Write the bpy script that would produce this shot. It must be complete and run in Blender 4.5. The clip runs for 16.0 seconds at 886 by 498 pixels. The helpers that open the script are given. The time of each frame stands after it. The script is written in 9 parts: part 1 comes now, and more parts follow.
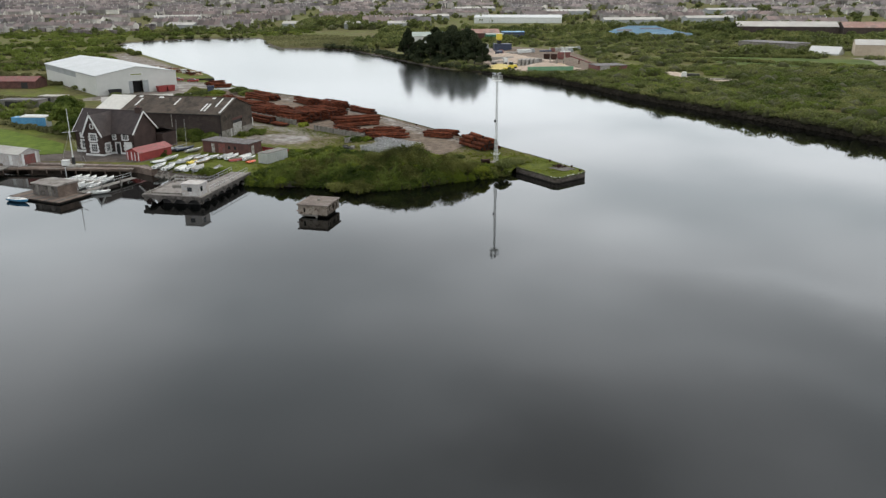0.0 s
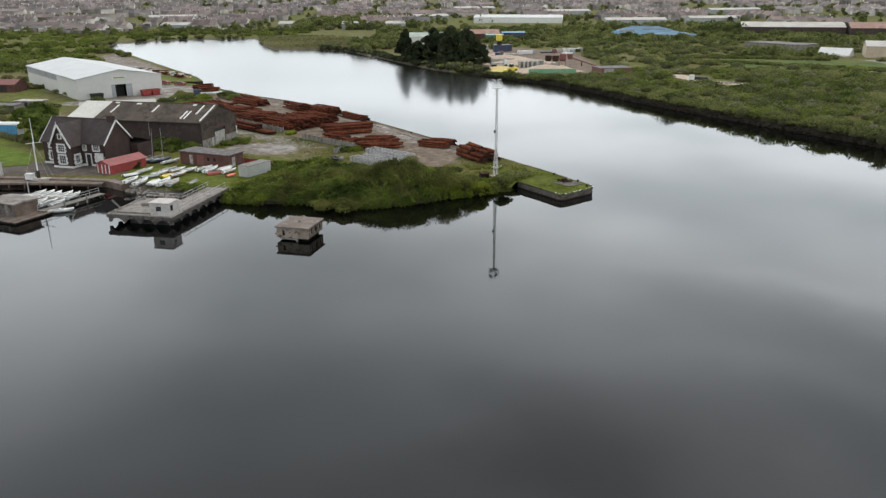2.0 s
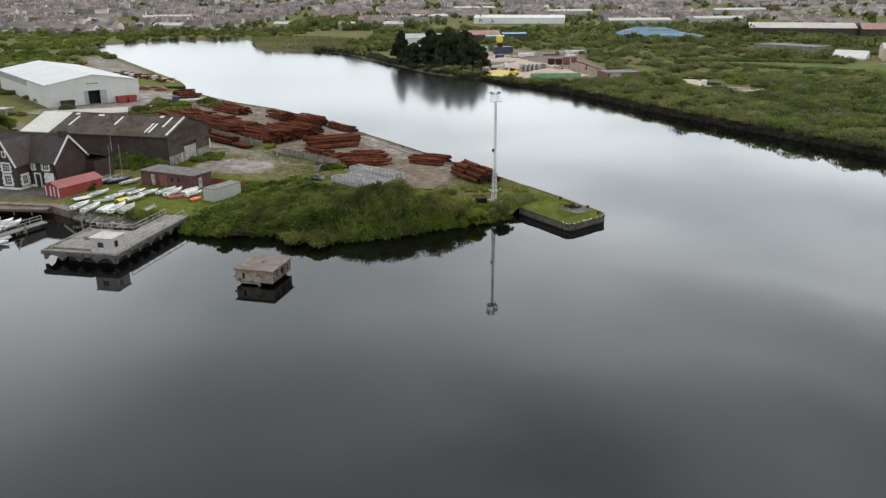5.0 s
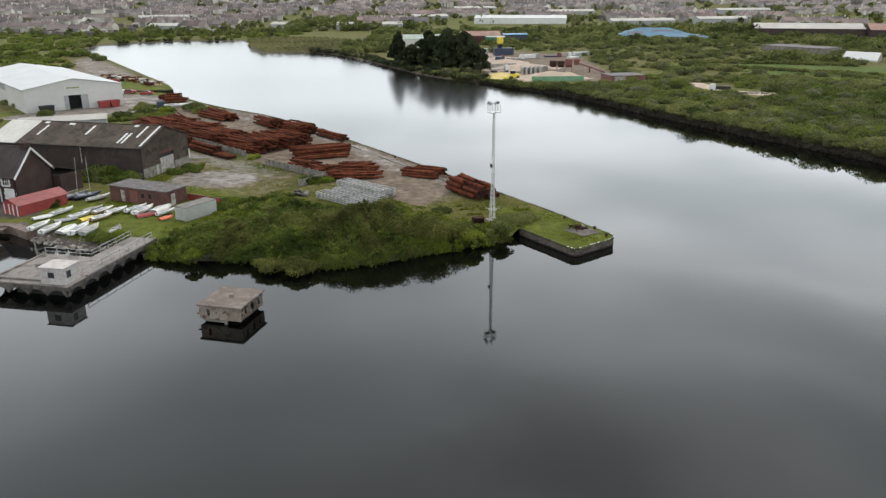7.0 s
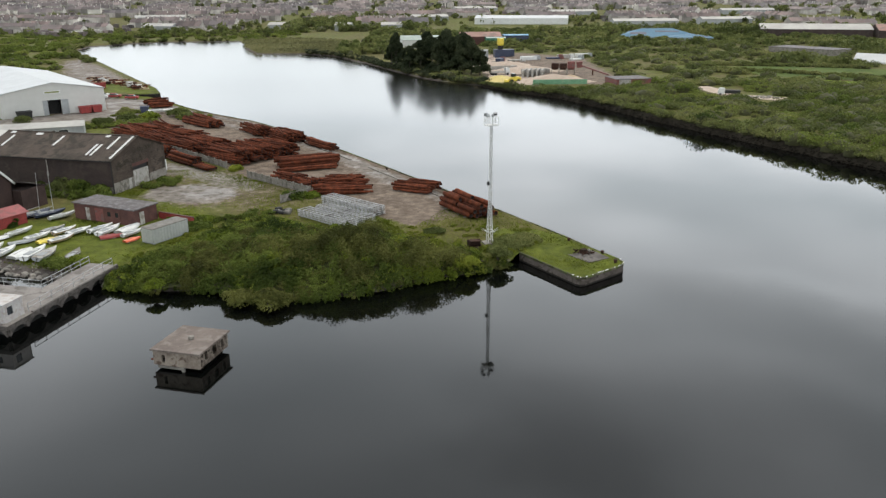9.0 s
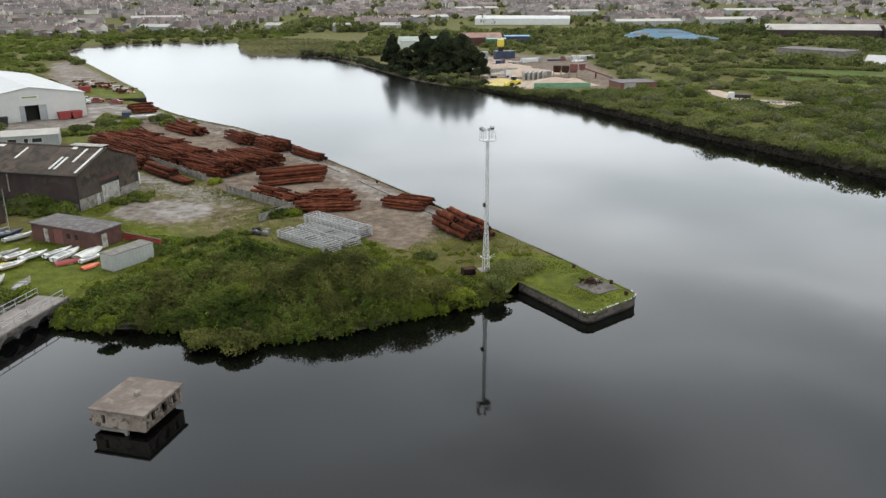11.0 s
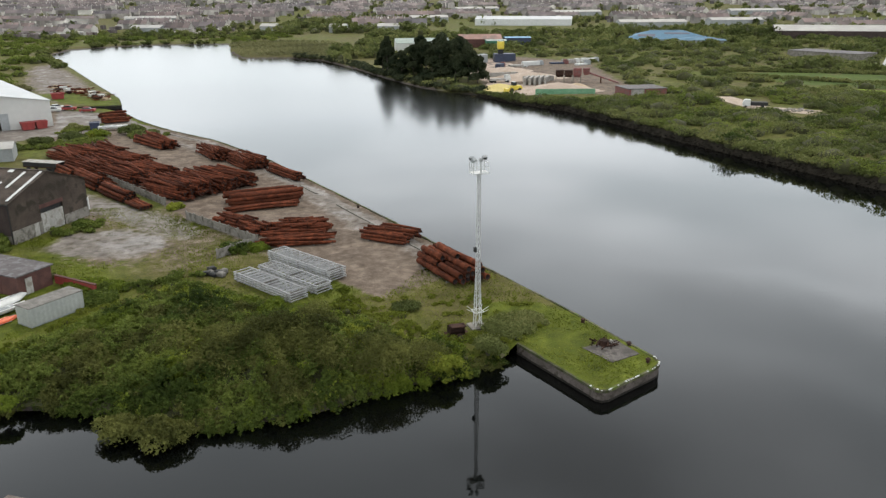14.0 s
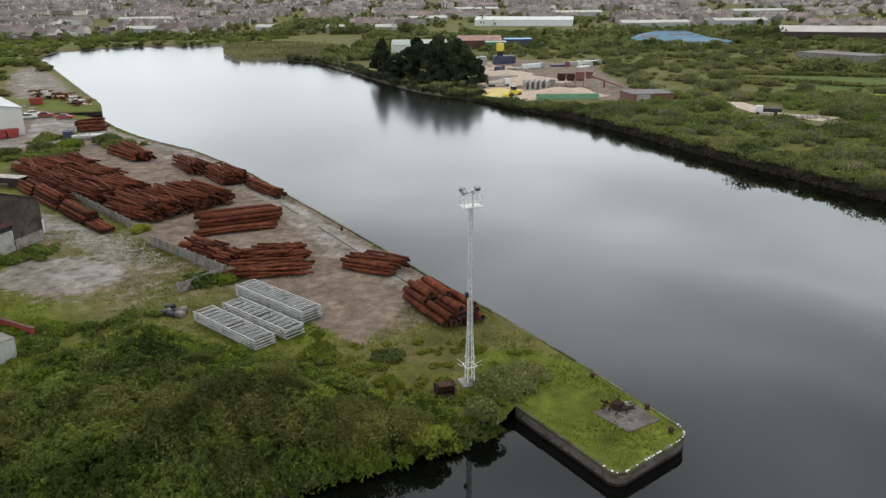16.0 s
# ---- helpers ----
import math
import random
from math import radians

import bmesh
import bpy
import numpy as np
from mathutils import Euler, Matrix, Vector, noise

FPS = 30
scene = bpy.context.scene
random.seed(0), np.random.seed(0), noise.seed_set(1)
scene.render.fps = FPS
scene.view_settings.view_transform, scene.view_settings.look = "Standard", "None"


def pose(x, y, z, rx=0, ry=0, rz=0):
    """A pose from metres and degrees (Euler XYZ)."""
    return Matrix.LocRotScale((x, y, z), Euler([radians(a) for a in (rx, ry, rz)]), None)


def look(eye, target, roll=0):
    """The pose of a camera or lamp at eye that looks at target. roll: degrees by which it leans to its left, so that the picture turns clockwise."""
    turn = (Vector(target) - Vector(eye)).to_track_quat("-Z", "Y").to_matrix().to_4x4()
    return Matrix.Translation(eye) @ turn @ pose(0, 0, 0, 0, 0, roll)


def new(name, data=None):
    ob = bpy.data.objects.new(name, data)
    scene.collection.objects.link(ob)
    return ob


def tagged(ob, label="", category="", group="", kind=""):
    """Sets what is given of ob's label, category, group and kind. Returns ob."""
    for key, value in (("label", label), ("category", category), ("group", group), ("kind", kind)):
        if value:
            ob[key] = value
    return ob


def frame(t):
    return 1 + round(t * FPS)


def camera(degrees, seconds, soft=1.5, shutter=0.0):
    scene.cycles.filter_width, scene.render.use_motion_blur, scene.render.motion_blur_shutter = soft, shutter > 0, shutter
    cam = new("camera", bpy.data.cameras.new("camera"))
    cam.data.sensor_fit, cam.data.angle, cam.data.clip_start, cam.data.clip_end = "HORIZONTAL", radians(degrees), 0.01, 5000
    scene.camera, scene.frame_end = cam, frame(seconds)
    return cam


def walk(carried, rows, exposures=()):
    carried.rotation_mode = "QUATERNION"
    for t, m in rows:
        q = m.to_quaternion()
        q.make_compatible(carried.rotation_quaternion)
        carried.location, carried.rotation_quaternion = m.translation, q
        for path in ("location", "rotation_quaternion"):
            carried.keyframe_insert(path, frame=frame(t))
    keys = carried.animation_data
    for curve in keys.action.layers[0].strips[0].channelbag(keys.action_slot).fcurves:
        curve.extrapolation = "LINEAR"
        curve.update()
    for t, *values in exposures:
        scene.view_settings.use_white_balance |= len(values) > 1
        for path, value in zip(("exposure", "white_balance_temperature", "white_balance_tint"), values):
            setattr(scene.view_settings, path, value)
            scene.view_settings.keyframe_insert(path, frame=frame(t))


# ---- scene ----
cam = camera(60.0, 16.0, soft=1.4)
PATH = [
    (0, pose(-9.02, -92.79, 34.45, 71.429, 0, 0.015) @ pose(0, 0, 0, 0, 0, -0.267)),
    (1, pose(-8.61, -86.43, 34.44, 71.413, 0, 0.002) @ pose(0, 0, 0, 0, 0, -0.250)),
    (2, pose(-8.16, -80.21, 34.44, 71.400, 0, 0.001) @ pose(0, 0, 0, 0, 0, -0.237)),
    (3, pose(-7.67, -74.12, 34.45, 71.389, 0, 0.012) @ pose(0, 0, 0, 0, 0, -0.225)),
    (4, pose(-7.15, -68.16, 34.47, 71.380, 0, 0.032) @ pose(0, 0, 0, 0, 0, -0.217)),
    (5.25, pose(-6.47, -60.88, 34.49, 71.370, 0, 0.068) @ pose(0, 0, 0, 0, 0, -0.210)),
    (6.5, pose(-5.75, -53.77, 34.51, 71.363, 0, 0.114) @ pose(0, 0, 0, 0, 0, -0.207)),
    (7.5, pose(-5.17, -48.17, 34.52, 71.359, 0, 0.155) @ pose(0, 0, 0, 0, 0, -0.207)),
    (8.5, pose(-4.57, -42.63, 34.52, 71.356, 0, 0.199) @ pose(0, 0, 0, 0, 0, -0.209)),
    (9.5, pose(-3.96, -37.12, 34.52, 71.354, 0, 0.244) @ pose(0, 0, 0, 0, 0, -0.213)),
    (10.5, pose(-3.36, -31.63, 34.52, 71.353, 0, 0.289) @ pose(0, 0, 0, 0, 0, -0.220)),
    (11.5, pose(-2.75, -26.10, 34.51, 71.352, 0, 0.331) @ pose(0, 0, 0, 0, 0, -0.227)),
    (12.5, pose(-2.14, -20.52, 34.51, 71.352, 0, 0.370) @ pose(0, 0, 0, 0, 0, -0.237)),
    (13.5, pose(-1.53, -14.85, 34.52, 71.352, 0, 0.403) @ pose(0, 0, 0, 0, 0, -0.248)),
    (14.5, pose(-0.93, -9.03, 34.53, 71.352, 0, 0.430) @ pose(0, 0, 0, 0, 0, -0.261)),
    (15.25, pose(-0.49, -4.56, 34.56, 71.352, 0, 0.445) @ pose(0, 0, 0, 0, 0, -0.271)),
    (16, pose(-0.04, 0.04, 34.60, 71.353, 0, 0.455) @ pose(0, 0, 0, 0, 0, -0.282)),
]
walk(cam, PATH, [(0, -0.07), (3, 0.0), (6, 0.05), (12, 0.12), (14, 0.08), (16, -0.02)])

# ---- sky and light: a bright overcast day ----
world = bpy.data.worlds.new("overcast_sky")
scene.world = world
world.use_nodes = True
wn, wl = world.node_tree.nodes, world.node_tree.links
wn.clear()
w_out = wn.new("ShaderNodeOutputWorld")
w_bg = wn.new("ShaderNodeBackground")
w_bg.inputs["Strength"].default_value = 0.098
w_sky = wn.new("ShaderNodeTexSky")
w_sky.sky_type = "NISHITA"
w_sky.sun_disc = False
w_sky.sun_elevation = radians(54)
w_sky.sun_rotation = radians(12)
w_co = wn.new("ShaderNodeTexCoord")
w_sep = wn.new("ShaderNodeSeparateXYZ")
wl.new(w_co.outputs["Generated"], w_sep.inputs[0])
w_up = wn.new("ShaderNodeMath")
w_up.operation = "MAXIMUM"
w_up.inputs[1].default_value = 0.06
wl.new(w_sep.outputs["Z"], w_up.inputs[0])
w_div = wn.new("ShaderNodeVectorMath")
w_div.operation = "DIVIDE"
w_cmb = wn.new("ShaderNodeCombineXYZ")
for k in range(3):
    wl.new(w_up.outputs[0], w_cmb.inputs[k])
wl.new(w_co.outputs["Generated"], w_div.inputs[0])
wl.new(w_cmb.outputs[0], w_div.inputs[1])
w_map = wn.new("ShaderNodeMapping")
w_map.inputs["Location"].default_value = (3.1, 0.4, 0.0)
w_map.inputs["Scale"].default_value = (0.62, 0.55, 0.0)
wl.new(w_div.outputs[0], w_map.inputs["Vector"])
w_n = wn.new("ShaderNodeTexNoise")
w_n.inputs["Scale"].default_value = 1.0
w_n.inputs["Detail"].default_value = 3.0
w_n.inputs["Roughness"].default_value = 0.45
wl.new(w_map.outputs[0], w_n.inputs["Vector"])
w_ramp = wn.new("ShaderNodeValToRGB")
w_ramp.color_ramp.elements[0].position = 0.36
w_ramp.color_ramp.elements[0].color = (0.69, 0.745, 0.775, 1)
w_ramp.color_ramp.elements[1].position = 0.60
w_ramp.color_ramp.elements[1].color = (0.955, 1.0, 1.03, 1)
wl.new(w_n.outputs["Fac"], w_ramp.inputs[0])
w_gain = wn.new("ShaderNodeVectorMath")
w_gain.operation = "SCALE"
w_gain.inputs["Scale"].default_value = 10.0
wl.new(w_ramp.outputs[0], w_gain.inputs[0])
# the cloud is brightest round the hidden sun, high ahead
SUN_WAY = Vector((0.12, 0.57, 0.81)).normalized()
w_dot = wn.new("ShaderNodeVectorMath")
w_dot.operation = "DOT_PRODUCT"
w_dot.inputs[1].default_value = SUN_WAY
wl.new(w_co.outputs["Generated"], w_dot.inputs[0])
w_pos = wn.new("ShaderNodeMath")
w_pos.operation = "MAXIMUM"
w_pos.inputs[1].default_value = 0.0
wl.new(w_dot.outputs["Value"], w_pos.inputs[0])
w_pow = wn.new("ShaderNodeMath")
w_pow.operation = "POWER"
w_pow.inputs[1].default_value = 2.2
wl.new(w_pos.outputs[0], w_pow.inputs[0])
w_amt = wn.new("ShaderNodeMath")
w_amt.operation = "MULTIPLY_ADD"
w_amt.inputs[1].default_value, w_amt.inputs[2].default_value = 4.5, 17.5
wl.new(w_pow.outputs[0], w_amt.inputs[0])
# thinner and brighter cloud towards the horizon
w_low = wn.new("ShaderNodeMapRange")
w_low.interpolation_type = "SMOOTHSTEP"
w_low.inputs["From Min"].default_value, w_low.inputs["From Max"].default_value = 0.34, 0.66
w_low.inputs["To Min"].default_value, w_low.inputs["To Max"].default_value = 1.30, 0.72
wl.new(w_sep.outputs["Z"], w_low.inputs["Value"])
w_all = wn.new("ShaderNodeMath")
w_all.operation = "MULTIPLY"
wl.new(w_amt.outputs[0], w_all.inputs[0])
wl.new(w_low.outputs[0], w_all.inputs[1])
# and dimmed again by the mist just over it
w_mist = wn.new("ShaderNodeMapRange")
w_mist.inputs["From Min"].default_value, w_mist.inputs["From Max"].default_value = 0.05, 0.28
w_mist.inputs["To Min"].default_value, w_mist.inputs["To Max"].default_value = 0.83, 1.0
wl.new(w_sep.outputs["Z"], w_mist.inputs["Value"])
w_end = wn.new("ShaderNodeMath")
w_end.operation = "MULTIPLY"
wl.new(w_all.outputs[0], w_end.inputs[0])
wl.new(w_mist.outputs[0], w_end.inputs[1])
# broad darker and thinner cloud masses drifting over the dock, on the cloud layer's plane
w_soft = wn.new("ShaderNodeTexNoise")
w_soft.inputs["Scale"].default_value = 2.2
w_soft.inputs["Detail"].default_value = 3.0
wl.new(w_div.outputs[0], w_soft.inputs["Vector"])
w_off = wn.new("ShaderNodeVectorMath")
w_off.operation = "MULTIPLY_ADD"
w_off.inputs[1].default_value = (0.55, 0.55, 0.0)
wl.new(w_soft.outputs["Color"], w_off.inputs[0])
wl.new(w_div.outputs[0], w_off.inputs[2])
w_last = w_end
for cx, cy, turn, rx, ry, tone in (
    (0.30, 1.55, 0, 0.30, 0.36, 0.62), (1.40, 1.98, -28, 0.75, 0.26, 0.72), (0.86, 2.50, -24, 0.45, 0.16, 0.86), (-0.45, 1.90, 20, 0.75, 0.32, 0.88),
    (1.20, 2.48, -28, 0.40, 0.14, 1.12), (0.90, 3.15, -10, 0.30, 0.26, 1.08), (-1.75, 2.9, 0, 0.60, 0.7, 1.12), (0.98, 1.62, -24, 0.55, 0.26, 0.76), (-0.50, 2.9, 10, 0.75, 0.60, 0.72), (0.3, -1.4, 0, 1.6, 1.0, 0.85), (-2.0, 0.6, 0, 0.9, 1.4, 0.85), (2.4, 0.4, 0, 0.9, 1.3, 1.15)):
    w_put = wn.new("ShaderNodeMapping")
    w_put.vector_type = "TEXTURE"
    w_put.inputs["Location"].default_value = (cx + 0.275, cy + 0.275, 0)
    w_put.inputs["Rotation"].default_value = (0, 0, radians(turn))
    w_put.inputs["Scale"].default_value = (rx * 1.6, ry * 1.6, 1)
    wl.new(w_off.outputs[0], w_put.inputs["Vector"])
    w_flat = wn.new("ShaderNodeVectorMath")
    w_flat.operation = "MULTIPLY"
    w_flat.inputs[1].default_value = (1, 1, 0)
    wl.new(w_put.outputs[0], w_flat.inputs[0])
    w_len = wn.new("ShaderNodeVectorMath")
    w_len.operation = "LENGTH"
    wl.new(w_flat.outputs[0], w_len.inputs[0])
    w_fade = wn.new("ShaderNodeMapRange")
    w_fade.interpolation_type = "SMOOTHERSTEP"
    w_fade.inputs["From Min"].default_value, w_fade.inputs["From Max"].default_value = 0.0, 1.0
    w_fade.inputs["To Min"].default_value, w_fade.inputs["To Max"].default_value = tone, 1.0
    wl.new(w_len.outputs["Value"], w_fade.inputs["Value"])
    w_mul = wn.new("ShaderNodeMath")
    w_mul.operation = "MULTIPLY"
    wl.new(w_last.outputs[0], w_mul.inputs[0])
    wl.new(w_fade.outputs[0], w_mul.inputs[1])
    w_last = w_mul
wl.new(w_last.outputs[0], w_gain.inputs["Scale"])
w_mix = wn.new("ShaderNodeMix")
w_mix.data_type = "RGBA"
w_mix.inputs["Factor"].default_value = 0.88
wl.new(w_sky.outputs[0], w_mix.inputs["A"])
wl.new(w_gain.outputs[0], w_mix.inputs["B"])
wl.new(w_mix.outputs["Result"], w_bg.inputs["Color"])
wl.new(w_bg.outputs[0], w_out.inputs["Surface"])

sun_data = bpy.data.lights.new("sun", "SUN")
sun_data.energy = 1.15
sun_data.angle = radians(14)
sun_data.color = (1.0, 0.87, 0.70)
sun = new("sun", sun_data)
sun.matrix_world = look(SUN_WAY * 300, (0, 0, 0))

# ---- materials ----
def mat(name, ca, cb, scale=0.5, fine=9.0, rough=0.75, metal=0.0, bump=0.3, dist=0.02, vary="", spread=0.3, wave=0.0, grime=None, local=False, speck=0.55, gloss=0.5):
    """A surface with two scales of noise; vary: 'island' or 'object' for a tone of each piece; wave: bands a metre across local x; grime: a stain colour."""
    m = bpy.data.materials.new(name)
    m.use_nodes = True
    n, l = m.node_tree.nodes, m.node_tree.links
    b = n["Principled BSDF"]
    b.inputs["Roughness"].default_value = rough
    b.inputs["Metallic"].default_value = metal
    b.inputs["Specular IOR Level"].default_value = gloss
    co = n.new("ShaderNodeTexCoord")
    geo = n.new("ShaderNodeNewGeometry")
    src = co.outputs["Object"] if local or wave else geo.outputs["Position"]
    big = n.new("ShaderNodeTexNoise")
    big.inputs["Scale"].default_value = scale
    big.inputs["Detail"].default_value = 5
    big.inputs["Roughness"].default_value = 0.6
    l.new(src, big.inputs["Vector"])
    small = n.new("ShaderNodeTexNoise")
    small.inputs["Scale"].default_value = scale * fine
    small.inputs["Detail"].default_value = 4
    l.new(src, small.inputs["Vector"])
    r = n.new("ShaderNodeValToRGB")
    r.color_ramp.elements[0].position, r.color_ramp.elements[1].position = 0.35, 0.65
    r.color_ramp.elements[0].color, r.color_ramp.elements[1].color = (*ca, 1), (*cb, 1)
    l.new(big.outputs["Fac"], r.inputs[0])
    col = r.outputs[0]
    mul = n.new("ShaderNodeMix")
    mul.data_type, mul.blend_type = "RGBA", "MULTIPLY"
    mul.inputs["Factor"].default_value = speck * (0.5 if wave else 1)
    r2 = n.new("ShaderNodeValToRGB")
    r2.color_ramp.elements[0].position, r2.color_ramp.elements[1].position = 0.3, 0.7
    r2.color_ramp.elements[0].color, r2.color_ramp.elements[1].color = (0.55, 0.55, 0.55, 1), (1.25, 1.25, 1.25, 1)
    l.new(small.outputs["Fac"], r2.inputs[0])
    l.new(col, mul.inputs["A"])
    l.new(r2.outputs[0], mul.inputs["B"])
    col = mul.outputs["Result"]
    if grime:
        st = n.new("ShaderNodeTexNoise")
        st.inputs["Scale"].default_value = scale * 2.3
        st.inputs["Detail"].default_value = 6
        st.inputs["Distortion"].default_value = 0.6
        l.new(src, st.inputs["Vector"])
        rr = n.new("ShaderNodeValToRGB")
        rr.color_ramp.elements[0].position, rr.color_ramp.elements[1].position = 0.52, 0.62
        l.new(st.outputs["Fac"], rr.inputs[0])
        gm = n.new("ShaderNodeMix")
        gm.data_type = "RGBA"
        l.new(rr.outputs[0], gm.inputs["Factor"])
        l.new(col, gm.inputs["A"])
        gm.inputs["B"].default_value = (*grime, 1)
        col = gm.outputs["Result"]
    if vary:
        hv = n.new("ShaderNodeHueSaturation")
        mr = n.new("ShaderNodeMapRange")
        mr.inputs["To Min"].default_value, mr.inputs["To Max"].default_value = 1 - spread, 1 + spread
        if vary == "island":
            l.new(geo.outputs["Random Per Island"], mr.inputs["Value"])
        else:
            oi = n.new("ShaderNodeObjectInfo")
            l.new(oi.outputs["Random"], mr.inputs["Value"])
        l.new(mr.outputs[0], hv.inputs["Value"])
        l.new(col, hv.inputs["Color"])
        col = hv.outputs["Color"]
    l.new(col, b.inputs["Base Color"])
    bp = n.new("ShaderNodeBump")
    bp.inputs["Strength"].default_value = bump
    bp.inputs["Distance"].default_value = dist
    height = small.outputs["Fac"]
    if wave:
        w = n.new("ShaderNodeTexWave")
        w.wave_type, w.bands_direction = "BANDS", "X"
        w.inputs["Scale"].default_value = wave
        l.new(src, w.inputs["Vector"])
        ad = n.new("ShaderNodeMath")
        l.new(w.outputs["Fac"], ad.inputs[0])
        l.new(small.outputs["Fac"], ad.inputs[1])
        height = ad.outputs[0]
    l.new(height, bp.inputs["Height"])
    l.new(bp.outputs[0], b.inputs["Normal"])
    return m


def leafy(name, dark, mid, light, patch=0.12):
    """Leaves: a tone of their own each, within patches some metres wide."""
    m = bpy.data.materials.new(name)
    m.use_nodes = True
    n, l = m.node_tree.nodes, m.node_tree.links
    b = n["Principled BSDF"]
    b.inputs["Roughness"].default_value = 0.55
    b.inputs["Specular IOR Level"].default_value = 0.03
    geo = n.new("ShaderNodeNewGeometry")
    big = n.new("ShaderNodeTexNoise")
    big.inputs["Scale"].default_value = patch
    big.inputs["Detail"].default_value = 4
    l.new(geo.outputs["Position"], big.inputs["Vector"])
    ad = n.new("ShaderNodeMath")
    ad.operation = "MULTIPLY_ADD"
    ad.inputs[1].default_value = 0.36
    l.new(geo.outputs["Random Per Island"], ad.inputs[0])
    sh = n.new("ShaderNodeMath")
    sh.operation = "MULTIPLY_ADD"
    sh.inputs[1].default_value, sh.inputs[2].default_value = 2.2, -0.78
    l.new(big.outputs["Fac"], sh.inputs[0])
    l.new(sh.outputs[0], ad.inputs[2])
    r = n.new("ShaderNodeValToRGB")
    e = r.color_ramp.elements
    e[0].position, e[1].position = 0.12, 0.95
    e[0].color, e[1].color = (*dark, 1), (*light, 1)
    k = e.new(0.5)
    k.color = (*mid, 1)
    l.new(ad.outputs[0], r.inputs[0])
    l.new(r.outputs[0], b.inputs["Base Color"])
    tr = n.new("ShaderNodeBsdfTranslucent")
    l.new(r.outputs[0], tr.inputs["Color"])
    mx = n.new("ShaderNodeMixShader")
    mx.inputs[0].default_value = 0.35
    l.new(b.outputs[0], mx.inputs[1])
    l.new(tr.outputs[0], mx.inputs[2])
    l.new(mx.outputs[0], n["Material Output"].inputs["Surface"])
    return m


def water_material():
    m = bpy.data.materials.new("dock_water")
    m.use_nodes = True
    n, l = m.node_tree.nodes, m.node_tree.links
    b = n["Principled BSDF"]
    b.inputs["Base Color"].default_value = (0.002, 0.0024, 0.0022, 1)
    b.inputs["Roughness"].default_value = 0.04
    b.inputs["IOR"].default_value = 1.36
    geo = n.new("ShaderNodeNewGeometry")
    # the open reach is ruffled by the breeze, the sheltered dock is still
    sep = n.new("ShaderNodeSeparateXYZ")
    l.new(geo.outputs["Position"], sep.inputs[0])
    ruffle = n.new("ShaderNodeMapRange")
    ruffle.interpolation_type = "SMOOTHSTEP"
    ruffle.inputs["From Min"].default_value, ruffle.inputs["From Max"].default_value = 90.0, 270.0
    ruffle.inputs["To Min"].default_value, ruffle.inputs["To Max"].default_value = 0.03, 0.17
    l.new(sep.outputs["Y"], ruffle.inputs["Value"])
    l.new(ruffle.outputs[0], b.inputs["Roughness"])
    a = n.new("ShaderNodeTexNoise")
    a.inputs["Scale"].default_value = 1.6
    a.inputs["Detail"].default_value = 3
    l.new(geo.outputs["Position"], a.inputs["Vector"])
    bp = n.new("ShaderNodeBump")
    calm = n.new("ShaderNodeMapRange")
    calm.inputs["From Min"].default_value, calm.inputs["From Max"].default_value = 60.0, 170.0
    calm.inputs["To Min"].default_value, calm.inputs["To Max"].default_value = 0.05, 0.0
    l.new(sep.outputs["Y"], calm.inputs["Value"])
    l.new(calm.outputs[0], bp.inputs["Strength"])
    bp.inputs["Distance"].default_value = 0.05
    l.new(a.outputs["Fac"], bp.inputs["Height"])
    l.new(bp.outputs[0], b.inputs["Normal"])
    return m


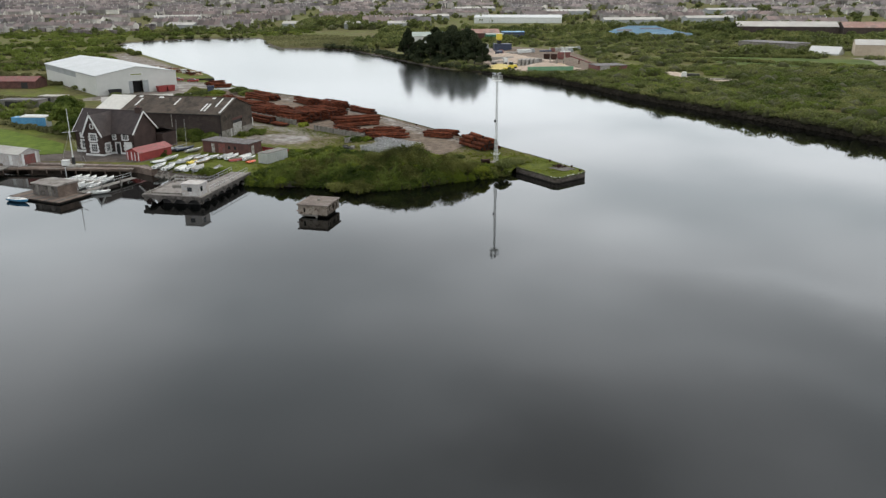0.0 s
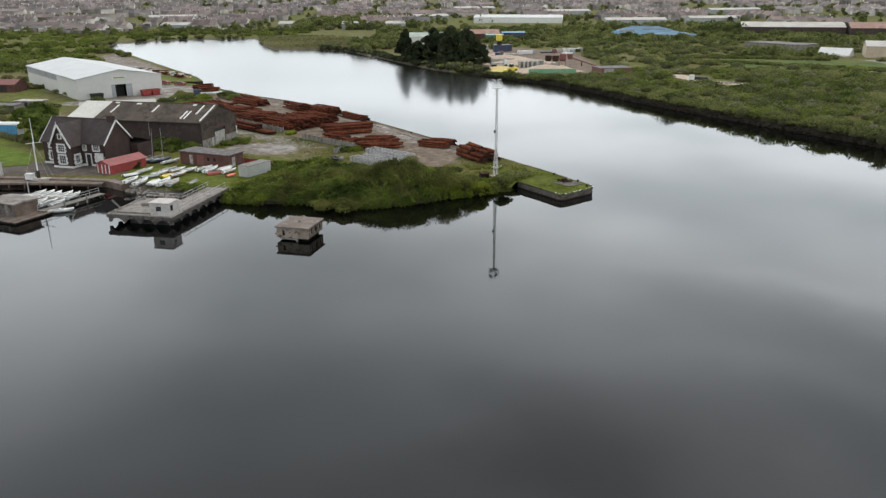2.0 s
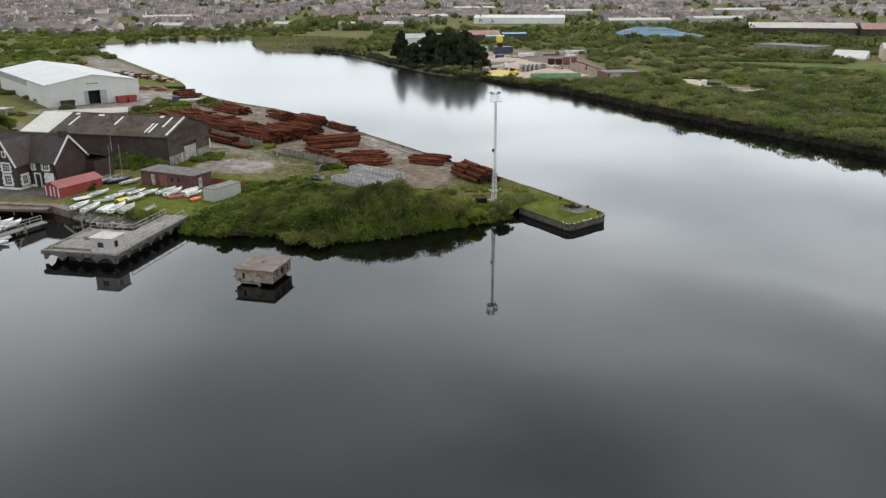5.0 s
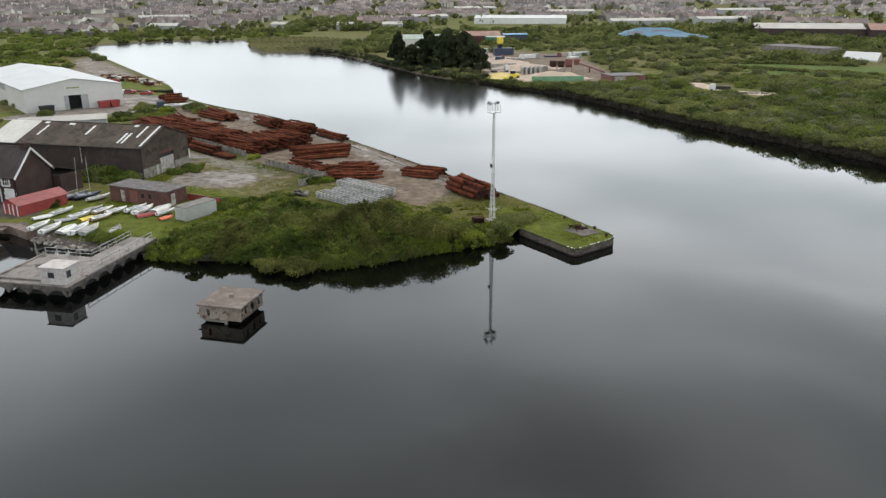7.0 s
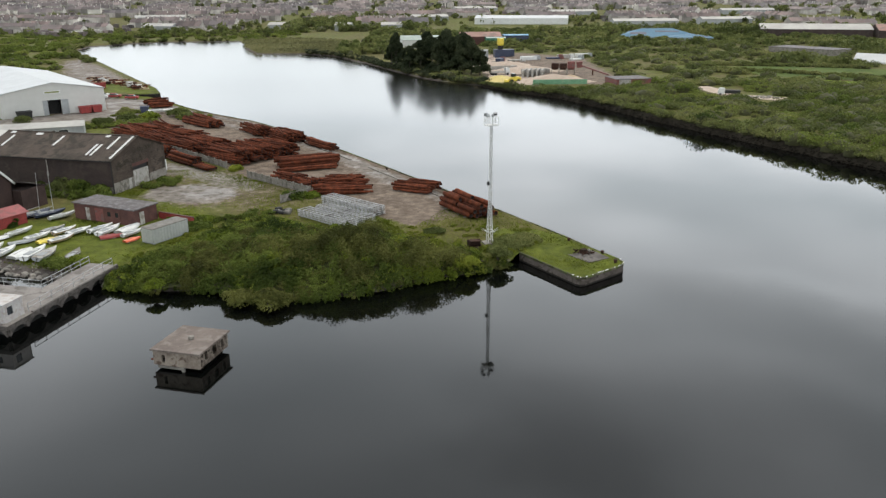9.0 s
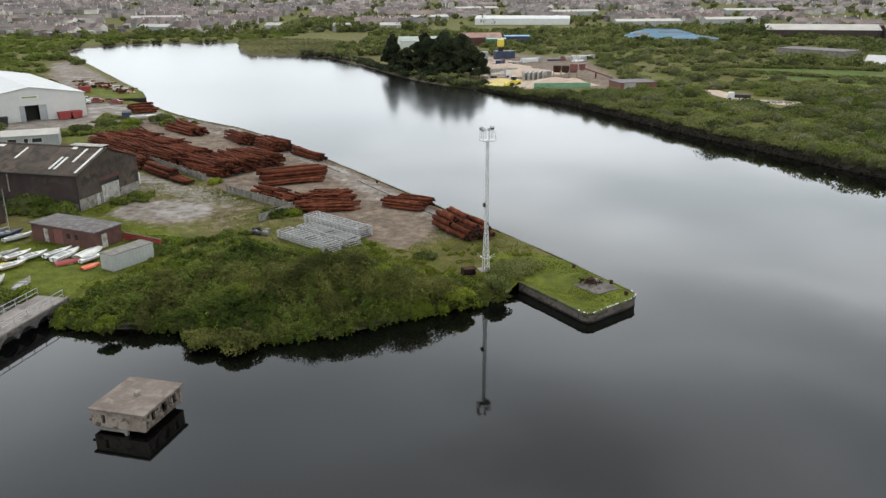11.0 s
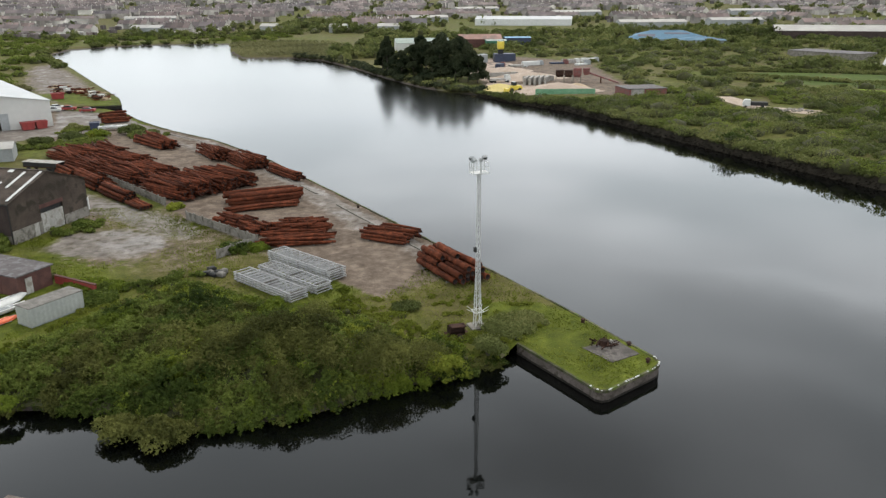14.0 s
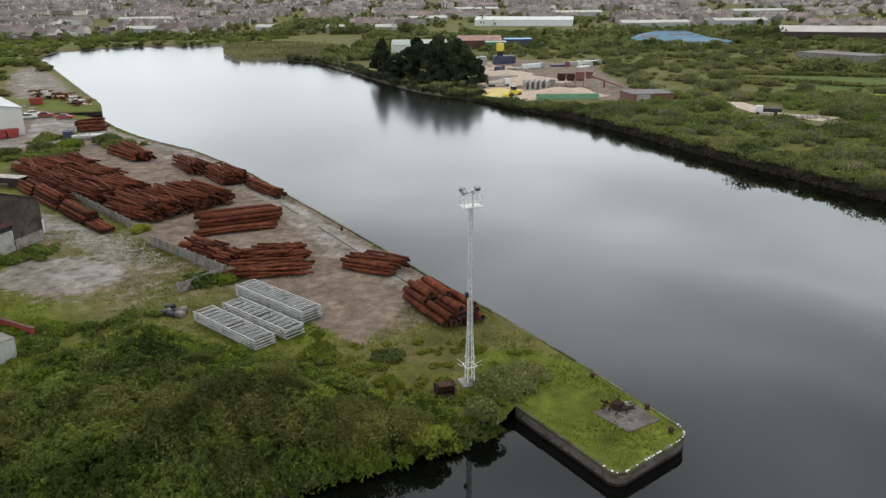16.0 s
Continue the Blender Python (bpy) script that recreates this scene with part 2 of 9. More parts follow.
def ground_material():
    """Grass, trodden dirt, concrete and dry patches on the one sheet; the zones are an attribute, their edges broken by noise."""
    m = bpy.data.materials.new("ground_surface")
    m.use_nodes = True
    n, l = m.node_tree.nodes, m.node_tree.links
    b = n["Principled BSDF"]
    b.inputs["Roughness"].default_value = 0.9
    b.inputs["Specular IOR Level"].default_value = 0.12
    geo = n.new("ShaderNodeNewGeometry")
    pos = geo.outputs["Position"]
    at = n.new("ShaderNodeAttribute")
    at.attribute_name = "zone"
    sep = n.new("ShaderNodeSeparateColor")
    l.new(at.outputs["Color"], sep.inputs[0])

    def noise_at(scale, detail=5, rough=0.6):
        t = n.new("ShaderNodeTexNoise")
        t.inputs["Scale"].default_value, t.inputs["Detail"].default_value, t.inputs["Roughness"].default_value = scale, detail, rough
        l.new(pos, t.inputs["Vector"])
        return t.outputs["Fac"]

    def ramp(fac, stops):
        r = n.new("ShaderNodeValToRGB")
        for k, (p, c) in enumerate(stops):
            e = r.color_ramp.elements[k] if k < 2 else r.color_ramp.elements.new(p)
            e.position, e.color = p, (*c, 1)
        l.new(fac, r.inputs[0])
        return r.outputs[0]

    def blend(fac, a, c):
        x = n.new("ShaderNodeMix")
        x.data_type = "RGBA"
        l.new(fac, x.inputs["Factor"])
        l.new(a, x.inputs["A"])
        l.new(c, x.inputs["B"])
        return x.outputs["Result"]

    def edge(mask, ns):
        """The zone's mask with a torn edge."""
        s = n.new("ShaderNodeMath")
        s.operation = "MULTIPLY_ADD"
        s.inputs[1].default_value, s.inputs[2].default_value = 0.9, -0.45
        l.new(ns, s.inputs[0])
        a = n.new("ShaderNodeMath")
        l.new(mask, a.inputs[0])
        l.new(s.outputs[0], a.inputs[1])
        r = n.new("ShaderNodeMapRange")
        r.inputs["From Min"].default_value, r.inputs["From Max"].default_value = 0.38, 0.62
        l.new(a.outputs[0], r.inputs["Value"])
        return r.outputs[0]

    n_big, n_mid, n_fine = noise_at(0.09), noise_at(0.7, 6, 0.65), noise_at(6.0, 4)
    grass = ramp(n_mid, [(0.3, (0.055, 0.074, 0.008)), (0.72, (0.126, 0.146, 0.020)), (0.5, (0.088, 0.107, 0.012))])
    dry = ramp(n_mid, [(0.3, (0.074, 0.069, 0.021)), (0.7, (0.138, 0.124, 0.043))])
    dirt = ramp(n_mid, [(0.28, (0.088, 0.066, 0.050)), (0.74, (0.245, 0.196, 0.156)), (0.5, (0.158, 0.122, 0.094))])
    conc = ramp(n_mid, [(0.3, (0.125, 0.108, 0.094)), (0.72, (0.270, 0.242, 0.218))])
    col = blend(edge(sep.outputs[2], n_big), grass, dry)
    col = blend(edge(sep.outputs[0], n_mid), col, dirt)
    col = blend(edge(sep.outputs[1], n_mid), col, conc)
    tar = ramp(n_mid, [(0.3, (0.070, 0.058, 0.052)), (0.72, (0.140, 0.120, 0.108))])
    inv = n.new("ShaderNodeMath")
    inv.operation = "SUBTRACT"
    inv.inputs[0].default_value = 1.0
    l.new(at.outputs["Alpha"], inv.inputs[1])
    col = blend(edge(inv.outputs[0], n_mid), col, tar)
    # bank foot darkened: wet mud, with the overhung bank's shade put in
    mud_shade = n.new("ShaderNodeAttribute")
    mud_shade.attribute_name = "mud_shade"
    col = blend(edge(mud_shade.outputs["Fac"], n_mid), col, ramp(n_mid, [(0.3, (0.016, 0.014, 0.010)), (0.72, (0.046, 0.039, 0.029))]))
    mul = n.new("ShaderNodeMix")
    mul.data_type, mul.blend_type = "RGBA", "MULTIPLY"
    mul.inputs["Factor"].default_value = 0.6
    damp = n.new("ShaderNodeMix")
    damp.data_type, damp.blend_type = "RGBA", "MULTIPLY"
    damp.inputs["Factor"].default_value = 0.8
    l.new(col, damp.inputs["A"])
    l.new(ramp(noise_at(0.28, 7, 0.72), [(0.36, (0.62, 0.60, 0.58)), (0.62, (1.18, 1.17, 1.16))]), damp.inputs["B"])
    l.new(damp.outputs["Result"], mul.inputs["A"])
    l.new(ramp(n_fine, [(0.3, (0.5, 0.5, 0.5)), (0.7, (1.25, 1.25, 1.25))]), mul.inputs["B"])
    l.new(mul.outputs["Result"], b.inputs["Base Color"])
    # rain stands in the low spots of the bare concrete
    wet = n.new("ShaderNodeMath")
    wet.operation = "MULTIPLY"
    l.new(edge(sep.outputs[1], n_mid), wet.inputs[0])
    l.new(ramp(noise_at(0.16, 3), [(0.50, (0, 0, 0)), (0.60, (1, 1, 1))]), wet.inputs[1])
    sheen = n.new("ShaderNodeMapRange")
    sheen.inputs["To Min"].default_value, sheen.inputs["To Max"].default_value = 0.9, 0.42
    l.new(wet.outputs[0], sheen.inputs["Value"])
    l.new(sheen.outputs[0], b.inputs["Roughness"])
    bp = n.new("ShaderNodeBump")
    bp.inputs["Strength"].default_value, bp.inputs["Distance"].default_value = 0.5, 0.08
    l.new(n_fine, bp.inputs["Height"])
    l.new(bp.outputs[0], b.inputs["Normal"])
    return m


M_WATER = water_material()
M_GROUND = ground_material()
M_CONC = mat("weathered_concrete", (0.15, 0.135, 0.115), (0.24, 0.22, 0.19), 0.5, 8, 0.9, grime=(0.10, 0.09, 0.072), speck=0.35)
M_MOSSY = mat("mossy_concrete", (0.045, 0.052, 0.018), (0.125, 0.112, 0.085), 0.9, 8, 0.95, vary="object", spread=0.45, grime=(0.070, 0.092, 0.020), speck=0.5, gloss=0.1)
M_CONCW = mat("pale_concrete", (0.30, 0.285, 0.255), (0.40, 0.38, 0.35), 0.5, 8, 0.85, grime=(0.22, 0.195, 0.165), speck=0.3)
M_WETWALL = mat("dark_wet_concrete", (0.012, 0.0105, 0.009), (0.030, 0.026, 0.021), 0.6, 8, 0.8, gloss=0.15)
M_RUST = mat("rusty_steel", (0.052, 0.0165, 0.0095), (0.146, 0.043, 0.021), 0.9, 9, 0.95, 0.0, bump=0.6, vary="object", spread=0.5, gloss=0.08, grime=(0.060, 0.022, 0.013))
# near-black that stands for the shade inside pipe ends
M_BORESHADE = mat("pipe_bore_shade", (0.012, 0.007, 0.006), (0.022, 0.012, 0.009), 1.0)
M_GALV = mat("galvanised_steel", (0.27, 0.27, 0.27), (0.40, 0.40, 0.395), 1.5, 9, 0.6, 0.2)
M_WHITE = mat("white_paint", (0.52, 0.52, 0.50), (0.62, 0.62, 0.60), 0.7, 8, 0.6, speck=0.2)
M_DULLRED = mat("faded_red_cladding", (0.14, 0.045, 0.040), (0.20, 0.065, 0.055), 0.4, 8, 0.75, grime=(0.13, 0.075, 0.065))
M_QUAY = mat("dark_quay_concrete", (0.075, 0.062, 0.055), (0.135, 0.115, 0.104), 0.5, 8, 0.95, grime=(0.048, 0.040, 0.032), speck=0.4, gloss=0.1)
M_IRON = mat("dark_rusted_iron", (0.024, 0.014, 0.011), (0.052, 0.028, 0.020), 1.2, 8, 0.9, vary="object", spread=0.4, gloss=0.1)
M_DARKSTONE = mat("dark_bank_stone", (0.012, 0.010, 0.007), (0.028, 0.023, 0.017), 0.8, 9, 0.95, vary="island", spread=0.35, gloss=0.1)
M_DARKWALL = mat("dark_pebbledash", (0.030, 0.0165, 0.0135), (0.053, 0.031, 0.025), 0.5, 14, 0.95, bump=0.6)
M_SLATE = mat("dark_slate", (0.028, 0.0188, 0.0178), (0.046, 0.031, 0.029), 0.5, 9, 0.7, vary="island", spread=0.22)
M_SHEDWALL = mat("dark_corrugated_cladding", (0.025, 0.0152, 0.0128), (0.048, 0.030, 0.0245), 0.25, 9, 0.8, wave=6.0, bump=0.5, dist=0.04, grime=(0.050, 0.035, 0.028))
M_SHEDROOF = mat("brown_grey_corrugated_roof", (0.050, 0.038, 0.030), (0.092, 0.070, 0.056), 0.25, 9, 0.85, gloss=0.2, wave=6.0, bump=0.5, dist=0.04, grime=(0.038, 0.032, 0.023))
M_WHITEROOF = mat("white_roof_sheeting", (0.375, 0.385, 0.39), (0.43, 0.44, 0.445), 0.15, 9, 0.5, wave=4.0, bump=0.3, speck=0.3)
M_IVORY = mat("ivory_roof_sheeting", (0.43, 0.415, 0.38), (0.51, 0.49, 0.45), 0.2, 9, 0.6, wave=4.0, bump=0.3)
M_CABIN = mat("dull_white_render", (0.36, 0.335, 0.32), (0.46, 0.435, 0.42), 0.8, 8, 0.8, speck=0.25, grime=(0.34, 0.30, 0.27))
M_STEELBOX = mat("pale_grey_green_steel", (0.30, 0.31, 0.285), (0.37, 0.375, 0.345), 0.4, 8, 0.7, speck=0.15)
M_BOARDS = mat("dark_brown_boards", (0.090, 0.062, 0.048), (0.175, 0.128, 0.100), 0.6, 9, 0.9)
M_JETTY = mat("dark_jetty_concrete", (0.062, 0.053, 0.047), (0.125, 0.109, 0.098), 0.6, 8, 0.9, grime=(0.045, 0.038, 0.033))
M_WALKWAY = mat("weathered_boardwalk", (0.120, 0.088, 0.076), (0.215, 0.168, 0.150), 0.8, 9, 0.9, vary="object", spread=0.3)
M_DECK = mat("worn_deck_concrete", (0.155, 0.137, 0.124), (0.235, 0.212, 0.195), 0.35, 9, 0.9, grime=(0.115, 0.100, 0.088), speck=0.35)
M_STAINED = mat("stained_concrete", (0.125, 0.095, 0.072), (0.255, 0.215, 0.175), 0.6, 8, 0.9, grime=(0.070, 0.044, 0.030), speck=0.3)
M_STAINEDD = mat("heavily_stained_concrete", (0.060, 0.044, 0.034), (0.215, 0.180, 0.148), 0.9, 8, 0.95, grime=(0.034, 0.024, 0.018), speck=0.4, gloss=0.2)
M_CREAM = mat("cream_metal_cladding", (0.46, 0.455, 0.425), (0.52, 0.51, 0.48), 0.08, 9, 0.6, wave=5.0, bump=0.3, speck=0.2)
M_GREYBAND = mat("grey_metal_cladding", (0.24, 0.25, 0.25), (0.30, 0.31, 0.31), 0.2, 9, 0.6, wave=5.0)
M_BRICK = mat("red_brick", (0.070, 0.030, 0.024), (0.118, 0.050, 0.040), 0.7, 14, 0.9, bump=0.5)
M_RED = mat("red_paint", (0.21, 0.026, 0.023), (0.29, 0.038, 0.033), 0.6, 8, 0.65)
M_REDROOF = mat("red_roof_sheeting", (0.20, 0.044, 0.046), (0.27, 0.064, 0.064), 0.5, 8, 0.65, wave=5.0, grime=(0.16, 0.05, 0.045))
M_FELT = mat("patchy_felt_roof", (0.060, 0.050, 0.049), (0.105, 0.090, 0.090), 0.6, 6, 0.8, grime=(0.125, 0.118, 0.122))
M_GLASS = mat("dark_window_glass", (0.02, 0.022, 0.025), (0.035, 0.038, 0.042), 1.0, 4, 0.08)
M_BLACK = mat("dark_interior", (0.010, 0.010, 0.010), (0.018, 0.017, 0.016), 1.0)
M_TIMBER = mat("grey_weathered_timber", (0.11, 0.10, 0.088), (0.20, 0.185, 0.165), 1.2, 9, 0.9)
M_BLUE = mat("blue_paint", (0.05, 0.20, 0.36), (0.08, 0.26, 0.44), 0.5, 8, 0.5)
M_NAVY = mat("navy_cover", (0.02, 0.028, 0.055), (0.035, 0.045, 0.085), 0.8, 8, 0.6)
M_YELLOW = mat("yellow_paint", (0.60, 0.46, 0.04), (0.70, 0.55, 0.07), 0.6, 8, 0.5)
M_ORANGE = mat("orange_plastic", (0.62, 0.10, 0.03), (0.70, 0.14, 0.05), 0.8, 8, 0.5)
M_GREENROOF = mat("grey_green_roof", (0.20, 0.25, 0.22), (0.27, 0.32, 0.28), 0.2, 9, 0.6, wave=4.0)
M_SAND = mat("sand_heap", (0.36, 0.27, 0.17), (0.47, 0.36, 0.24), 0.3, 12, 0.95)
M_STONE = mat("shore_rock", (0.14, 0.12, 0.10), (0.26, 0.24, 0.21), 0.8, 9, 0.9, vary="island", spread=0.35)
M_BARK = mat("bark", (0.05, 0.042, 0.034), (0.09, 0.075, 0.06), 2.0, 8, 0.95)
# twig brown, darkened by the shade inside the bushes
M_TWIGSHADE = mat("painted_twig_shade", (0.034, 0.036, 0.010), (0.058, 0.058, 0.017), 0.8, 7, 0.95)
L_BRAMBLE = leafy("bramble_leaves", (0.033, 0.050, 0.012), (0.080, 0.108, 0.023), (0.190, 0.222, 0.050), 0.16)
L_WILLOW = leafy("grey_willow_leaves", (0.048, 0.052, 0.016), (0.104, 0.110, 0.031), (0.190, 0.190, 0.056), 0.25)
L_LIME = leafy("bright_leaves", (0.074, 0.104, 0.014), (0.136, 0.172, 0.024), (0.240, 0.260, 0.040))
L_SCRUB = leafy("scrub_leaves", (0.052, 0.066, 0.021), (0.116, 0.134, 0.043), (0.215, 0.215, 0.082), 0.045)
L_FIELD = leafy("field_leaves", (0.060, 0.080, 0.018), (0.120, 0.150, 0.032), (0.210, 0.230, 0.060), 0.02)
L_PINE = leafy("pine_needles", (0.020, 0.028, 0.015), (0.040, 0.050, 0.026), (0.074, 0.082, 0.044), 0.2)
L_REED = leafy("reed_blades", (0.10, 0.10, 0.045), (0.15, 0.145, 0.066), (0.20, 0.19, 0.09), 0.03)
L_GRASS = leafy("grass_blades", (0.078, 0.096, 0.013), (0.124, 0.144, 0.020), (0.180, 0.192, 0.036), 0.1)
M_PALEROOF = mat("pale_grey_roof_sheeting", (0.28, 0.265, 0.245), (0.36, 0.345, 0.315), 0.1, 9, 0.6, wave=3.0)
M_FARWALL = mat("far_rendered_walls", (0.22, 0.195, 0.175), (0.50, 0.47, 0.43), 0.03, 4, 0.9, vary="island", spread=0.6)
M_FARROOF = mat("far_slate_roofs", (0.105, 0.093, 0.095), (0.190, 0.148, 0.138), 0.012, 4, 0.8, vary="island", spread=0.5)

# ---- building blocks ----
class Mesh:
    """A mesh in the making: points and faces, each face with a material slot."""

    def __init__(self):
        self.v, self.f, self.s = [], [], []

    def add(self, pts, faces, slot=0):
        k = len(self.v)
        self.v += [tuple(p) for p in pts]
        self.f += [[i + k for i in q] for q in faces]
        self.s += [slot] * len(faces)
        return self

    def box(self, x0, y0, z0, x1, y1, z1, slot=0, bev=0.0):
        if bev:
            return self.loft([(x0 + bev, y0 + bev, x1 - bev, y1 - bev, z0), (x0, y0, x1, y1, z0 + bev), (x0, y0, x1, y1, z1 - bev), (x0 + bev, y0 + bev, x1 - bev, y1 - bev, z1)], slot)
        p = [(x, y, z) for z in (z0, z1) for x, y in ((x0, y0), (x1, y0), (x1, y1), (x0, y1))]
        return self.add(p, [(3, 2, 1, 0), (4, 5, 6, 7), (0, 1, 5, 4), (1, 2, 6, 5), (2, 3, 7, 6), (3, 0, 4, 7)], slot)

    def loft(self, rings, slot=0):
        p, f = [], [(3, 2, 1, 0)]
        for x0, y0, x1, y1, z in rings:
            p += [(x0, y0, z), (x1, y0, z), (x1, y1, z), (x0, y1, z)]
        for k in range(len(rings) - 1):
            f += [(4 * k + i, 4 * k + (i + 1) % 4, 4 * k + 4 + (i + 1) % 4, 4 * k + 4 + i) for i in range(4)]
        e = 4 * (len(rings) - 1)
        return self.add(p, f + [(e, e + 1, e + 2, e + 3)], slot)

    def prism(self, poly, z0, z1, slot=0):
        n = len(poly)
        p = [(x, y, z0) for x, y in poly] + [(x, y, z1) for x, y in poly]
        f = [tuple(range(n - 1, -1, -1)), tuple(range(n, 2 * n))] + [(i, (i + 1) % n, n + (i + 1) % n, n + i) for i in range(n)]
        return self.add(p, f, slot)

    def beam(self, a, b, w, h=None, slot=0):
        """A square bar from a to b."""
        a, b = Vector(a), Vector(b)
        h = h or w
        d = (b - a).normalized()
        side = d.cross(Vector((0, 0, 1)))
        side = side.normalized() if side.length > 1e-3 else Vector((1, 0, 0))
        up = side.cross(d)
        p = [c + side * sx * w / 2 + up * sz * h / 2 for c in (a, b) for sx, sz in ((-1, -1), (1, -1), (1, 1), (-1, 1))]
        return self.add(p, [(3, 2, 1, 0), (4, 5, 6, 7), (0, 1, 5, 4), (1, 2, 6, 5), (2, 3, 7, 6), (3, 0, 4, 7)], slot)

    def tube(self, a, b, r, n=8, r2=None, caps=True, slot=0):
        a, b = Vector(a), Vector(b)
        r2 = r if r2 is None else r2
        d = (b - a).normalized()
        s = d.cross(Vector((0, 0, 1)))
        s = s.normalized() if s.length > 1e-3 else Vector((1, 0, 0))
        u = s.cross(d)
        ring = [s * math.cos(2 * math.pi * k / n) + u * math.sin(2 * math.pi * k / n) for k in range(n)]
        p = [a + q * r for q in ring] + [b + q * r2 for q in ring]
        f = [(k, (k + 1) % n, n + (k + 1) % n, n + k) for k in range(n)]
        if caps:
            f += [tuple(range(n - 1, -1, -1)), tuple(range(n, 2 * n))]
        return self.add(p, f, slot)

    def weld(self):
        """Joins points that coincide."""
        seen, to = {}, []
        for p in self.v:
            to.append(seen.setdefault(tuple(round(c, 4) for c in p), len(seen)))
        self.v, self.f = list(seen), [[to[i] for i in q] for q in self.f]
        return self

    def data(self, name, mats, smooth=False):
        me = bpy.data.meshes.new(name)
        me.from_pydata(self.v, [], self.f)
        for m in mats if isinstance(mats, (list, tuple)) else [mats]:
            me.materials.append(m)
        me.polygons.foreach_set("material_index", self.s)
        if smooth:
            me.polygons.foreach_set("use_smooth", [True] * len(self.f))
        me.update()
        return me


def part(name, shape, mats=None, parent=None, label="", smooth=False, m=None):
    """Links a mesh in the making, or a finished one, as one object under a thing or a part."""
    ob = new(name, shape.data(name, mats, smooth) if isinstance(shape, Mesh) else shape)
    ob.parent = parent
    if m is not None:
        ob.matrix_basis = m
    return tagged(ob, label)


def thing(name, m, label, category, group="", kind=""):
    return place(new(name), m, label, category, group, kind)


def place(ob, m, label, category, group="", kind=""):
    ob.matrix_basis = m
    return tagged(ob, label, category, group, kind)


def sheet(name, V, F, mats, smooth=False, slots=None):
    """A mesh from arrays: V (n, 3), F (m, 3 or 4)."""
    me = bpy.data.meshes.new(name)
    k = F.shape[1]
    me.vertices.add(len(V))
    me.vertices.foreach_set("co", np.ascontiguousarray(V, dtype=np.float32).ravel())
    me.loops.add(F.size)
    me.loops.foreach_set("vertex_index", np.ascontiguousarray(F, dtype=np.int32).ravel())
    me.polygons.add(len(F))
    me.polygons.foreach_set("loop_start", np.arange(0, F.size, k, dtype=np.int32))
    if slots is not None:
        me.polygons.foreach_set("material_index", np.asarray(slots, dtype=np.int32))
    for m in mats if isinstance(mats, (list, tuple)) else [mats]:
        me.materials.append(m)
    me.update(calc_edges=True)
    me.validate()
    if smooth:
        me.polygons.foreach_set("use_smooth", np.ones(len(F), dtype=bool))
    return me


def leaves_at(P, N, size, rng, fold=0.25, long=1.6, stray=0.72):
    """A tapered leaf at each point P, facing about along N, as points and faces."""
    n = len(P)
    N = N + rng.normal(0, stray, (n, 3))
    N /= np.linalg.norm(N, axis=1)[:, None] + 1e-9
    A = rng.normal(0, 1, (n, 3))
    A -= (A * N).sum(1)[:, None] * N
    A /= np.linalg.norm(A, axis=1)[:, None] + 1e-9
    B = np.cross(N, A)
    s = (size * rng.uniform(0.6, 1.4, n))[:, None]
    V = np.stack([P - A * s * long * 0.4 - B * s * 0.5, P - A * s * long * 0.4 + B * s * 0.5 + N * s * fold, P + A * s * long * 0.6 + N * s * fold * 0.5], 1).reshape(-1, 3)
    return V, np.arange(3 * n).reshape(-1, 3)


def crown_points(rng, c, r, n, lumps=7, low=0.15):
    """Points with outward directions on the lumps of a crown of radii r about c."""
    c, r = np.array(c, float), np.array(r, float)
    d = rng.normal(0, 1, (lumps, 3))
    d /= np.linalg.norm(d, axis=1)[:, None]
    d[:, 2] = np.abs(d[:, 2]) * 1.1 - low
    cs = d * rng.uniform(0.35, 0.72, (lumps, 1))
    rs = rng.uniform(0.32, 0.58, lumps)
    k = rng.integers(0, lumps, n)
    q = rng.normal(0, 1, (n, 3))
    q /= np.linalg.norm(q, axis=1)[:, None]
    q[:, 2] = np.where(q[:, 2] < -0.3, -q[:, 2], q[:, 2])
    rad = rs[k] * rng.uniform(0.72, 1.08, n)
    return c + (cs[k] + q * rad[:, None]) * r, q


def inside(poly, X, Y):
    """Which of the points lie in the polygon."""
    res = np.zeros(len(X), bool)
    n = len(poly)
    for i in range(n):
        (x1, y1), (x2, y2) = poly[i], poly[(i + 1) % n]
        if y1 != y2:
            res ^= ((y1 > Y) != (y2 > Y)) & (X < (x2 - x1) * (Y - y1) / (y2 - y1) + x1)
    return res


def far_from(line, X, Y, closed=True):
    """Distance of the points from a line of corners."""
    best = np.full(len(X), 1e9)
    n = len(line)
    for i in range(n if closed else n - 1):
        (x1, y1), (x2, y2) = line[i], line[(i + 1) % n]
        dx, dy = x2 - x1, y2 - y1
        t = np.clip(((X - x1) * dx + (Y - y1) * dy) / (dx * dx + dy * dy + 1e-9), 0, 1)
        best = np.minimum(best, np.hypot(X - x1 - t * dx, Y - y1 - t * dy))
    return best


def wobble(X, Y, scale, seed=0.0):
    """Smooth noise from -1 to 1."""
    return np.array([noise.noise((x * scale + seed, y * scale - seed, seed)) for x, y in zip(X, Y)])

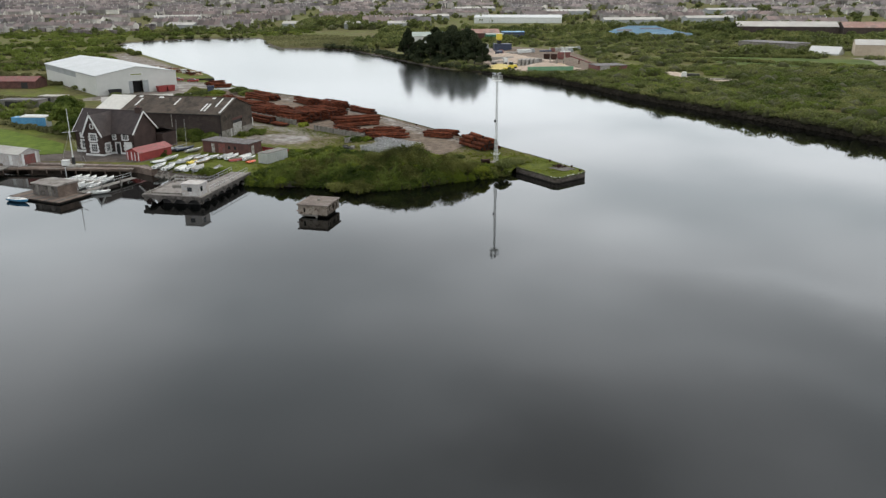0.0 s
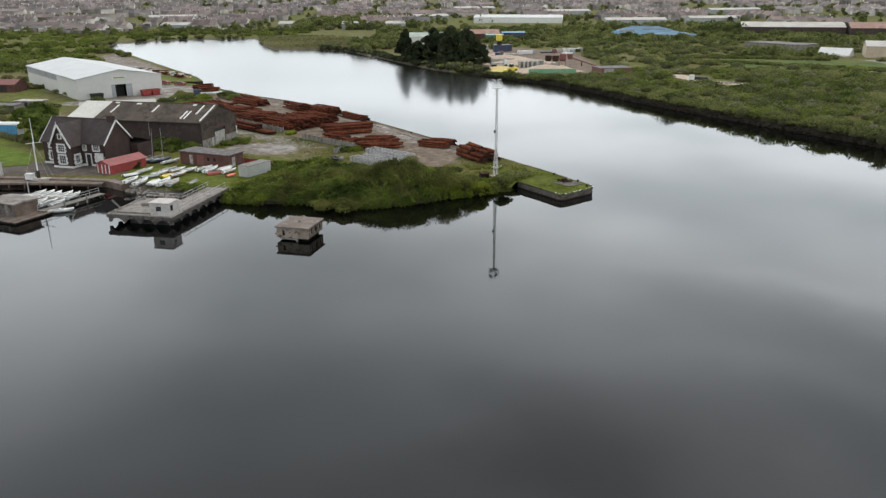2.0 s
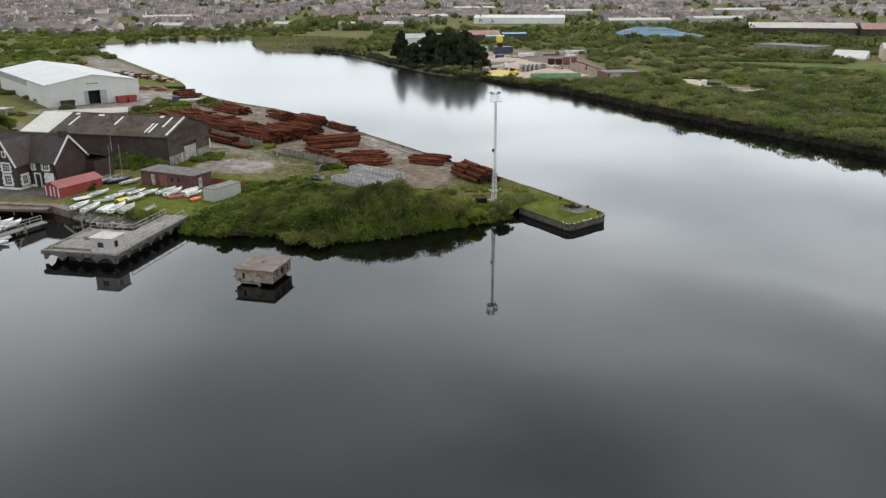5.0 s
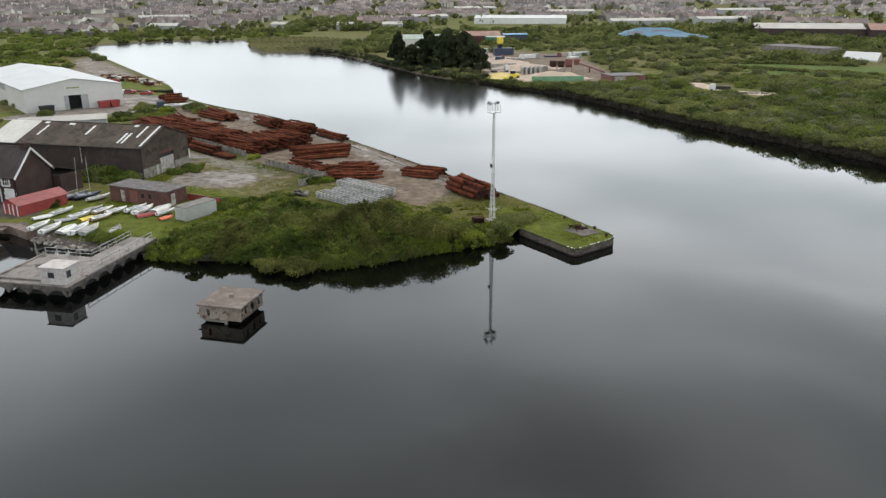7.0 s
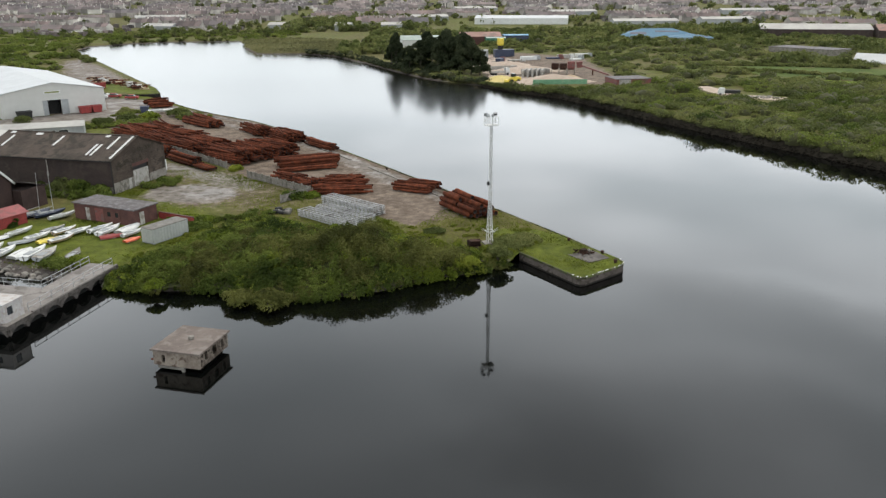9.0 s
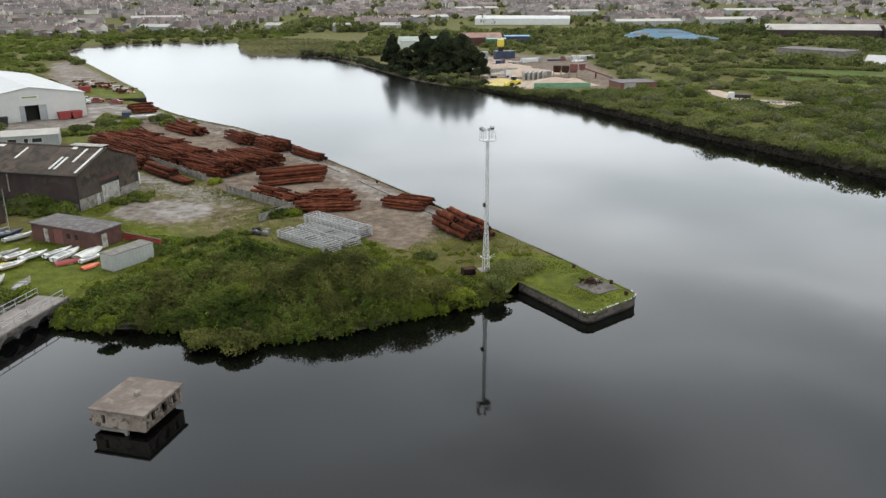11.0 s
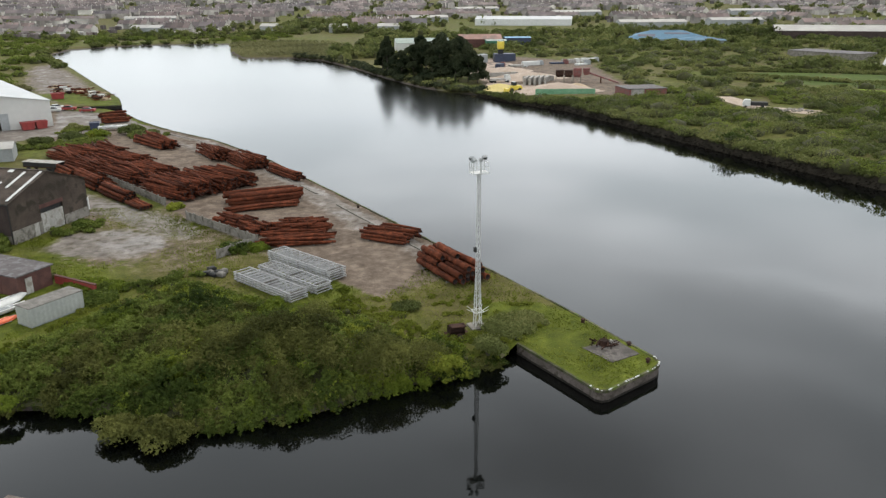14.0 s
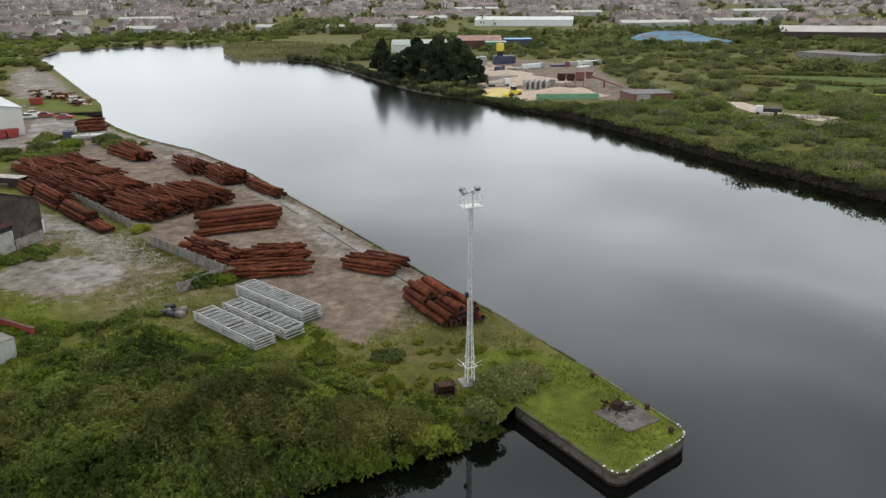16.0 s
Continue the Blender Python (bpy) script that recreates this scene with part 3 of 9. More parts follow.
# ---- water and land ----
LAND = 1.15
BANK_RIGHT = [(8.5, 254), (21.5, 232.5), (34, 218.5), (45.5, 192), (54, 170), (61.5, 153), (67.5, 141), (72.5, 131), (79.5, 117), (85.5, 106), (91.5, 94), (97.5, 83), (110, 55), (130, 0), (150, -60), (170, -320)]
BANK_LEFT = [(-420, -320), (-420, 66), (-130, 64.5), (-97, 63), (-80, 60.8), (-70.5, 59.5), (-66, 56), (-62, 53.5), (-57, 51.2), (-52.5, 50), (-47.8, 50.6), (-46.0, 48.2)]
BANK_BUSH = [(-40, 46.3), (-34.3, 46.6), (-30.4, 45.7), (-26.5, 44.3), (-22.6, 43.6), (-20, 43.7), (-15.4, 44.9), (-11.6, 46.5), (-8, 49.2), (-4.5, 50.9), (-0.4, 52.5), (3.2, 55.0)]
QUAY = [(5.6, 57.5), (11.35, 48.75), (11.65, 48.2), (12.25, 47.85), (12.9, 48.05), (17.9, 52.1), (18.5, 52.8), (18.7, 53.6), (18.4, 54.6), (13.7, 62.9), (8.7, 71.4), (4.6, 78.0), (-1.0, 86.2), (-7.1, 96.3), (-14.5, 107.9), (-21.3, 118.7), (-29.0, 130.4), (-37.3, 143.7), (-45.5, 154.5), (-57.0, 168.6), (-67.8, 178), (-76.3, 186.5), (-86, 198), (-95, 211)]
DOCK = [(-104, 219), (-118, 222.5), (-102.3, 227), (-109.4, 242.6), (-127.4, 271.4), (-175, 349), (-208, 400)]
BANK_FAR = [(-226, 428), (-236, 480), (-216, 508), (-195, 522), (-153, 527), (-140, 500), (-128, 449), (-112, 411.5), (-86.6, 410), (-66.6, 396), (-44, 350), (-28, 312), (-10.8, 276)]
LAKE = BANK_LEFT + BANK_BUSH + QUAY + DOCK + BANK_FAR + BANK_RIGHT
WALLED = QUAY + DOCK

YARD = [(-9, 69.5), (-4.9, 78.5), (-0.9, 86.1), (-7.0, 96.2), (-14.4, 107.8), (-21.2, 118.6), (-28.9, 130.3), (-37.2, 143.6), (-45.4, 154.4), (-56.9, 168.5), (-67.7, 178), (-77, 186.4), (-90, 196), (-112, 214), (-122, 224), (-135, 240), (-150, 200), (-104, 172), (-90, 156), (-70, 133), (-48, 110), (-41.5, 101.5), (-28, 89), (-20, 84), (-14, 74)]
PAD = [(-57, 94.5), (-49.5, 97), (-41.6, 93.4), (-39.4, 88.3), (-42.7, 82.1), (-52.4, 83.3), (-57.3, 86.3)]
FRONT = [(-112, 67), (-72, 63.6), (-69, 65.5), (-71, 68), (-75, 72), (-90, 77), (-100, 74), (-112, 70)]
FORECOURT = [(-126, 171), (-104, 188), (-118, 218), (-100, 210), (-84, 192), (-92, 176), (-112, 160), (-130, 160)]
DOCKYARD = [(-104, 232), (-112, 244), (-130, 273), (-178, 350), (-206, 396), (-190, 330), (-150, 262), (-128, 232)]
LOOP = [(-46, 94), (-38, 90), (-36, 93), (-37.5, 98), (-44, 104), (-56, 112), (-66, 120), (-70, 118), (-58, 104), (-50, 98)]
LANE = [(-165, 152), (-128, 143), (-112, 130), (-110, 134), (-126, 150), (-165, 162)]
TRACK = [(-3, 82), (-6.5, 88), (-14.5, 98), (-20.3, 107.5), (-30, 125.5), (-42, 140), (-52, 152), (-62, 162), (-70, 169), (-84, 186)]
LAWN = [(-124, 106), (-97, 84), (-92, 73), (-98, 71.5), (-112, 82), (-130, 96)]
WORN = [(-66, 108), (-52, 80), (-40, 76), (-28, 79), (-22, 85), (-28, 90), (-40, 104), (-50, 112)]
APRON = [(-20, 84), (-8, 68), (-3, 74), (2, 76), (-6, 88)]
WORKS = [(10, 254), (22, 243), (46, 244), (66, 236), (72, 250), (62, 280), (66, 350), (40, 392), (14, 392), (6, 330), (12, 285)]
REEDS = [(-146, 520), (-138, 482), (-124, 446), (-110, 414), (-86, 413), (-64, 398), (-50, 372), (-58, 470), (-78, 520), (-110, 540)]


def rise(X, Y):
    """The lie of the land: flat by the dock, climbing gently to the town's far edge."""
    R = np.hypot(X, Y)
    return LAND + 0.021 * np.clip(R - 640, 0, None) * np.clip((R - 640) / 500, 0, 1) + np.where((X > 30) & (Y > 60) & (X > 60 - (Y - 60) * 0.4), 0.8, 0.0)


def build_ground():
    rng = np.random.default_rng(4)
    pts = []
    for x0, x1, y0, y1, s in ((-132, 24, 40, 240, 1.3), (-270, 330, 40, 580, 7.5), (-4500, 4500, -4500, 4500, 130.0)):
        gx, gy = np.meshgrid(np.arange(x0, x1, s), np.arange(y0, y1, s))
        q = np.stack([gx.ravel(), gy.ravel()], 1) + rng.uniform(-0.3, 0.3, (gx.size, 2)) * s
        keep = ~inside(LAKE, q[:, 0], q[:, 1]) & (far_from(LAKE, q[:, 0], q[:, 1]) > 0.75 * min(s, 3.0))
        if s > 2:
            a = (-134, 26, 38, 242) if s < 50 else (-275, 335, 35, 585)
            keep &= ~((q[:, 0] > a[0]) & (q[:, 0] < a[1]) & (q[:, 1] > a[2]) & (q[:, 1] < a[3]))
        pts.append(q[keep])
    strip = []
    for (xa, ya), (xb, yb) in zip(BANK_RIGHT[:13], BANK_RIGHT[1:14]):
        n = int(math.hypot(xb - xa, yb - ya) / 1.6)
        for k in range(n):
            strip += [(xa + (xb - xa) * k / n + o, ya + (yb - ya) * k / n + o * 0.4) for o in (1.0, 2.0, 3.4)]
    strip = np.array(strip)
    pts.append(strip[~inside(LAKE, strip[:, 0], strip[:, 1]) & (far_from(LAKE, strip[:, 0], strip[:, 1]) > 0.5)])
    q = np.concatenate(pts)
    n = len(LAKE)
    from mathutils.geometry import delaunay_2d_cdt
    co, _, faces, _, _, _ = delaunay_2d_cdt([Vector(p) for p in LAKE] + [Vector(p) for p in q.tolist()], [(i, (i + 1) % n) for i in range(n)], [], 0, 1e-5)
    V = np.array([(p.x, p.y) for p in co])
    F = np.array([f for f in faces if len(f) == 3])
    mid = V[F].mean(1)
    F = F[~inside(LAKE, mid[:, 0], mid[:, 1])]
    d = far_from(LAKE, V[:, 0], V[:, 1])
    dw = far_from(WALLED, V[:, 0], V[:, 1], closed=False)
    z = rise(V[:, 0], V[:, 1]) + 0.10 * wobble(V[:, 0], V[:, 1], 0.11, 3.0) * np.clip(d / 4, 0, 1)
    bank = np.clip(d / np.where((V[:, 0] > 5) & (V[:, 1] > 50), 1.1, 2.6), 0, 1)
    natural = dw > 0.5
    z = np.where(natural, -0.12 + (z + 0.12) * (bank * (2 - bank)), z)
    W = np.stack([V[:, 0], V[:, 1], z], 1)
    A, B, C = W[F[:, 0]], W[F[:, 1]], W[F[:, 2]]
    flip = np.cross(B - A, C - A)[:, 2] < 0
    F[flip] = F[flip][:, ::-1]
    me = sheet("ground", W, F, M_GROUND, True)
    X, Y = V[:, 0], V[:, 1]
    soft = lambda poly, w: np.clip(0.5 + np.where(inside(poly, X, Y), 1, -1) * far_from(poly, X, Y) / w, 0, 1)
    far = np.clip((np.hypot(X, Y) - 600) / 200, 0, 1)
    dirt = np.maximum.reduce([soft(YARD, 3.0), soft(WORKS, 8), soft(DOCKYARD, 6) * 0.7, far * 0.25, soft(LANE, 3) * 0.8, soft(APRON, 3.5) * 0.66, soft(WORN, 6.0) * (0.50 + 0.25 * wobble(X, Y, 0.12, 5.0))])
    conc = np.maximum.reduce([soft(PAD, 3.0) * 0.66, soft(LOOP, 3.0) * 0.62, soft(FORECOURT, 4), soft(DOCKYARD, 6) * 0.55, np.clip(1 - far_from(TRACK, X, Y, closed=False) / 5.0, 0, 1) * 0.62])
    dry = np.maximum(soft(REEDS, 10), 0.55 + 0.32 * wobble(X, Y, 0.05, 8.0))
    dry = np.where((X > 3) & (Y < 68), 0.12, dry)
    dry = np.where((X > -70) & (X < -46) & (Y < 73), 0.22, dry)
    dry = np.where(inside(LAWN, X, Y), 0.1, dry)
    tar = np.maximum(soft(FRONT, 2.5), np.where((X < 5) & (d < 1.9) & (dw > 3.0), 0.9, 0))
    green = inside([(-103.5, 228), (-109.5, 241), (-118, 248), (-142, 264), (-130, 238), (-118, 229)], X, Y)
    dirt, conc, dry = np.where(green, 0.1, dirt), np.where(green, 0, conc), np.where(green, 0.2, dry)
    conc = np.maximum(conc, np.clip(1.6 - np.abs(far_from(QUAY[12:], X, Y, closed=False) - 2.6) / 1.6, 0, 1) * 0.72)
    zone = np.stack([dirt, conc, dry, 1 - tar], 1)
    at = me.attributes.new("zone", "FLOAT_COLOR", "POINT")
    at.data.foreach_set("color", zone.astype(np.float32).ravel())
    # mask for the dark strip of mud and painted shade along the right bank
    foot = me.attributes.new("mud_shade", "FLOAT", "POINT")
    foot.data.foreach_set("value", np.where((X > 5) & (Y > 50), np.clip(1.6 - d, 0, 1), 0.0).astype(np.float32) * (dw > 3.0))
    tagged(new("ground", me), "flat waste ground with grass, dirt and cracked concrete beside the dock", "ground", kind="structure")


build_ground()
water = part("water", sheet("water", np.array([(-900, -900, 0), (900, -900, 0), (900, 560, 0), (-900, 560, 0)], float), np.array([[0, 1, 2, 3]]), M_WATER))
tagged(water, "calm grey dock water mirroring an overcast sky", "water", kind="structure")


def quay_wall(name, line, label, face):
    """A concrete wall along a quay's edge with a slightly proud coping in lengths."""
    ob = tagged(new(name), label, "quay wall", kind="structure")
    wall = Mesh()
    for (x1, y1), (x2, y2) in zip(line, line[1:]):
        d = Vector((x2 - x1, y2 - y1)).normalized()
        nx, ny = d.y, -d.x
        wall.add([(x1, y1, -2), (x2, y2, -2), (x2, y2, LAND + 0.02), (x1, y1, LAND + 0.02)], [(0, 1, 2, 3)], 0)
        wall.add([(x1 + nx * 0.03, y1 + ny * 0.03, -2), (x2 + nx * 0.03, y2 + ny * 0.03, -2), (x2 + nx * 0.03, y2 + ny * 0.03, 0.16), (x1 + nx * 0.03, y1 + ny * 0.03, 0.16), (x1, y1, 0.22), (x2, y2, 0.22)], [(0, 1, 2, 3), (3, 2, 5, 4)], 1)
    part("wall", wall, [face, M_WETWALL], ob)
    for (x1, y1), (x2, y2) in zip(line, line[1:]):
        a, b = Vector((x1, y1)), Vector((x2, y2))
        n = max(1, round((b - a).length / 3.2))
        d = (b - a).normalized()
        s = Vector((d.y, -d.x))
        for k in range(n):
            p, q = a.lerp(b, k / n) + d * 0.01, a.lerp(b, (k + 1) / n) - d * 0.01
            o, i = s * random.uniform(0.02, 0.07), s * -0.2
            h = LAND + random.uniform(0.0, 0.09)
            c = Mesh().prism([tuple(p + o), tuple(q + o), tuple(q + i), tuple(p + i)][::-1], LAND - 0.2, h)
            part("coping_stone", c, M_MOSSY, ob)
    return ob


quay_walls = quay_wall("quay_wall", QUAY, "weathered concrete quay wall with mossy coping above dark water", M_QUAY)
# added white bits stand for the white specks along the quay head's coping
tip = QUAY[1:9]
for (x1, y1), (x2, y2) in zip(tip, tip[1:]):
    for k in range(max(1, round(math.hypot(x2 - x1, y2 - y1) * 2.2))):
        u, w_ = random.random(), random.uniform(0.05, 0.11)
        c = Mesh().box(-w_, -w_ * 0.7, 0, w_, w_ * 0.7, w_ * 1.1, bev=w_ * 0.3)
        part("pale_chip", c, M_WHITE, quay_walls, "small white speck on the coping", m=pose(x1 + (x2 - x1) * u, y1 + (y2 - y1) * u, LAND + 0.03, 0, 0, random.uniform(0, 180)))
rail_line = tagged(new("quay_kerb"), "low worn concrete kerb along the old crane track", "kerb", kind="structure")
for (x1, y1), (x2, y2) in zip(QUAY[12:20], QUAY[13:21]):
    d = Vector((x2 - x1, y2 - y1)).normalized()
    o = Vector((-d.y, d.x)) * 3.2
    n = max(1, round(math.hypot(x2 - x1, y2 - y1) / 4))
    for k in range(n):
        if random.random() < 0.15:
            continue
        a, b = Vector((x1, y1)).lerp(Vector((x2, y2)), k / n) + o, Vector((x1, y1)).lerp(Vector((x2, y2)), (k + 0.97) / n) + o
        part("kerb_length", Mesh().beam((a.x, a.y, LAND + 0.02), (b.x, b.y, LAND + 0.02), 0.4, random.uniform(0.18, 0.3)), M_CONC, rail_line)
quay_wall("dock_wall", DOCK[1:], "dark stained concrete dock wall", M_WETWALL)

# ---- buildings ----
def gable(L, W, eave, ridge, over=0.3, thick=0.12, y0=0.0):
    """The two roof slopes, as meshes, of a block of length L along x and depth W along y."""
    out = []
    for side in (0, 1):
        a, b = (y0 - over, y0 + W / 2) if side == 0 else (y0 + W + over, y0 + W / 2)
        drop = over * (ridge - eave) / (W / 2)
        m = Mesh()
        p = [(-over, a, eave - drop), (L + over, a, eave - drop), (L + over, b, ridge), (-over, b, ridge)]
        q = [(x, y, z + thick) for x, y, z in p]
        f = [(0, 1, 2, 3), (4, 5, 6, 7), (0, 1, 5, 4), (1, 2, 6, 5), (2, 3, 7, 6), (3, 0, 4, 7)]
        out.append(m.add(p + q, f))
    return out


def wall_with_holes(x0, x1, z0, z1, holes, thick=0.25):
    """An upright wall along x (its outer face at y = 0) with openings (x0, z0, x1, z1) through it."""
    m = Mesh()
    xs = sorted({x0, x1, *[h[0] for h in holes], *[h[2] for h in holes]})
    zs = sorted({z0, z1, *[h[1] for h in holes], *[h[3] for h in holes]})
    solid = lambda i, j: 0 <= i < len(xs) - 1 and 0 <= j < len(zs) - 1 and not any(h[0] <= (xs[i] + xs[i + 1]) / 2 <= h[2] and h[1] <= (zs[j] + zs[j + 1]) / 2 <= h[3] for h in holes)
    for i, (a, b) in enumerate(zip(xs, xs[1:])):
        for j, (c, d) in enumerate(zip(zs, zs[1:])):
            if not solid(i, j):
                continue
            m.add([(a, 0, c), (b, 0, c), (b, 0, d), (a, 0, d)], [(0, 1, 2, 3)])
            m.add([(a, thick, c), (b, thick, c), (b, thick, d), (a, thick, d)], [(3, 2, 1, 0)])
            for di, dj, p, q in ((-1, 0, (a, c), (a, d)), (1, 0, (b, d), (b, c)), (0, -1, (b, c), (a, c)), (0, 1, (a, d), (b, d))):
                if not solid(i + di, j + dj):
                    m.add([(p[0], 0, p[1]), (q[0], 0, q[1]), (q[0], thick, q[1]), (p[0], thick, p[1])], [(0, 1, 2, 3)])
    return m.weld()


def gable_end(W, z0, eave, ridge, thick=0.25):
    p = [(0, z0), (W, z0), (W, eave), (W / 2, ridge), (0, eave)]
    v = [(0, y, z) for y, z in p] + [(thick, y, z) for y, z in p]
    return Mesh().add(v, [(4, 3, 2, 1, 0), (5, 6, 7, 8, 9)] + [(i, (i + 1) % 5, 5 + (i + 1) % 5, 5 + i) for i in range(5)])


def sash_window(parent, x, z, w, h, m=None, surround=0.18, rows=2, cols=3):
    """A white sash window with a stone surround, in the plane y = 0 of its parent."""
    win = part("window", Mesh().box(x - w / 2, 0.10, z, x + w / 2, 0.13, z + h), M_GLASS, parent, "dark glazed sash window with white surround", m=m)
    s = Mesh()
    s.box(x - w / 2 - surround, -0.05, z - surround, x - w / 2, 0.08, z + h + surround)
    s.box(x + w / 2, -0.05, z - surround, x + w / 2 + surround, 0.08, z + h + surround)
    s.box(x - w / 2, -0.05, z + h, x + w / 2, 0.08, z + h + surround)
    # quoin blocks alternate long and short
    q = max(0.3, h / 4)
    for k in range(int(h / q + 0.5)):
        if k % 2 == 0:
            s.box(x - w / 2 - surround * 1.65, -0.045, z + k * q, x - w / 2 - surround - 0.002, 0.07, z + (k + 1) * q)
            s.box(x + w / 2 + surround + 0.002, -0.045, z + k * q, x + w / 2 + surround * 1.65, 0.07, z + (k + 1) * q)
    part("surround", s, M_WHITE, win)
    part("sill", Mesh().box(x - w / 2, -0.10, z - surround, x + w / 2, 0.08, z), M_WHITE, win)
    f = Mesh()
    for k in range(cols + 1):
        a = x - w / 2 + k * w / cols
        f.box(max(a - 0.028, x - w / 2), 0.04, z, min(a + 0.028, x + w / 2), 0.095, z + h)
    for k in range(rows + 1):
        c = z + k * h / rows
        f.box(x - w / 2, 0.045, max(c - 0.032, z), x + w / 2, 0.09, min(c + 0.032, z + h))
    part("frame", f, M_WHITE, win)
    return win


def slates(parent, mesh_pts, rows, cols, mat_):
    """Courses of slates laid on a slope given by its four corners (eave a, eave b, ridge b, ridge a)."""
    a, b, c, d = [Vector(p) for p in mesh_pts]
    nrm = (b - a).cross(d - a).normalized()
    if nrm.z < 0:
        nrm = -nrm
    m = Mesh()
    for r in range(rows):
        for k in range(cols):
            off = 0.5 if r % 2 else 0.0
            u0, u1 = max(0, (k - off) / cols + 0.001), min(1, (k + 1 - off) / cols - 0.001)
            if u1 - u0 < 0.2 / cols:
                continue
            v0, v1 = r / rows, min(1, (r + 1.15) / rows)
            g = lambda u, v, lift: a.lerp(b, u).lerp(d.lerp(c, u), v) + nrm * lift
            lo, hi = 0.045 + random.uniform(0, 0.012), 0.012
            m.add([g(u0, v0, lo), g(u1, v0, lo), g(u1, v1, hi), g(u0, v1, hi), g(u0, v0, 0.0), g(u1, v0, 0.0)], [(0, 1, 2, 3), (4, 5, 1, 0)])
    ob = part("slating", m, mat_, parent)
    return tagged(ob, "courses of dark slates", kind="stuff")


def dock_house():
    """The old two-storey house with a gabled front wing."""
    L, W, E, R = 15.0, 7.9, 4.75, 8.75
    h = thing("dock_house", pose(-89.95, 75.55, LAND, 0, 0, -16.8), "dark pebbledashed two-storey house with white window surrounds and slate roof", "house")
    holes_l = [(1.5, 0.9, 2.8, 2.5), (1.5, 3.3, 2.8, 4.45)]
    holes_r = [(9.85, 3.2, 10.5, 4.3), (10.45, 0.0, 11.45, 2.35), (12.8, 0.9, 14.3, 2.4), (12.3, 3.2, 13.6, 4.4)]
    part("front_wall", wall_with_holes(0, L, -0.3, E, holes_l + holes_r), M_DARKWALL, h)
    part("back_wall", Mesh().box(0, W - 0.25, -0.3, L, W, E), M_DARKWALL, h)
    for x in (0.0, L - 0.25):
        part("gable_wall", gable_end(W, -0.3, E, R - 0.05), M_DARKWALL, h, m=pose(x, 0, 0))
    part("floor", Mesh().box(0.3, 0.3, 2.75, L - 0.3, W - 0.3, 2.9), M_BLACK, h)
    for a in holes_l + holes_r:
        if a[1] > 0:
            sash_window(h, (a[0] + a[2]) / 2, a[1], a[2] - a[0], a[3] - a[1], surround=0.30 if a[1] < 1 else 0.2)
    part("window_board", Mesh().box(12.85, -0.02, 0.95, 14.25, 0.03, 2.35), M_WHITE, h, "white painted board over a window")
    door = part("door", Mesh().box(10.45, 0.12, 0, 11.45, 0.18, 2.1), M_BLACK, h, "dark open doorway with white surround")
    part("surround", Mesh().box(10.2, -0.06, 0, 10.45, 0.1, 2.6).box(11.45, -0.06, 0, 11.7, 0.1, 2.6).box(10.45, -0.06, 2.35, 11.45, 0.1, 2.6), M_WHITE, door)
    for s, m in enumerate(gable(L, W, E, R, 0.35)):
        sl = part("roof_slope", m, M_SLATE, h)
        y = -0.35 if s == 0 else W + 0.35
        dz = 0.35 * (R - E) / (W / 2)
        slates(sl, [(-0.35, y, E - dz + 0.12), (L + 0.35, y, E - dz + 0.12), (L + 0.35, W / 2, R + 0.12), (-0.35, W / 2, R + 0.12)], 22, 46, M_SLATE)
    part("ridge_tiles", Mesh().tube((-0.35, W / 2, R + 0.14), (L + 0.35, W / 2, R + 0.14), 0.14, 8), M_SLATE, h)
    for x in (-0.38, L + 0.30):
        dz = 0.35 * (R - E) / (W / 2)
        for y0 in (-0.4, W + 0.4):
            part("bargeboard", Mesh().beam((x + 0.04, y0, E - dz + 0.0), (x + 0.04, W / 2, R + 0.06), 0.09, 0.34), M_WHITE, h)
    # gabled wing towards the water
    x0, x1, yf, Rw = 5.0, 9.5, -3.0, 8.6
    ww = x1 - x0
    xm = (x0 + x1) / 2
    wh = [(xm - 0.75, 0.9, xm + 0.75, 2.5), (xm - 0.75, 3.25, xm + 0.75, 4.6)]
    fw = part("wing_front_wall", wall_with_holes(0, ww, -0.3, E, [(a - x0, b, c - x0, d) for a, b, c, d in wh]), M_DARKWALL, h, m=pose(x0, yf, 0))
    g = Mesh()
    g.add([(0, 0, E), (ww, 0, E), (ww / 2, 0, Rw), (0, 0.25, E), (ww, 0.25, E), (ww / 2, 0.25, Rw)], [(0, 1, 2), (5, 4, 3), (0, 3, 4, 1), (1, 4, 5, 2), (2, 5, 3, 0)])
    part("wing_gable", g, M_DARKWALL, h, m=pose(x0, yf, 0))
    for a in wh:
        sash_window(fw, (a[0] + a[2]) / 2 - x0, a[1], a[2] - a[0], a[3] - a[1], surround=0.28, rows=3)
    sash_window(fw, ww / 2, 5.9, 0.55, 0.8, surround=0.15, rows=2, cols=2)
    for x in (x0, x1 - 0.25):
        part("wing_side_wall", Mesh().box(x, yf + 0.25, -0.3, x + 0.25, 0, E), M_DARKWALL, h)
    for sx in (-1, 1):
        xe = xm + sx * (ww / 2 + 0.35)
        ze = E - 0.35 * (Rw - E) / (ww / 2)
        p = [(xe, yf - 0.35, ze), (xm, yf - 0.35, Rw), (xm, W / 2 - 0.2, Rw), (xe, 0.6, ze)]
        q = [(x, y, z + 0.12) for x, y, z in p]
        sl = part("wing_roof_slope", Mesh().add(p + q, [(0, 1, 2, 3), (4, 5, 6, 7), (0, 1, 5, 4), (1, 2, 6, 5), (2, 3, 7, 6), (3, 0, 4, 7)]), M_SLATE, h)
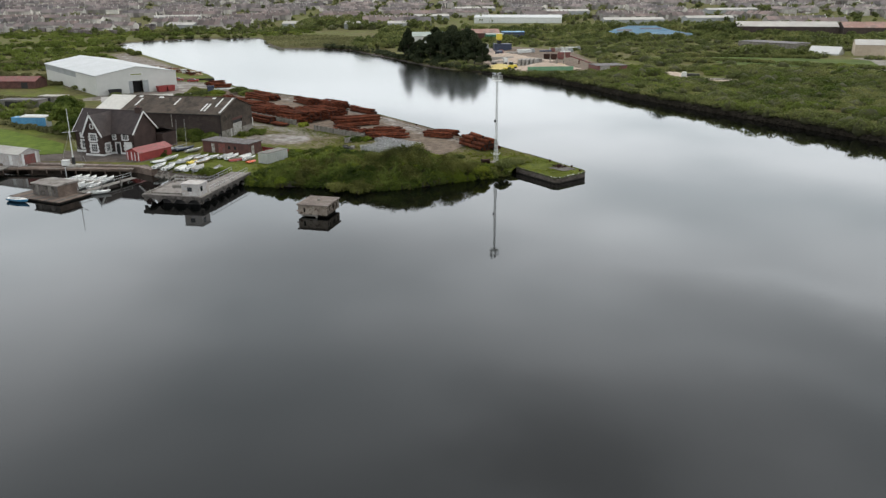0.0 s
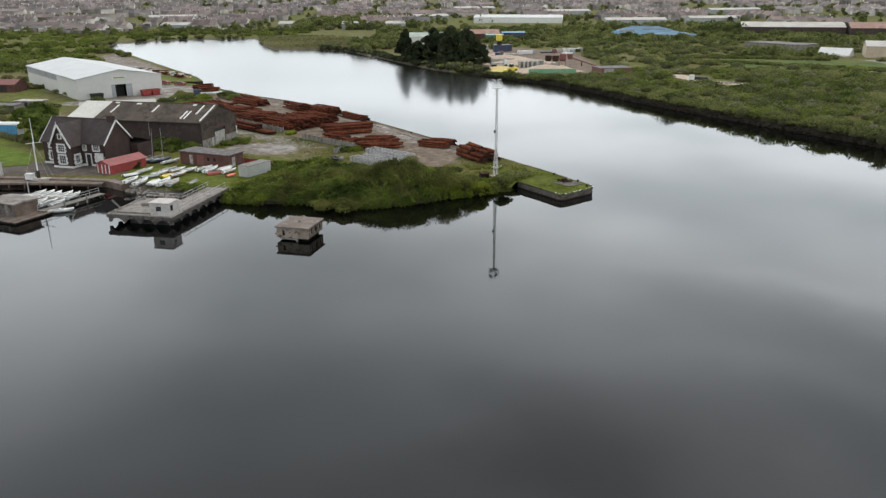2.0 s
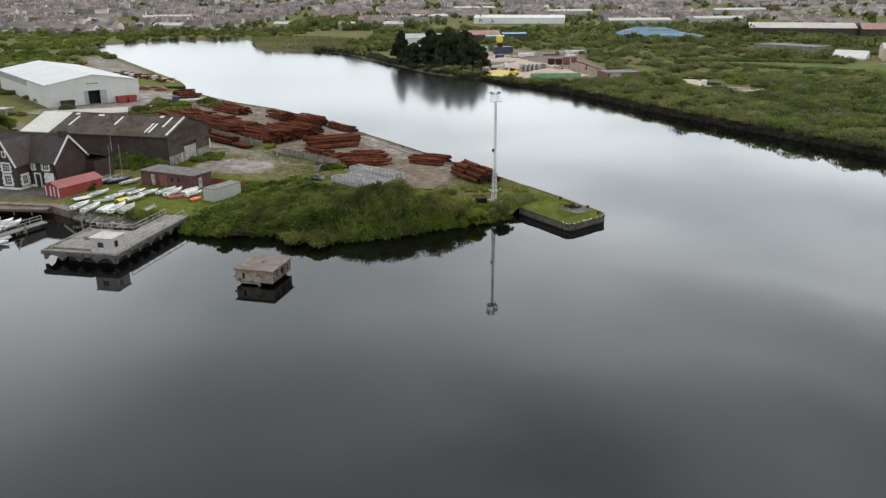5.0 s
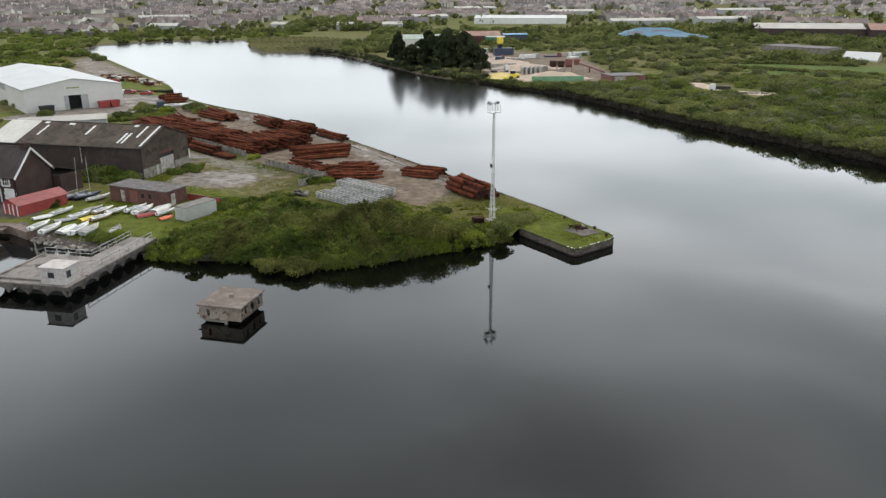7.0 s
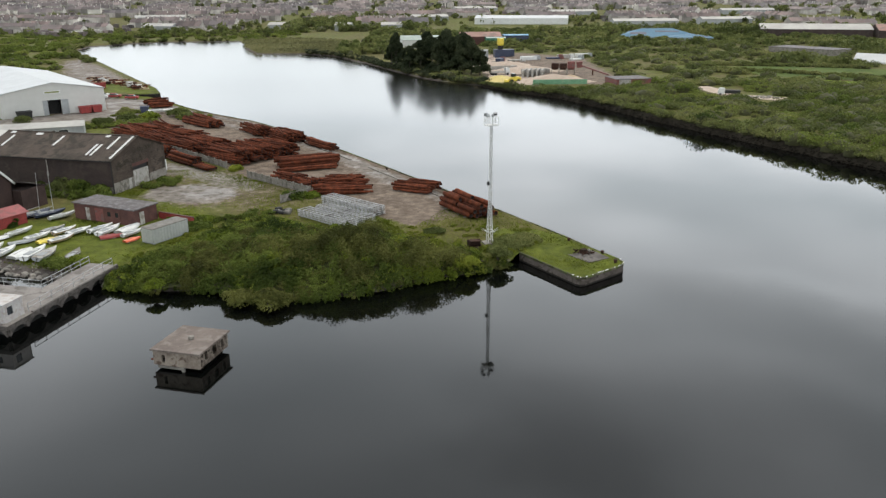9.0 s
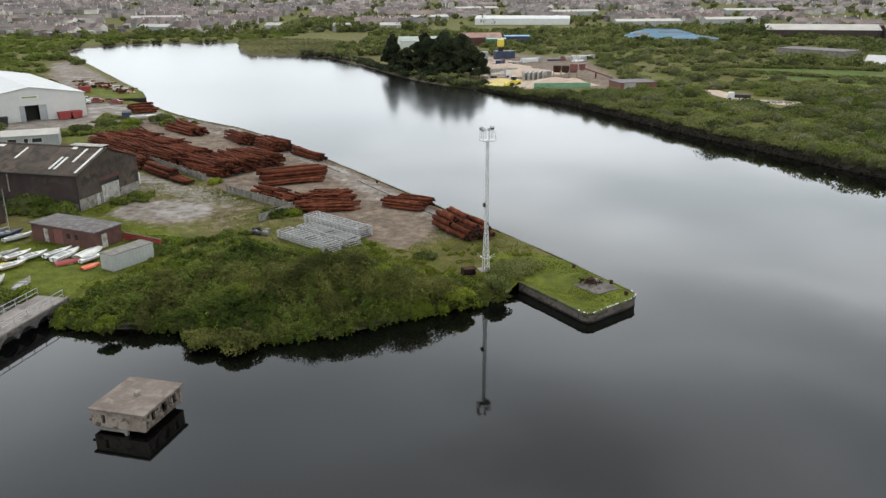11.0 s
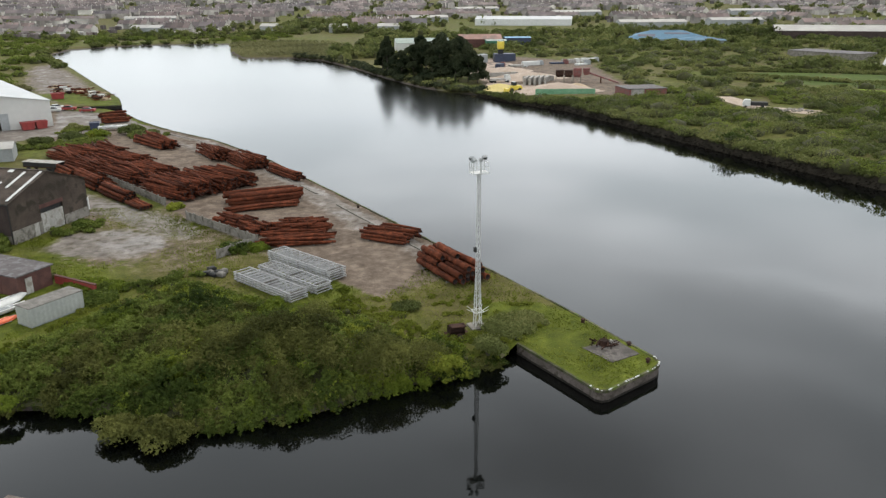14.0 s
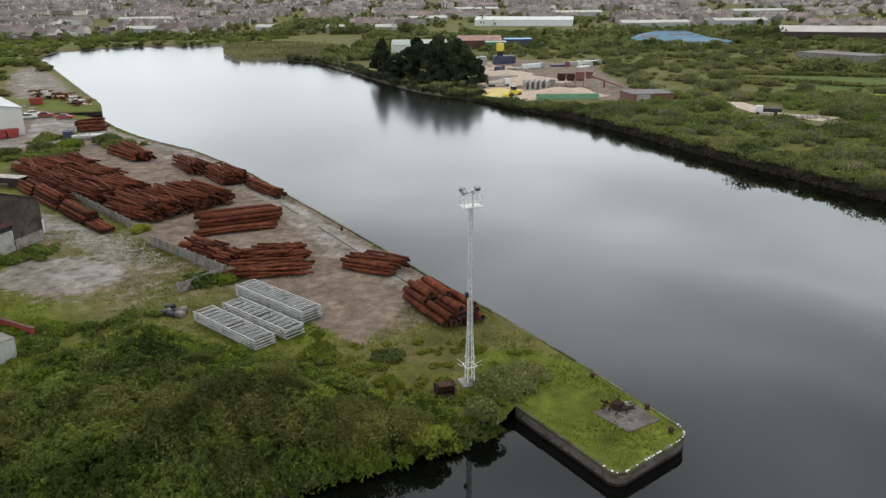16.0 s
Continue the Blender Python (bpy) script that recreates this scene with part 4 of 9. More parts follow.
        slates(sl, [q[0], q[3], q[2], q[1]], 18, 12, M_SLATE)
        part("bargeboard", Mesh().beam((xe, yf - 0.40, ze), (xm, yf - 0.40, Rw + 0.1), 0.09, 0.36), M_WHITE, h)
    part("finial", Mesh().tube((xm, yf - 0.42, Rw), (xm, yf - 0.42, Rw + 0.7), 0.05, 6), M_WHITE, h)
    for b in ((-0.06, -0.08, 4.92, -0.004), (4.9, yf - 0.08, 9.6, yf - 0.004), (9.58, -0.08, 10.15, -0.004), (11.75, -0.08, L + 0.06, -0.004), (9.504, yf, 9.58, -0.08)):
        part("plinth", Mesh().box(b[0], b[1], -0.3, b[2], b[3], 0.42), M_WHITE, h, "white painted plinth")
    ch = part("chimney", Mesh().box(L - 1.4, W / 2 - 0.5, R - 0.6, L - 0.2, W / 2 + 0.5, R + 0.75).box(L - 1.5, W / 2 - 0.6, R + 0.75, L - 0.1, W / 2 + 0.6, R + 0.9), M_DARKWALL, h)
    for k in (-0.25, 0.25):
        part("chimney_pot", Mesh().tube((L - 0.8 + k, W / 2, R + 0.9), (L - 0.8 + k, W / 2, R + 1.25), 0.14, 8, 0.11), M_BRICK, ch)
    part("downpipe", Mesh().tube((9.7, -0.14, 0.45), (9.7, -0.14, E - 0.3), 0.06, 6), M_BLACK, h)
    sash_window(h, -1.5, 0.9, 1.1, 1.5, m=Matrix.Translation((x1 + 0.11, 0, 0)) @ pose(0, 0, 0, 0, 0, 90), surround=0.32)
    part("downpipe", Mesh().tube((L - 0.3, -0.12, 0.45), (L - 0.3, -0.12, E - 0.3), 0.06, 6), M_BLACK, h)
    # lower back range
    part("rear_range", Mesh().box(L - 4.5, W + 0.004, -0.3, L + 1.6, W + 5.0, 3.3), M_DARKWALL, h)
    part("rear_roof", Mesh().add([(L - 4.7, W + 0.004, 4.9), (L + 1.8, W + 0.004, 4.9), (L + 1.8, W + 5.2, 3.25), (L - 4.7, W + 5.2, 3.25), (L - 4.7, W + 0.004, 4.78), (L + 1.8, W + 0.004, 4.78), (L + 1.8, W + 5.2, 3.13), (L - 4.7, W + 5.2, 3.13)], [(0, 1, 2, 3), (7, 6, 5, 4), (0, 4, 5, 1), (1, 5, 6, 2), (2, 6, 7, 3), (3, 7, 4, 0)]), M_SLATE, h)


dock_house()


def transit_shed():
    """The long dark corrugated shed: origin at its near corner, x along the end wall, y back along the length."""
    W, L, E, R = 15.6, 34.0, 5.95, 8.75
    s = thing("transit_shed", pose(-61.5, 89.1, LAND, 0, 0, 76.3), "long dark corrugated shed with grey roof and pale rooflights", "shed")
    # end wall with the tall door, in the x-z plane
    end = Mesh()
    d0, d1, dh = 5.6, 10.2, 4.1
    end.box(0, 0, -0.3, d0, 0.2, E, 0).box(d1, 0, -0.3, W, 0.2, E, 0).box(d0, 0, dh, d1, 0.2, E, 0)
    end.add([(0, 0, E), (W, 0, E), (W / 2, 0, R), (0, 0.2, E), (W, 0.2, E), (W / 2, 0.2, R)], [(0, 1, 2), (5, 4, 3), (1, 4, 5, 2), (2, 5, 3, 0)], 0)
    part("end_wall", end, M_SHEDROOF, s)
    for a, b, hh in ((-0.05, d0 - 1.6, 1.9), (d0 - 0.6, d0, 1.9), (d1, W, 1.5)):
        part("concrete_base", Mesh().box(a, -0.06, -0.3, b, -0.004, hh), M_CONC, s)
    dr = part("roller_door", Mesh().box(d0, 0.10, -0.1, d1, 0.16, 2.9), M_CONCW, s, "pale weathered roller door")
    for k in range(9):
        part("door_slat", Mesh().box(d0 + 0.05, 0.06, 0.05 + k * 0.32, d1 - 0.05, 0.096, 0.30 + k * 0.32), M_CONCW, dr)
    part("door_void", Mesh().box(d0, 0.3, 2.9, d1, 0.34, dh), M_BLACK, s)
    part("door_header", Mesh().box(d0 - 0.1, -0.05, dh - 0.45, d1 + 0.1, -0.006, dh + 0.15), M_BRICK, s, "dull dark red door header")
    part("small_door", Mesh().box(d0 - 1.55, -0.02, -0.2, d0 - 0.65, -0.008, 1.9), M_CONCW, s)
    part("corner_post", Mesh().box(W - 0.15, -0.12, 0.9, W + 0.1, -0.004, 2.9), M_WHITE, s)
    part("far_end_wall", Mesh().box(0, L - 0.2, -0.3, W, L, E).add([(0, L, E), (W, L, E), (W / 2, L, R), (0, L - 0.2, E), (W, L - 0.2, E), (W / 2, L - 0.2, R)], [(2, 1, 0), (3, 4, 5), (2, 5, 4, 1), (0, 3, 5, 2)]), M_SHEDWALL, s)
    for x in (0.0, W - 0.2):
        # cladding turned so that its ribs run upright
        part("side_wall", Mesh().box(0.2, -0.2, 1.2, L - 0.2, 0, E), M_SHEDWALL, s, m=pose(x, 0, 0, 0, 0, 90))
        part("side_base", Mesh().box(x - 0.04, 0.0, -0.3, x + 0.24, L, 1.2), M_CONC, s)
    for side in (0, 1):
        a = -0.35 if side == 0 else W + 0.35
        dz = 0.35 * (R - E) / (W / 2)
        # the far bay on the near slope is white sheeting
        for y0, y1, mm, tag in ((-0.3, L * 0.80, M_SHEDROOF, "roof_slope"), (L * 0.80 + 0.02, L + 0.3, M_IVORY if side == 0 else M_SHEDROOF, "roof_slope_end")):
            p = [(y0, -a, E - dz), (y1, -a, E - dz), (y1, -W / 2, R), (y0, -W / 2, R)]
            q = [(x, y, z + 0.08) for x, y, z in p]
            part(tag, Mesh().add(p + q, [(0, 1, 2, 3), (4, 5, 6, 7), (0, 1, 5, 4), (1, 2, 6, 5), (2, 3, 7, 6), (3, 0, 4, 7)]), mm, s, "ivory replacement sheeting" if mm is M_IVORY else "", m=pose(0, 0, 0, 0, 0, 90))
    # rooflights on the near slope
    for y, u0, u1 in ((0.25, 0.05, 0.97), (2.7, 0.42, 0.92), (4.6, 0.14, 0.58), (5.5, 0.14, 0.58), (14.0, 0.45, 0.86), (24.3, 0.35, 0.8)):
        g = lambda u, yy, k: (u * W / 2, yy, E + (R - E) * u + 0.09 + k)
        p = [g(u0, y, 0), g(u0, y + 0.42, 0), g(u1, y + 0.42, 0), g(u1, y, 0)]
        q = [(x, yy, z + 0.05) for x, yy, z in p]
        part("rooflight", Mesh().add(p + q, [(0, 1, 2, 3), (4, 5, 6, 7), (0, 1, 5, 4), (1, 2, 6, 5), (2, 3, 7, 6), (3, 0, 4, 7)]), M_WHITE, s)
    for y, u, n_ in ((4.9, 0.93, 0.9), (19.0, 0.90, 1.3), (25.0, 0.93, 1.0)):
        zz = E + (R - E) * u + 0.095
        part("patch_sheet", Mesh().add([(u * W / 2 - 0.3, y, zz - 0.11), (u * W / 2 - 0.3, y + n_, zz - 0.11), (u * W / 2 + 0.3, y + n_, zz + 0.11), (u * W / 2 + 0.3, y, zz + 0.11), (u * W / 2 - 0.3, y, zz - 0.08), (u * W / 2 - 0.3, y + n_, zz - 0.08), (u * W / 2 + 0.3, y + n_, zz + 0.14), (u * W / 2 + 0.3, y, zz + 0.14)], [(3, 2, 1, 0), (4, 5, 6, 7), (0, 1, 5, 4), (1, 2, 6, 5), (2, 3, 7, 6), (3, 0, 4, 7)]), M_WHITE, s, "pale patch on the roof")
    part("ridge_cap", Mesh().beam((W / 2, -0.3, R + 0.1), (W / 2, L * 0.8, R + 0.1), 0.5, 0.1), M_SHEDROOF, s)
    part("gutter", Mesh().beam((-0.42, -0.3, E - 0.2), (-0.42, L, E - 0.2), 0.16, 0.14), M_BLACK, s)
    part("downpipe", Mesh().tube((-0.12, 0.1, 0), (-0.12, 0.1, E - 0.2), 0.09, 6), M_BLACK, s)
    part("downpipe", Mesh().tube((-0.12, 13.0, 2.6), (-0.12, 13.0, E - 0.2), 0.09, 6), M_CONCW, s)


transit_shed()


def warehouse():
    """The large cream warehouse: x along the front, y back."""
    W, L, E, R = 27.5, 66.0, 6.6, 9.0
    s = thing("warehouse", pose(-126, 171.2, LAND, 0, 0, 39.5), "large cream metal-clad warehouse with white roof and open loading door", "warehouse")
    d0, d1, dh = 11.9, 15.4, 4.2
    f = Mesh().box(0, 0, -0.3, d0, 0.2, E).box(d1, 0, -0.3, W, 0.2, E).box(d0, 0, dh, d1, 0.2, E)
    f.add([(0, 0, E), (W, 0, E), (W / 2, 0, R), (0, 0.2, E), (W, 0.2, E), (W / 2, 0.2, R)], [(0, 1, 2), (5, 4, 3), (1, 4, 5, 2), (2, 5, 3, 0)])
    part("front_wall", f, M_CREAM, s)
    part("back_wall", Mesh().box(0, L - 0.2, -0.3, W, L, E).add([(0, L, E), (W, L, E), (W / 2, L, R), (0, L - 0.2, E), (W, L - 0.2, E), (W / 2, L - 0.2, R)], [(2, 1, 0), (3, 4, 5), (2, 5, 4, 1), (0, 3, 5, 2)]), M_CREAM, s)
    for x in (0.0, W - 0.2):
        part("side_wall", Mesh().box(0.2, -0.2, -0.3, L - 0.2, 0, E), M_CREAM, s, m=Matrix.Translation((x, 0, 0)) @ pose(0, 0, 0, 0, 0, 90))
    part("grey_band", Mesh().box(24.0, 0.004, 4.4, L, 0.05, E - 0.05), M_GREYBAND, s, m=pose(0, 0, 0, 0, 0, 90))
    for side in (0, 1):
        a = -0.3 if side == 0 else W + 0.3
        p = [(-0.3, -a, E - 0.05), (L + 0.3, -a, E - 0.05), (L + 0.3, -W / 2, R), (-0.3, -W / 2, R)]
        q = [(x, y, z + 0.15) for x, y, z in p]
        part("roof_slope", Mesh().add(p + q, [(0, 1, 2, 3), (4, 5, 6, 7), (0, 1, 5, 4), (1, 2, 6, 5), (2, 3, 7, 6), (3, 0, 4, 7)]), M_WHITEROOF, s, m=pose(0, 0, 0, 0, 0, 90))
    part("doorway", Mesh().box(d0 - 0.2, 3.0, -0.2, d1 + 0.2, 3.1, dh), M_BLACK, s)
    for x, w_ in ((d0 - 1.3, 1.25), (d1 + 0.05, 1.9)):
        part("sliding_door", Mesh().box(x, -0.14, 0.0, x + w_, -0.03, dh), M_GREYBAND, s, "grey sliding door leaf pushed aside")
    sg = part("sign", Mesh().box(11.2, -0.10, 6.0, 15.6, -0.02, 6.75), M_WHITE, s, "long pale sign with green lettering bar")
    part("lettering_bar", Mesh().box(11.5, -0.125, 6.18, 15.3, -0.105, 6.58), mat("olive_sign_paint", (0.20, 0.22, 0.06), (0.24, 0.26, 0.08), 1.0), sg)
    part("gutter", Mesh().beam((-0.35, -0.3, E - 0.15), (-0.35, L, E - 0.15), 0.2, 0.2), M_GREYBAND, s)


warehouse()


def block_building(name, m, L, W, E, R, wall, roof, label, cat, doors=(), windows=(), frames=None):
    """A plain gabled or flat-roofed building, x along the front: walls, roof, doors (x0, x1, h, material), windows (x0, z0, x1, z1)."""
    s = thing(name, m, label, cat)
    hs = [(a, 0.0, b, h) for a, b, h, _ in doors] + [tuple(w) for w in windows]
    part("front_wall", wall_with_holes(0, L, -0.3, E, hs), wall, s)
    part("back_wall", Mesh().box(0, W - 0.25, -0.3, L, W, E), wall, s)
    for x in (0, L - 0.25):
        part("end_wall", gable_end(W - 0.5, -0.3, E, max(R, E + 0.02)) if R > E else Mesh().box(0, 0, -0.3, 0.25, W - 0.5, E), wall, s, m=pose(x, 0.25, 0))
    if R > E:
        for k in gable(L, W, E, R, 0.25):
            part("roof_slope", k, roof, s)
    else:
        part("roof", Mesh().box(-0.25, -0.25, E, L + 0.25, W + 0.25, E + 0.15), roof, s)
    for a, b, h, dm in doors:
        part("door", Mesh().box(a, 0.06, -0.1, b, 0.12, h), dm, s)
    for a, c, b, d in windows:
        w = part("window", Mesh().box(a, 0.1, c, b, 0.14, d), M_GLASS, s)
        part("frame", Mesh().box(a, 0.04, c, a + 0.08, 0.098, d).box(b - 0.08, 0.04, c, b, 0.098, d).box(a + 0.08, 0.04, c, b - 0.08, 0.098, c + 0.08).box(a + 0.08, 0.04, d - 0.08, b - 0.08, 0.098, d), frames or M_WHITE, w)
    return s


# low brick club store, red boat shed, container, wall
st = block_building("brick_store", pose(-61.8, 74.6, LAND, 0, 0, -23.5), 12.2, 4.6, 2.45, 2.45, M_BRICK, M_FELT, "low red brick store with patchy grey felt roof", "store building",
                    doors=((2.3, 3.2, 2.0, M_CONCW), (4.2, 6.0, 2.1, M_DULLRED), (9.3, 10.2, 2.0, M_BRICK)), windows=((6.6, 0.9, 7.5, 1.8), (8.2, 0.9, 9.0, 1.8)), frames=M_BRICK)
part("end_door", Mesh().box(12.21, 1.0, 0, 12.27, 1.9, 1.95), M_CONCW, st)
rs = block_building("red_boat_shed", pose(-75.4, 66.2, LAND, 0, 0, -27.0), 4.0, 8.6, 1.75, 2.55, M_RED, M_REDROOF, "red painted boat shed with red metal roof and white door frames", "shed")
for o in [c for c in rs.children if c.name.startswith(("roof_slope", "end_wall", "front_wall", "back_wall"))]:
    bpy.data.objects.remove(o)
part("side_wall", Mesh().box(0, 0, -0.3, 0.15, 8.6, 1.75), M_RED, rs)
part("side_wall", Mesh().box(3.85, 0, -0.3, 4.0, 8.6, 1.75), M_RED, rs)
for y in (0.0, 8.45):
    part("gable_wall", Mesh().add([(0.15, y, -0.3), (3.85, y, -0.3), (3.85, y, 1.75), (2, y, 2.55), (0.15, y, 1.75), (0.15, y + 0.15, -0.3), (3.85, y + 0.15, -0.3), (3.85, y + 0.15, 1.75), (2, y + 0.15, 2.55), (0.15, y + 0.15, 1.75)], [(0, 1, 2, 3, 4), (9, 8, 7, 6, 5)] + [(i, 5 + i, 5 + (i + 1) % 5, (i + 1) % 5) for i in range(5)]), M_RED, rs)
for sx in (-1, 1):
    p = [(2 + sx * 2.25, -0.3, 1.68), (2, -0.3, 2.6), (2, 8.9, 2.6), (2 + sx * 2.25, 8.9, 1.68)]
    q = [(x, y, z + 0.06) for x, y, z in p]
    part("roof_slope", Mesh().add(p + q, [(0, 1, 2, 3), (4, 5, 6, 7), (0, 1, 5, 4), (1, 2, 6, 5), (2, 3, 7, 6), (3, 0, 4, 7)]), M_REDROOF, rs)
for x in (0.3, 1.45, 2.4, 3.4):
    part("white_post", Mesh().box(x, -0.05, 0, x + 0.22, -0.004, 1.75), M_WHITE, rs)

cont = thing("shipping_container", pose(-44.8, 61.2, LAND, 0, 0, 59.5), "pale grey steel store container beside the bushes", "container")
rib = [(k * 0.13, 0.03 if (k // 2) % 2 else 0.0) for k in range(49)]
cm = Mesh().prism(rib + [(x, 2.4 - y) for x, y in reversed(rib)], 0.15, 2.1)
part("body", cm, M_STEELBOX, cont)
part("roof", Mesh().box(-0.05, -0.05, 2.1, 6.3, 2.45, 2.2, bev=0.03), M_TIMBER, cont)
part("base_frame", Mesh().box(-0.02, 0.0, -0.05, 6.26, 2.4, 0.15), M_GREYBAND, cont)
for y in (0.05, 1.2):
    part("door", Mesh().box(-0.06, y, 0.2, -0.004, y + 1.12, 2.06), M_STEELBOX, cont)

rw = tagged(new("red_wall"), "low red painted wall beside the store", "wall", kind="structure")
rw.matrix_basis = pose(-48.7, 74.3, LAND, 0, 0, -27)
part("wall", Mesh().box(0, 0, -0.3, 7.1, 0.22, 1.0), M_RED, rw)
part("coping", Mesh().box(-0.05, -0.05, 1.0, 7.15, 0.27, 1.1), M_BRICK, rw)

# white and red boathouse at the waterside, blue container, cream cabin
bh = block_building("waterside_boathouse", pose(-105.4, 65.2, LAND, 0, 0, -24), 11.5, 4.8, 2.3, 3.2, M_CABIN, M_PALEROOF, "dull white boathouse with pale grey roof and red doors", "boathouse", doors=((8.4, 9.4, 2.0, M_WHITE),))
part("end_door", Mesh().box(11.504, 1.1, 0, 11.57, 3.7, 2.0), M_DULLRED, bh, "wide red end door")
for y_ in (0.65, 3.704):
    part("door_post", Mesh().box(11.504, y_, 0, 11.6, y_ + 0.44, 2.3), M_WHITE, bh)
bc = thing("site_container", pose(-122.0, 108.6, LAND, 0, 0, -6), "faded blue steel container with a pale end", "container")
part("body", Mesh().box(0, 0, 0, 9.5, 2.5, 2.5, bev=0.05), M_BLUE, bc)
part("end_panel", Mesh().box(9.504, 0.05, 0.1, 9.6, 2.45, 2.4), M_WHITE, bc)
part("top_sheet", Mesh().loft([(2.5, -0.05, 9.6, 2.55, 2.504), (2.5, -0.05, 9.6, 2.55, 2.7), (3.2, 0.6, 9.0, 1.9, 3.05)]), M_WHITE, bc, "white tarpaulin")

# small white office building behind the shed, near the warehouse
block_building("site_office", pose(-110.0, 137.0, LAND, 0, 0, 22), 20, 7, 2.7, 3.5, M_GREYBAND, M_PALEROOF, "low grey office building with pale roof and white windows", "office", windows=((9.5, 1.0, 11.5, 2.1), (12.8, 1.0, 13.8, 2.1), (14.4, 1.0, 16.6, 2.1)))

# low outbuildings in the fields behind
block_building("field_store", pose(-178.0, 194.5, LAND, 0, 0, -2), 19.5, 8.0, 2.6, 4.0, M_BRICK, M_DULLRED, "low farm store with a faded red roof", "store building", doors=((14.0, 16.5, 2.2, M_BLACK),))
block_building("lean_to_shed", pose(-146.0, 146.0, LAND, 0, 0, -4), 13.0, 5.0, 2.0, 2.0, M_TIMBER, M_FELT, "low weathered open-fronted shed in the field", "shed", doors=((2.0, 10.0, 1.7, M_BLACK),))
block_building("lean_to_shed", pose(-138.5, 156.0, LAND, 0, 0, -8), 8.0, 4.0, 1.9, 1.9, M_CONC, M_CONCW, "low pale-roofed block shed in the field", "shed", doors=((2.0, 4.0, 1.6, M_BLACK),))

# ---- things by the water ----
def water_hut():
    """The square concrete hut standing in the water."""
    h = thing("dolphin_hut", pose(-32.4, 26.6, 0, 0, 0, -14.0), "small square weathered concrete hut standing in the dock water", "hut")
    W, D = 4.95, 5.35
    part("base", Mesh().box(0.9, 0.8, -2.5, W - 0.5, D - 0.4, 0.5), M_WETWALL, h)
    w = wall_with_holes(0, W, 0.45, 1.93, [(0.9, 0.75, 1.25, 1.55)], 0.22)
    part("front_wall", w, M_STAINED, h)
    part("back_wall", Mesh().box(0, D - 0.22, 0.45, W, D, 1.93), M_CONC, h)
    part("left_wall", Mesh().box(0, 0.22, 0.45, 0.22, D - 0.22, 1.93), M_STAINED, h)
    side = wall_with_holes(0.22, D - 0.22, 0.45, 1.93, [(1.0, 0.9, 1.5, 1.7), (2.5, 0.9, 3.1, 1.7), (4.0, 0.9, 4.5, 1.7)], 0.22)
    part("right_wall", side, M_STAINEDD, h, m=Matrix.Translation((W, 0, 0)) @ pose(0, 0, 0, 0, 0, 90))
    part("floor", Mesh().box(0.23, 0.23, 0.40, W - 0.23, D - 0.23, 0.5), M_BLACK, h)
    part("roof_slab", Mesh().box(-0.18, -0.18, 1.93, W + 0.18, D + 0.18, 2.13, bev=0.03), mat("flat_roof_screed", (0.125, 0.101, 0.088), (0.165, 0.135, 0.118), 0.4, 9, 0.9, grime=(0.185, 0.158, 0.140), speck=0.25, gloss=0.2), h)
    part("roof_vent", Mesh().box(2.35, 2.5, 2.134, 2.75, 2.9, 2.5, bev=0.04), M_CONC, h)
    part("fender_beam", Mesh().box(0.5, -0.12, 0.22, 3.1, 0.12, 0.42), M_TIMBER, h)
    part("fender_post", Mesh().box(3.0, -0.1, -1.5, 3.3, 0.15, 0.46), M_TIMBER, h)
    part("iron_bracket", Mesh().box(-0.25, -0.05, 0.9, -0.02, 0.1, 1.05), M_RUST, h)


water_hut()


def rail_run(parent, pts, h=1.0, post=1.8, mat_=None, bars=(0.5, 1.0)):
    """A handrail along the points: each post a part, each bar a part."""
    mat_ = mat_ or M_GALV
    for a, b in zip(pts, pts[1:]):
        a, b = Vector(a), Vector(b)
        n = max(1, round((b - a).length / post))
        for k in range(n + 1):
            p = a.lerp(b, k / n)
            part("rail_post", Mesh().tube(p, p + Vector((0, 0, h)), 0.045, 6), mat_, parent)
        for f in bars:
            part("handrail", Mesh().tube(a + Vector((0, 0, h * f)), b + Vector((0, 0, h * f)), 0.04, 6), mat_, parent)


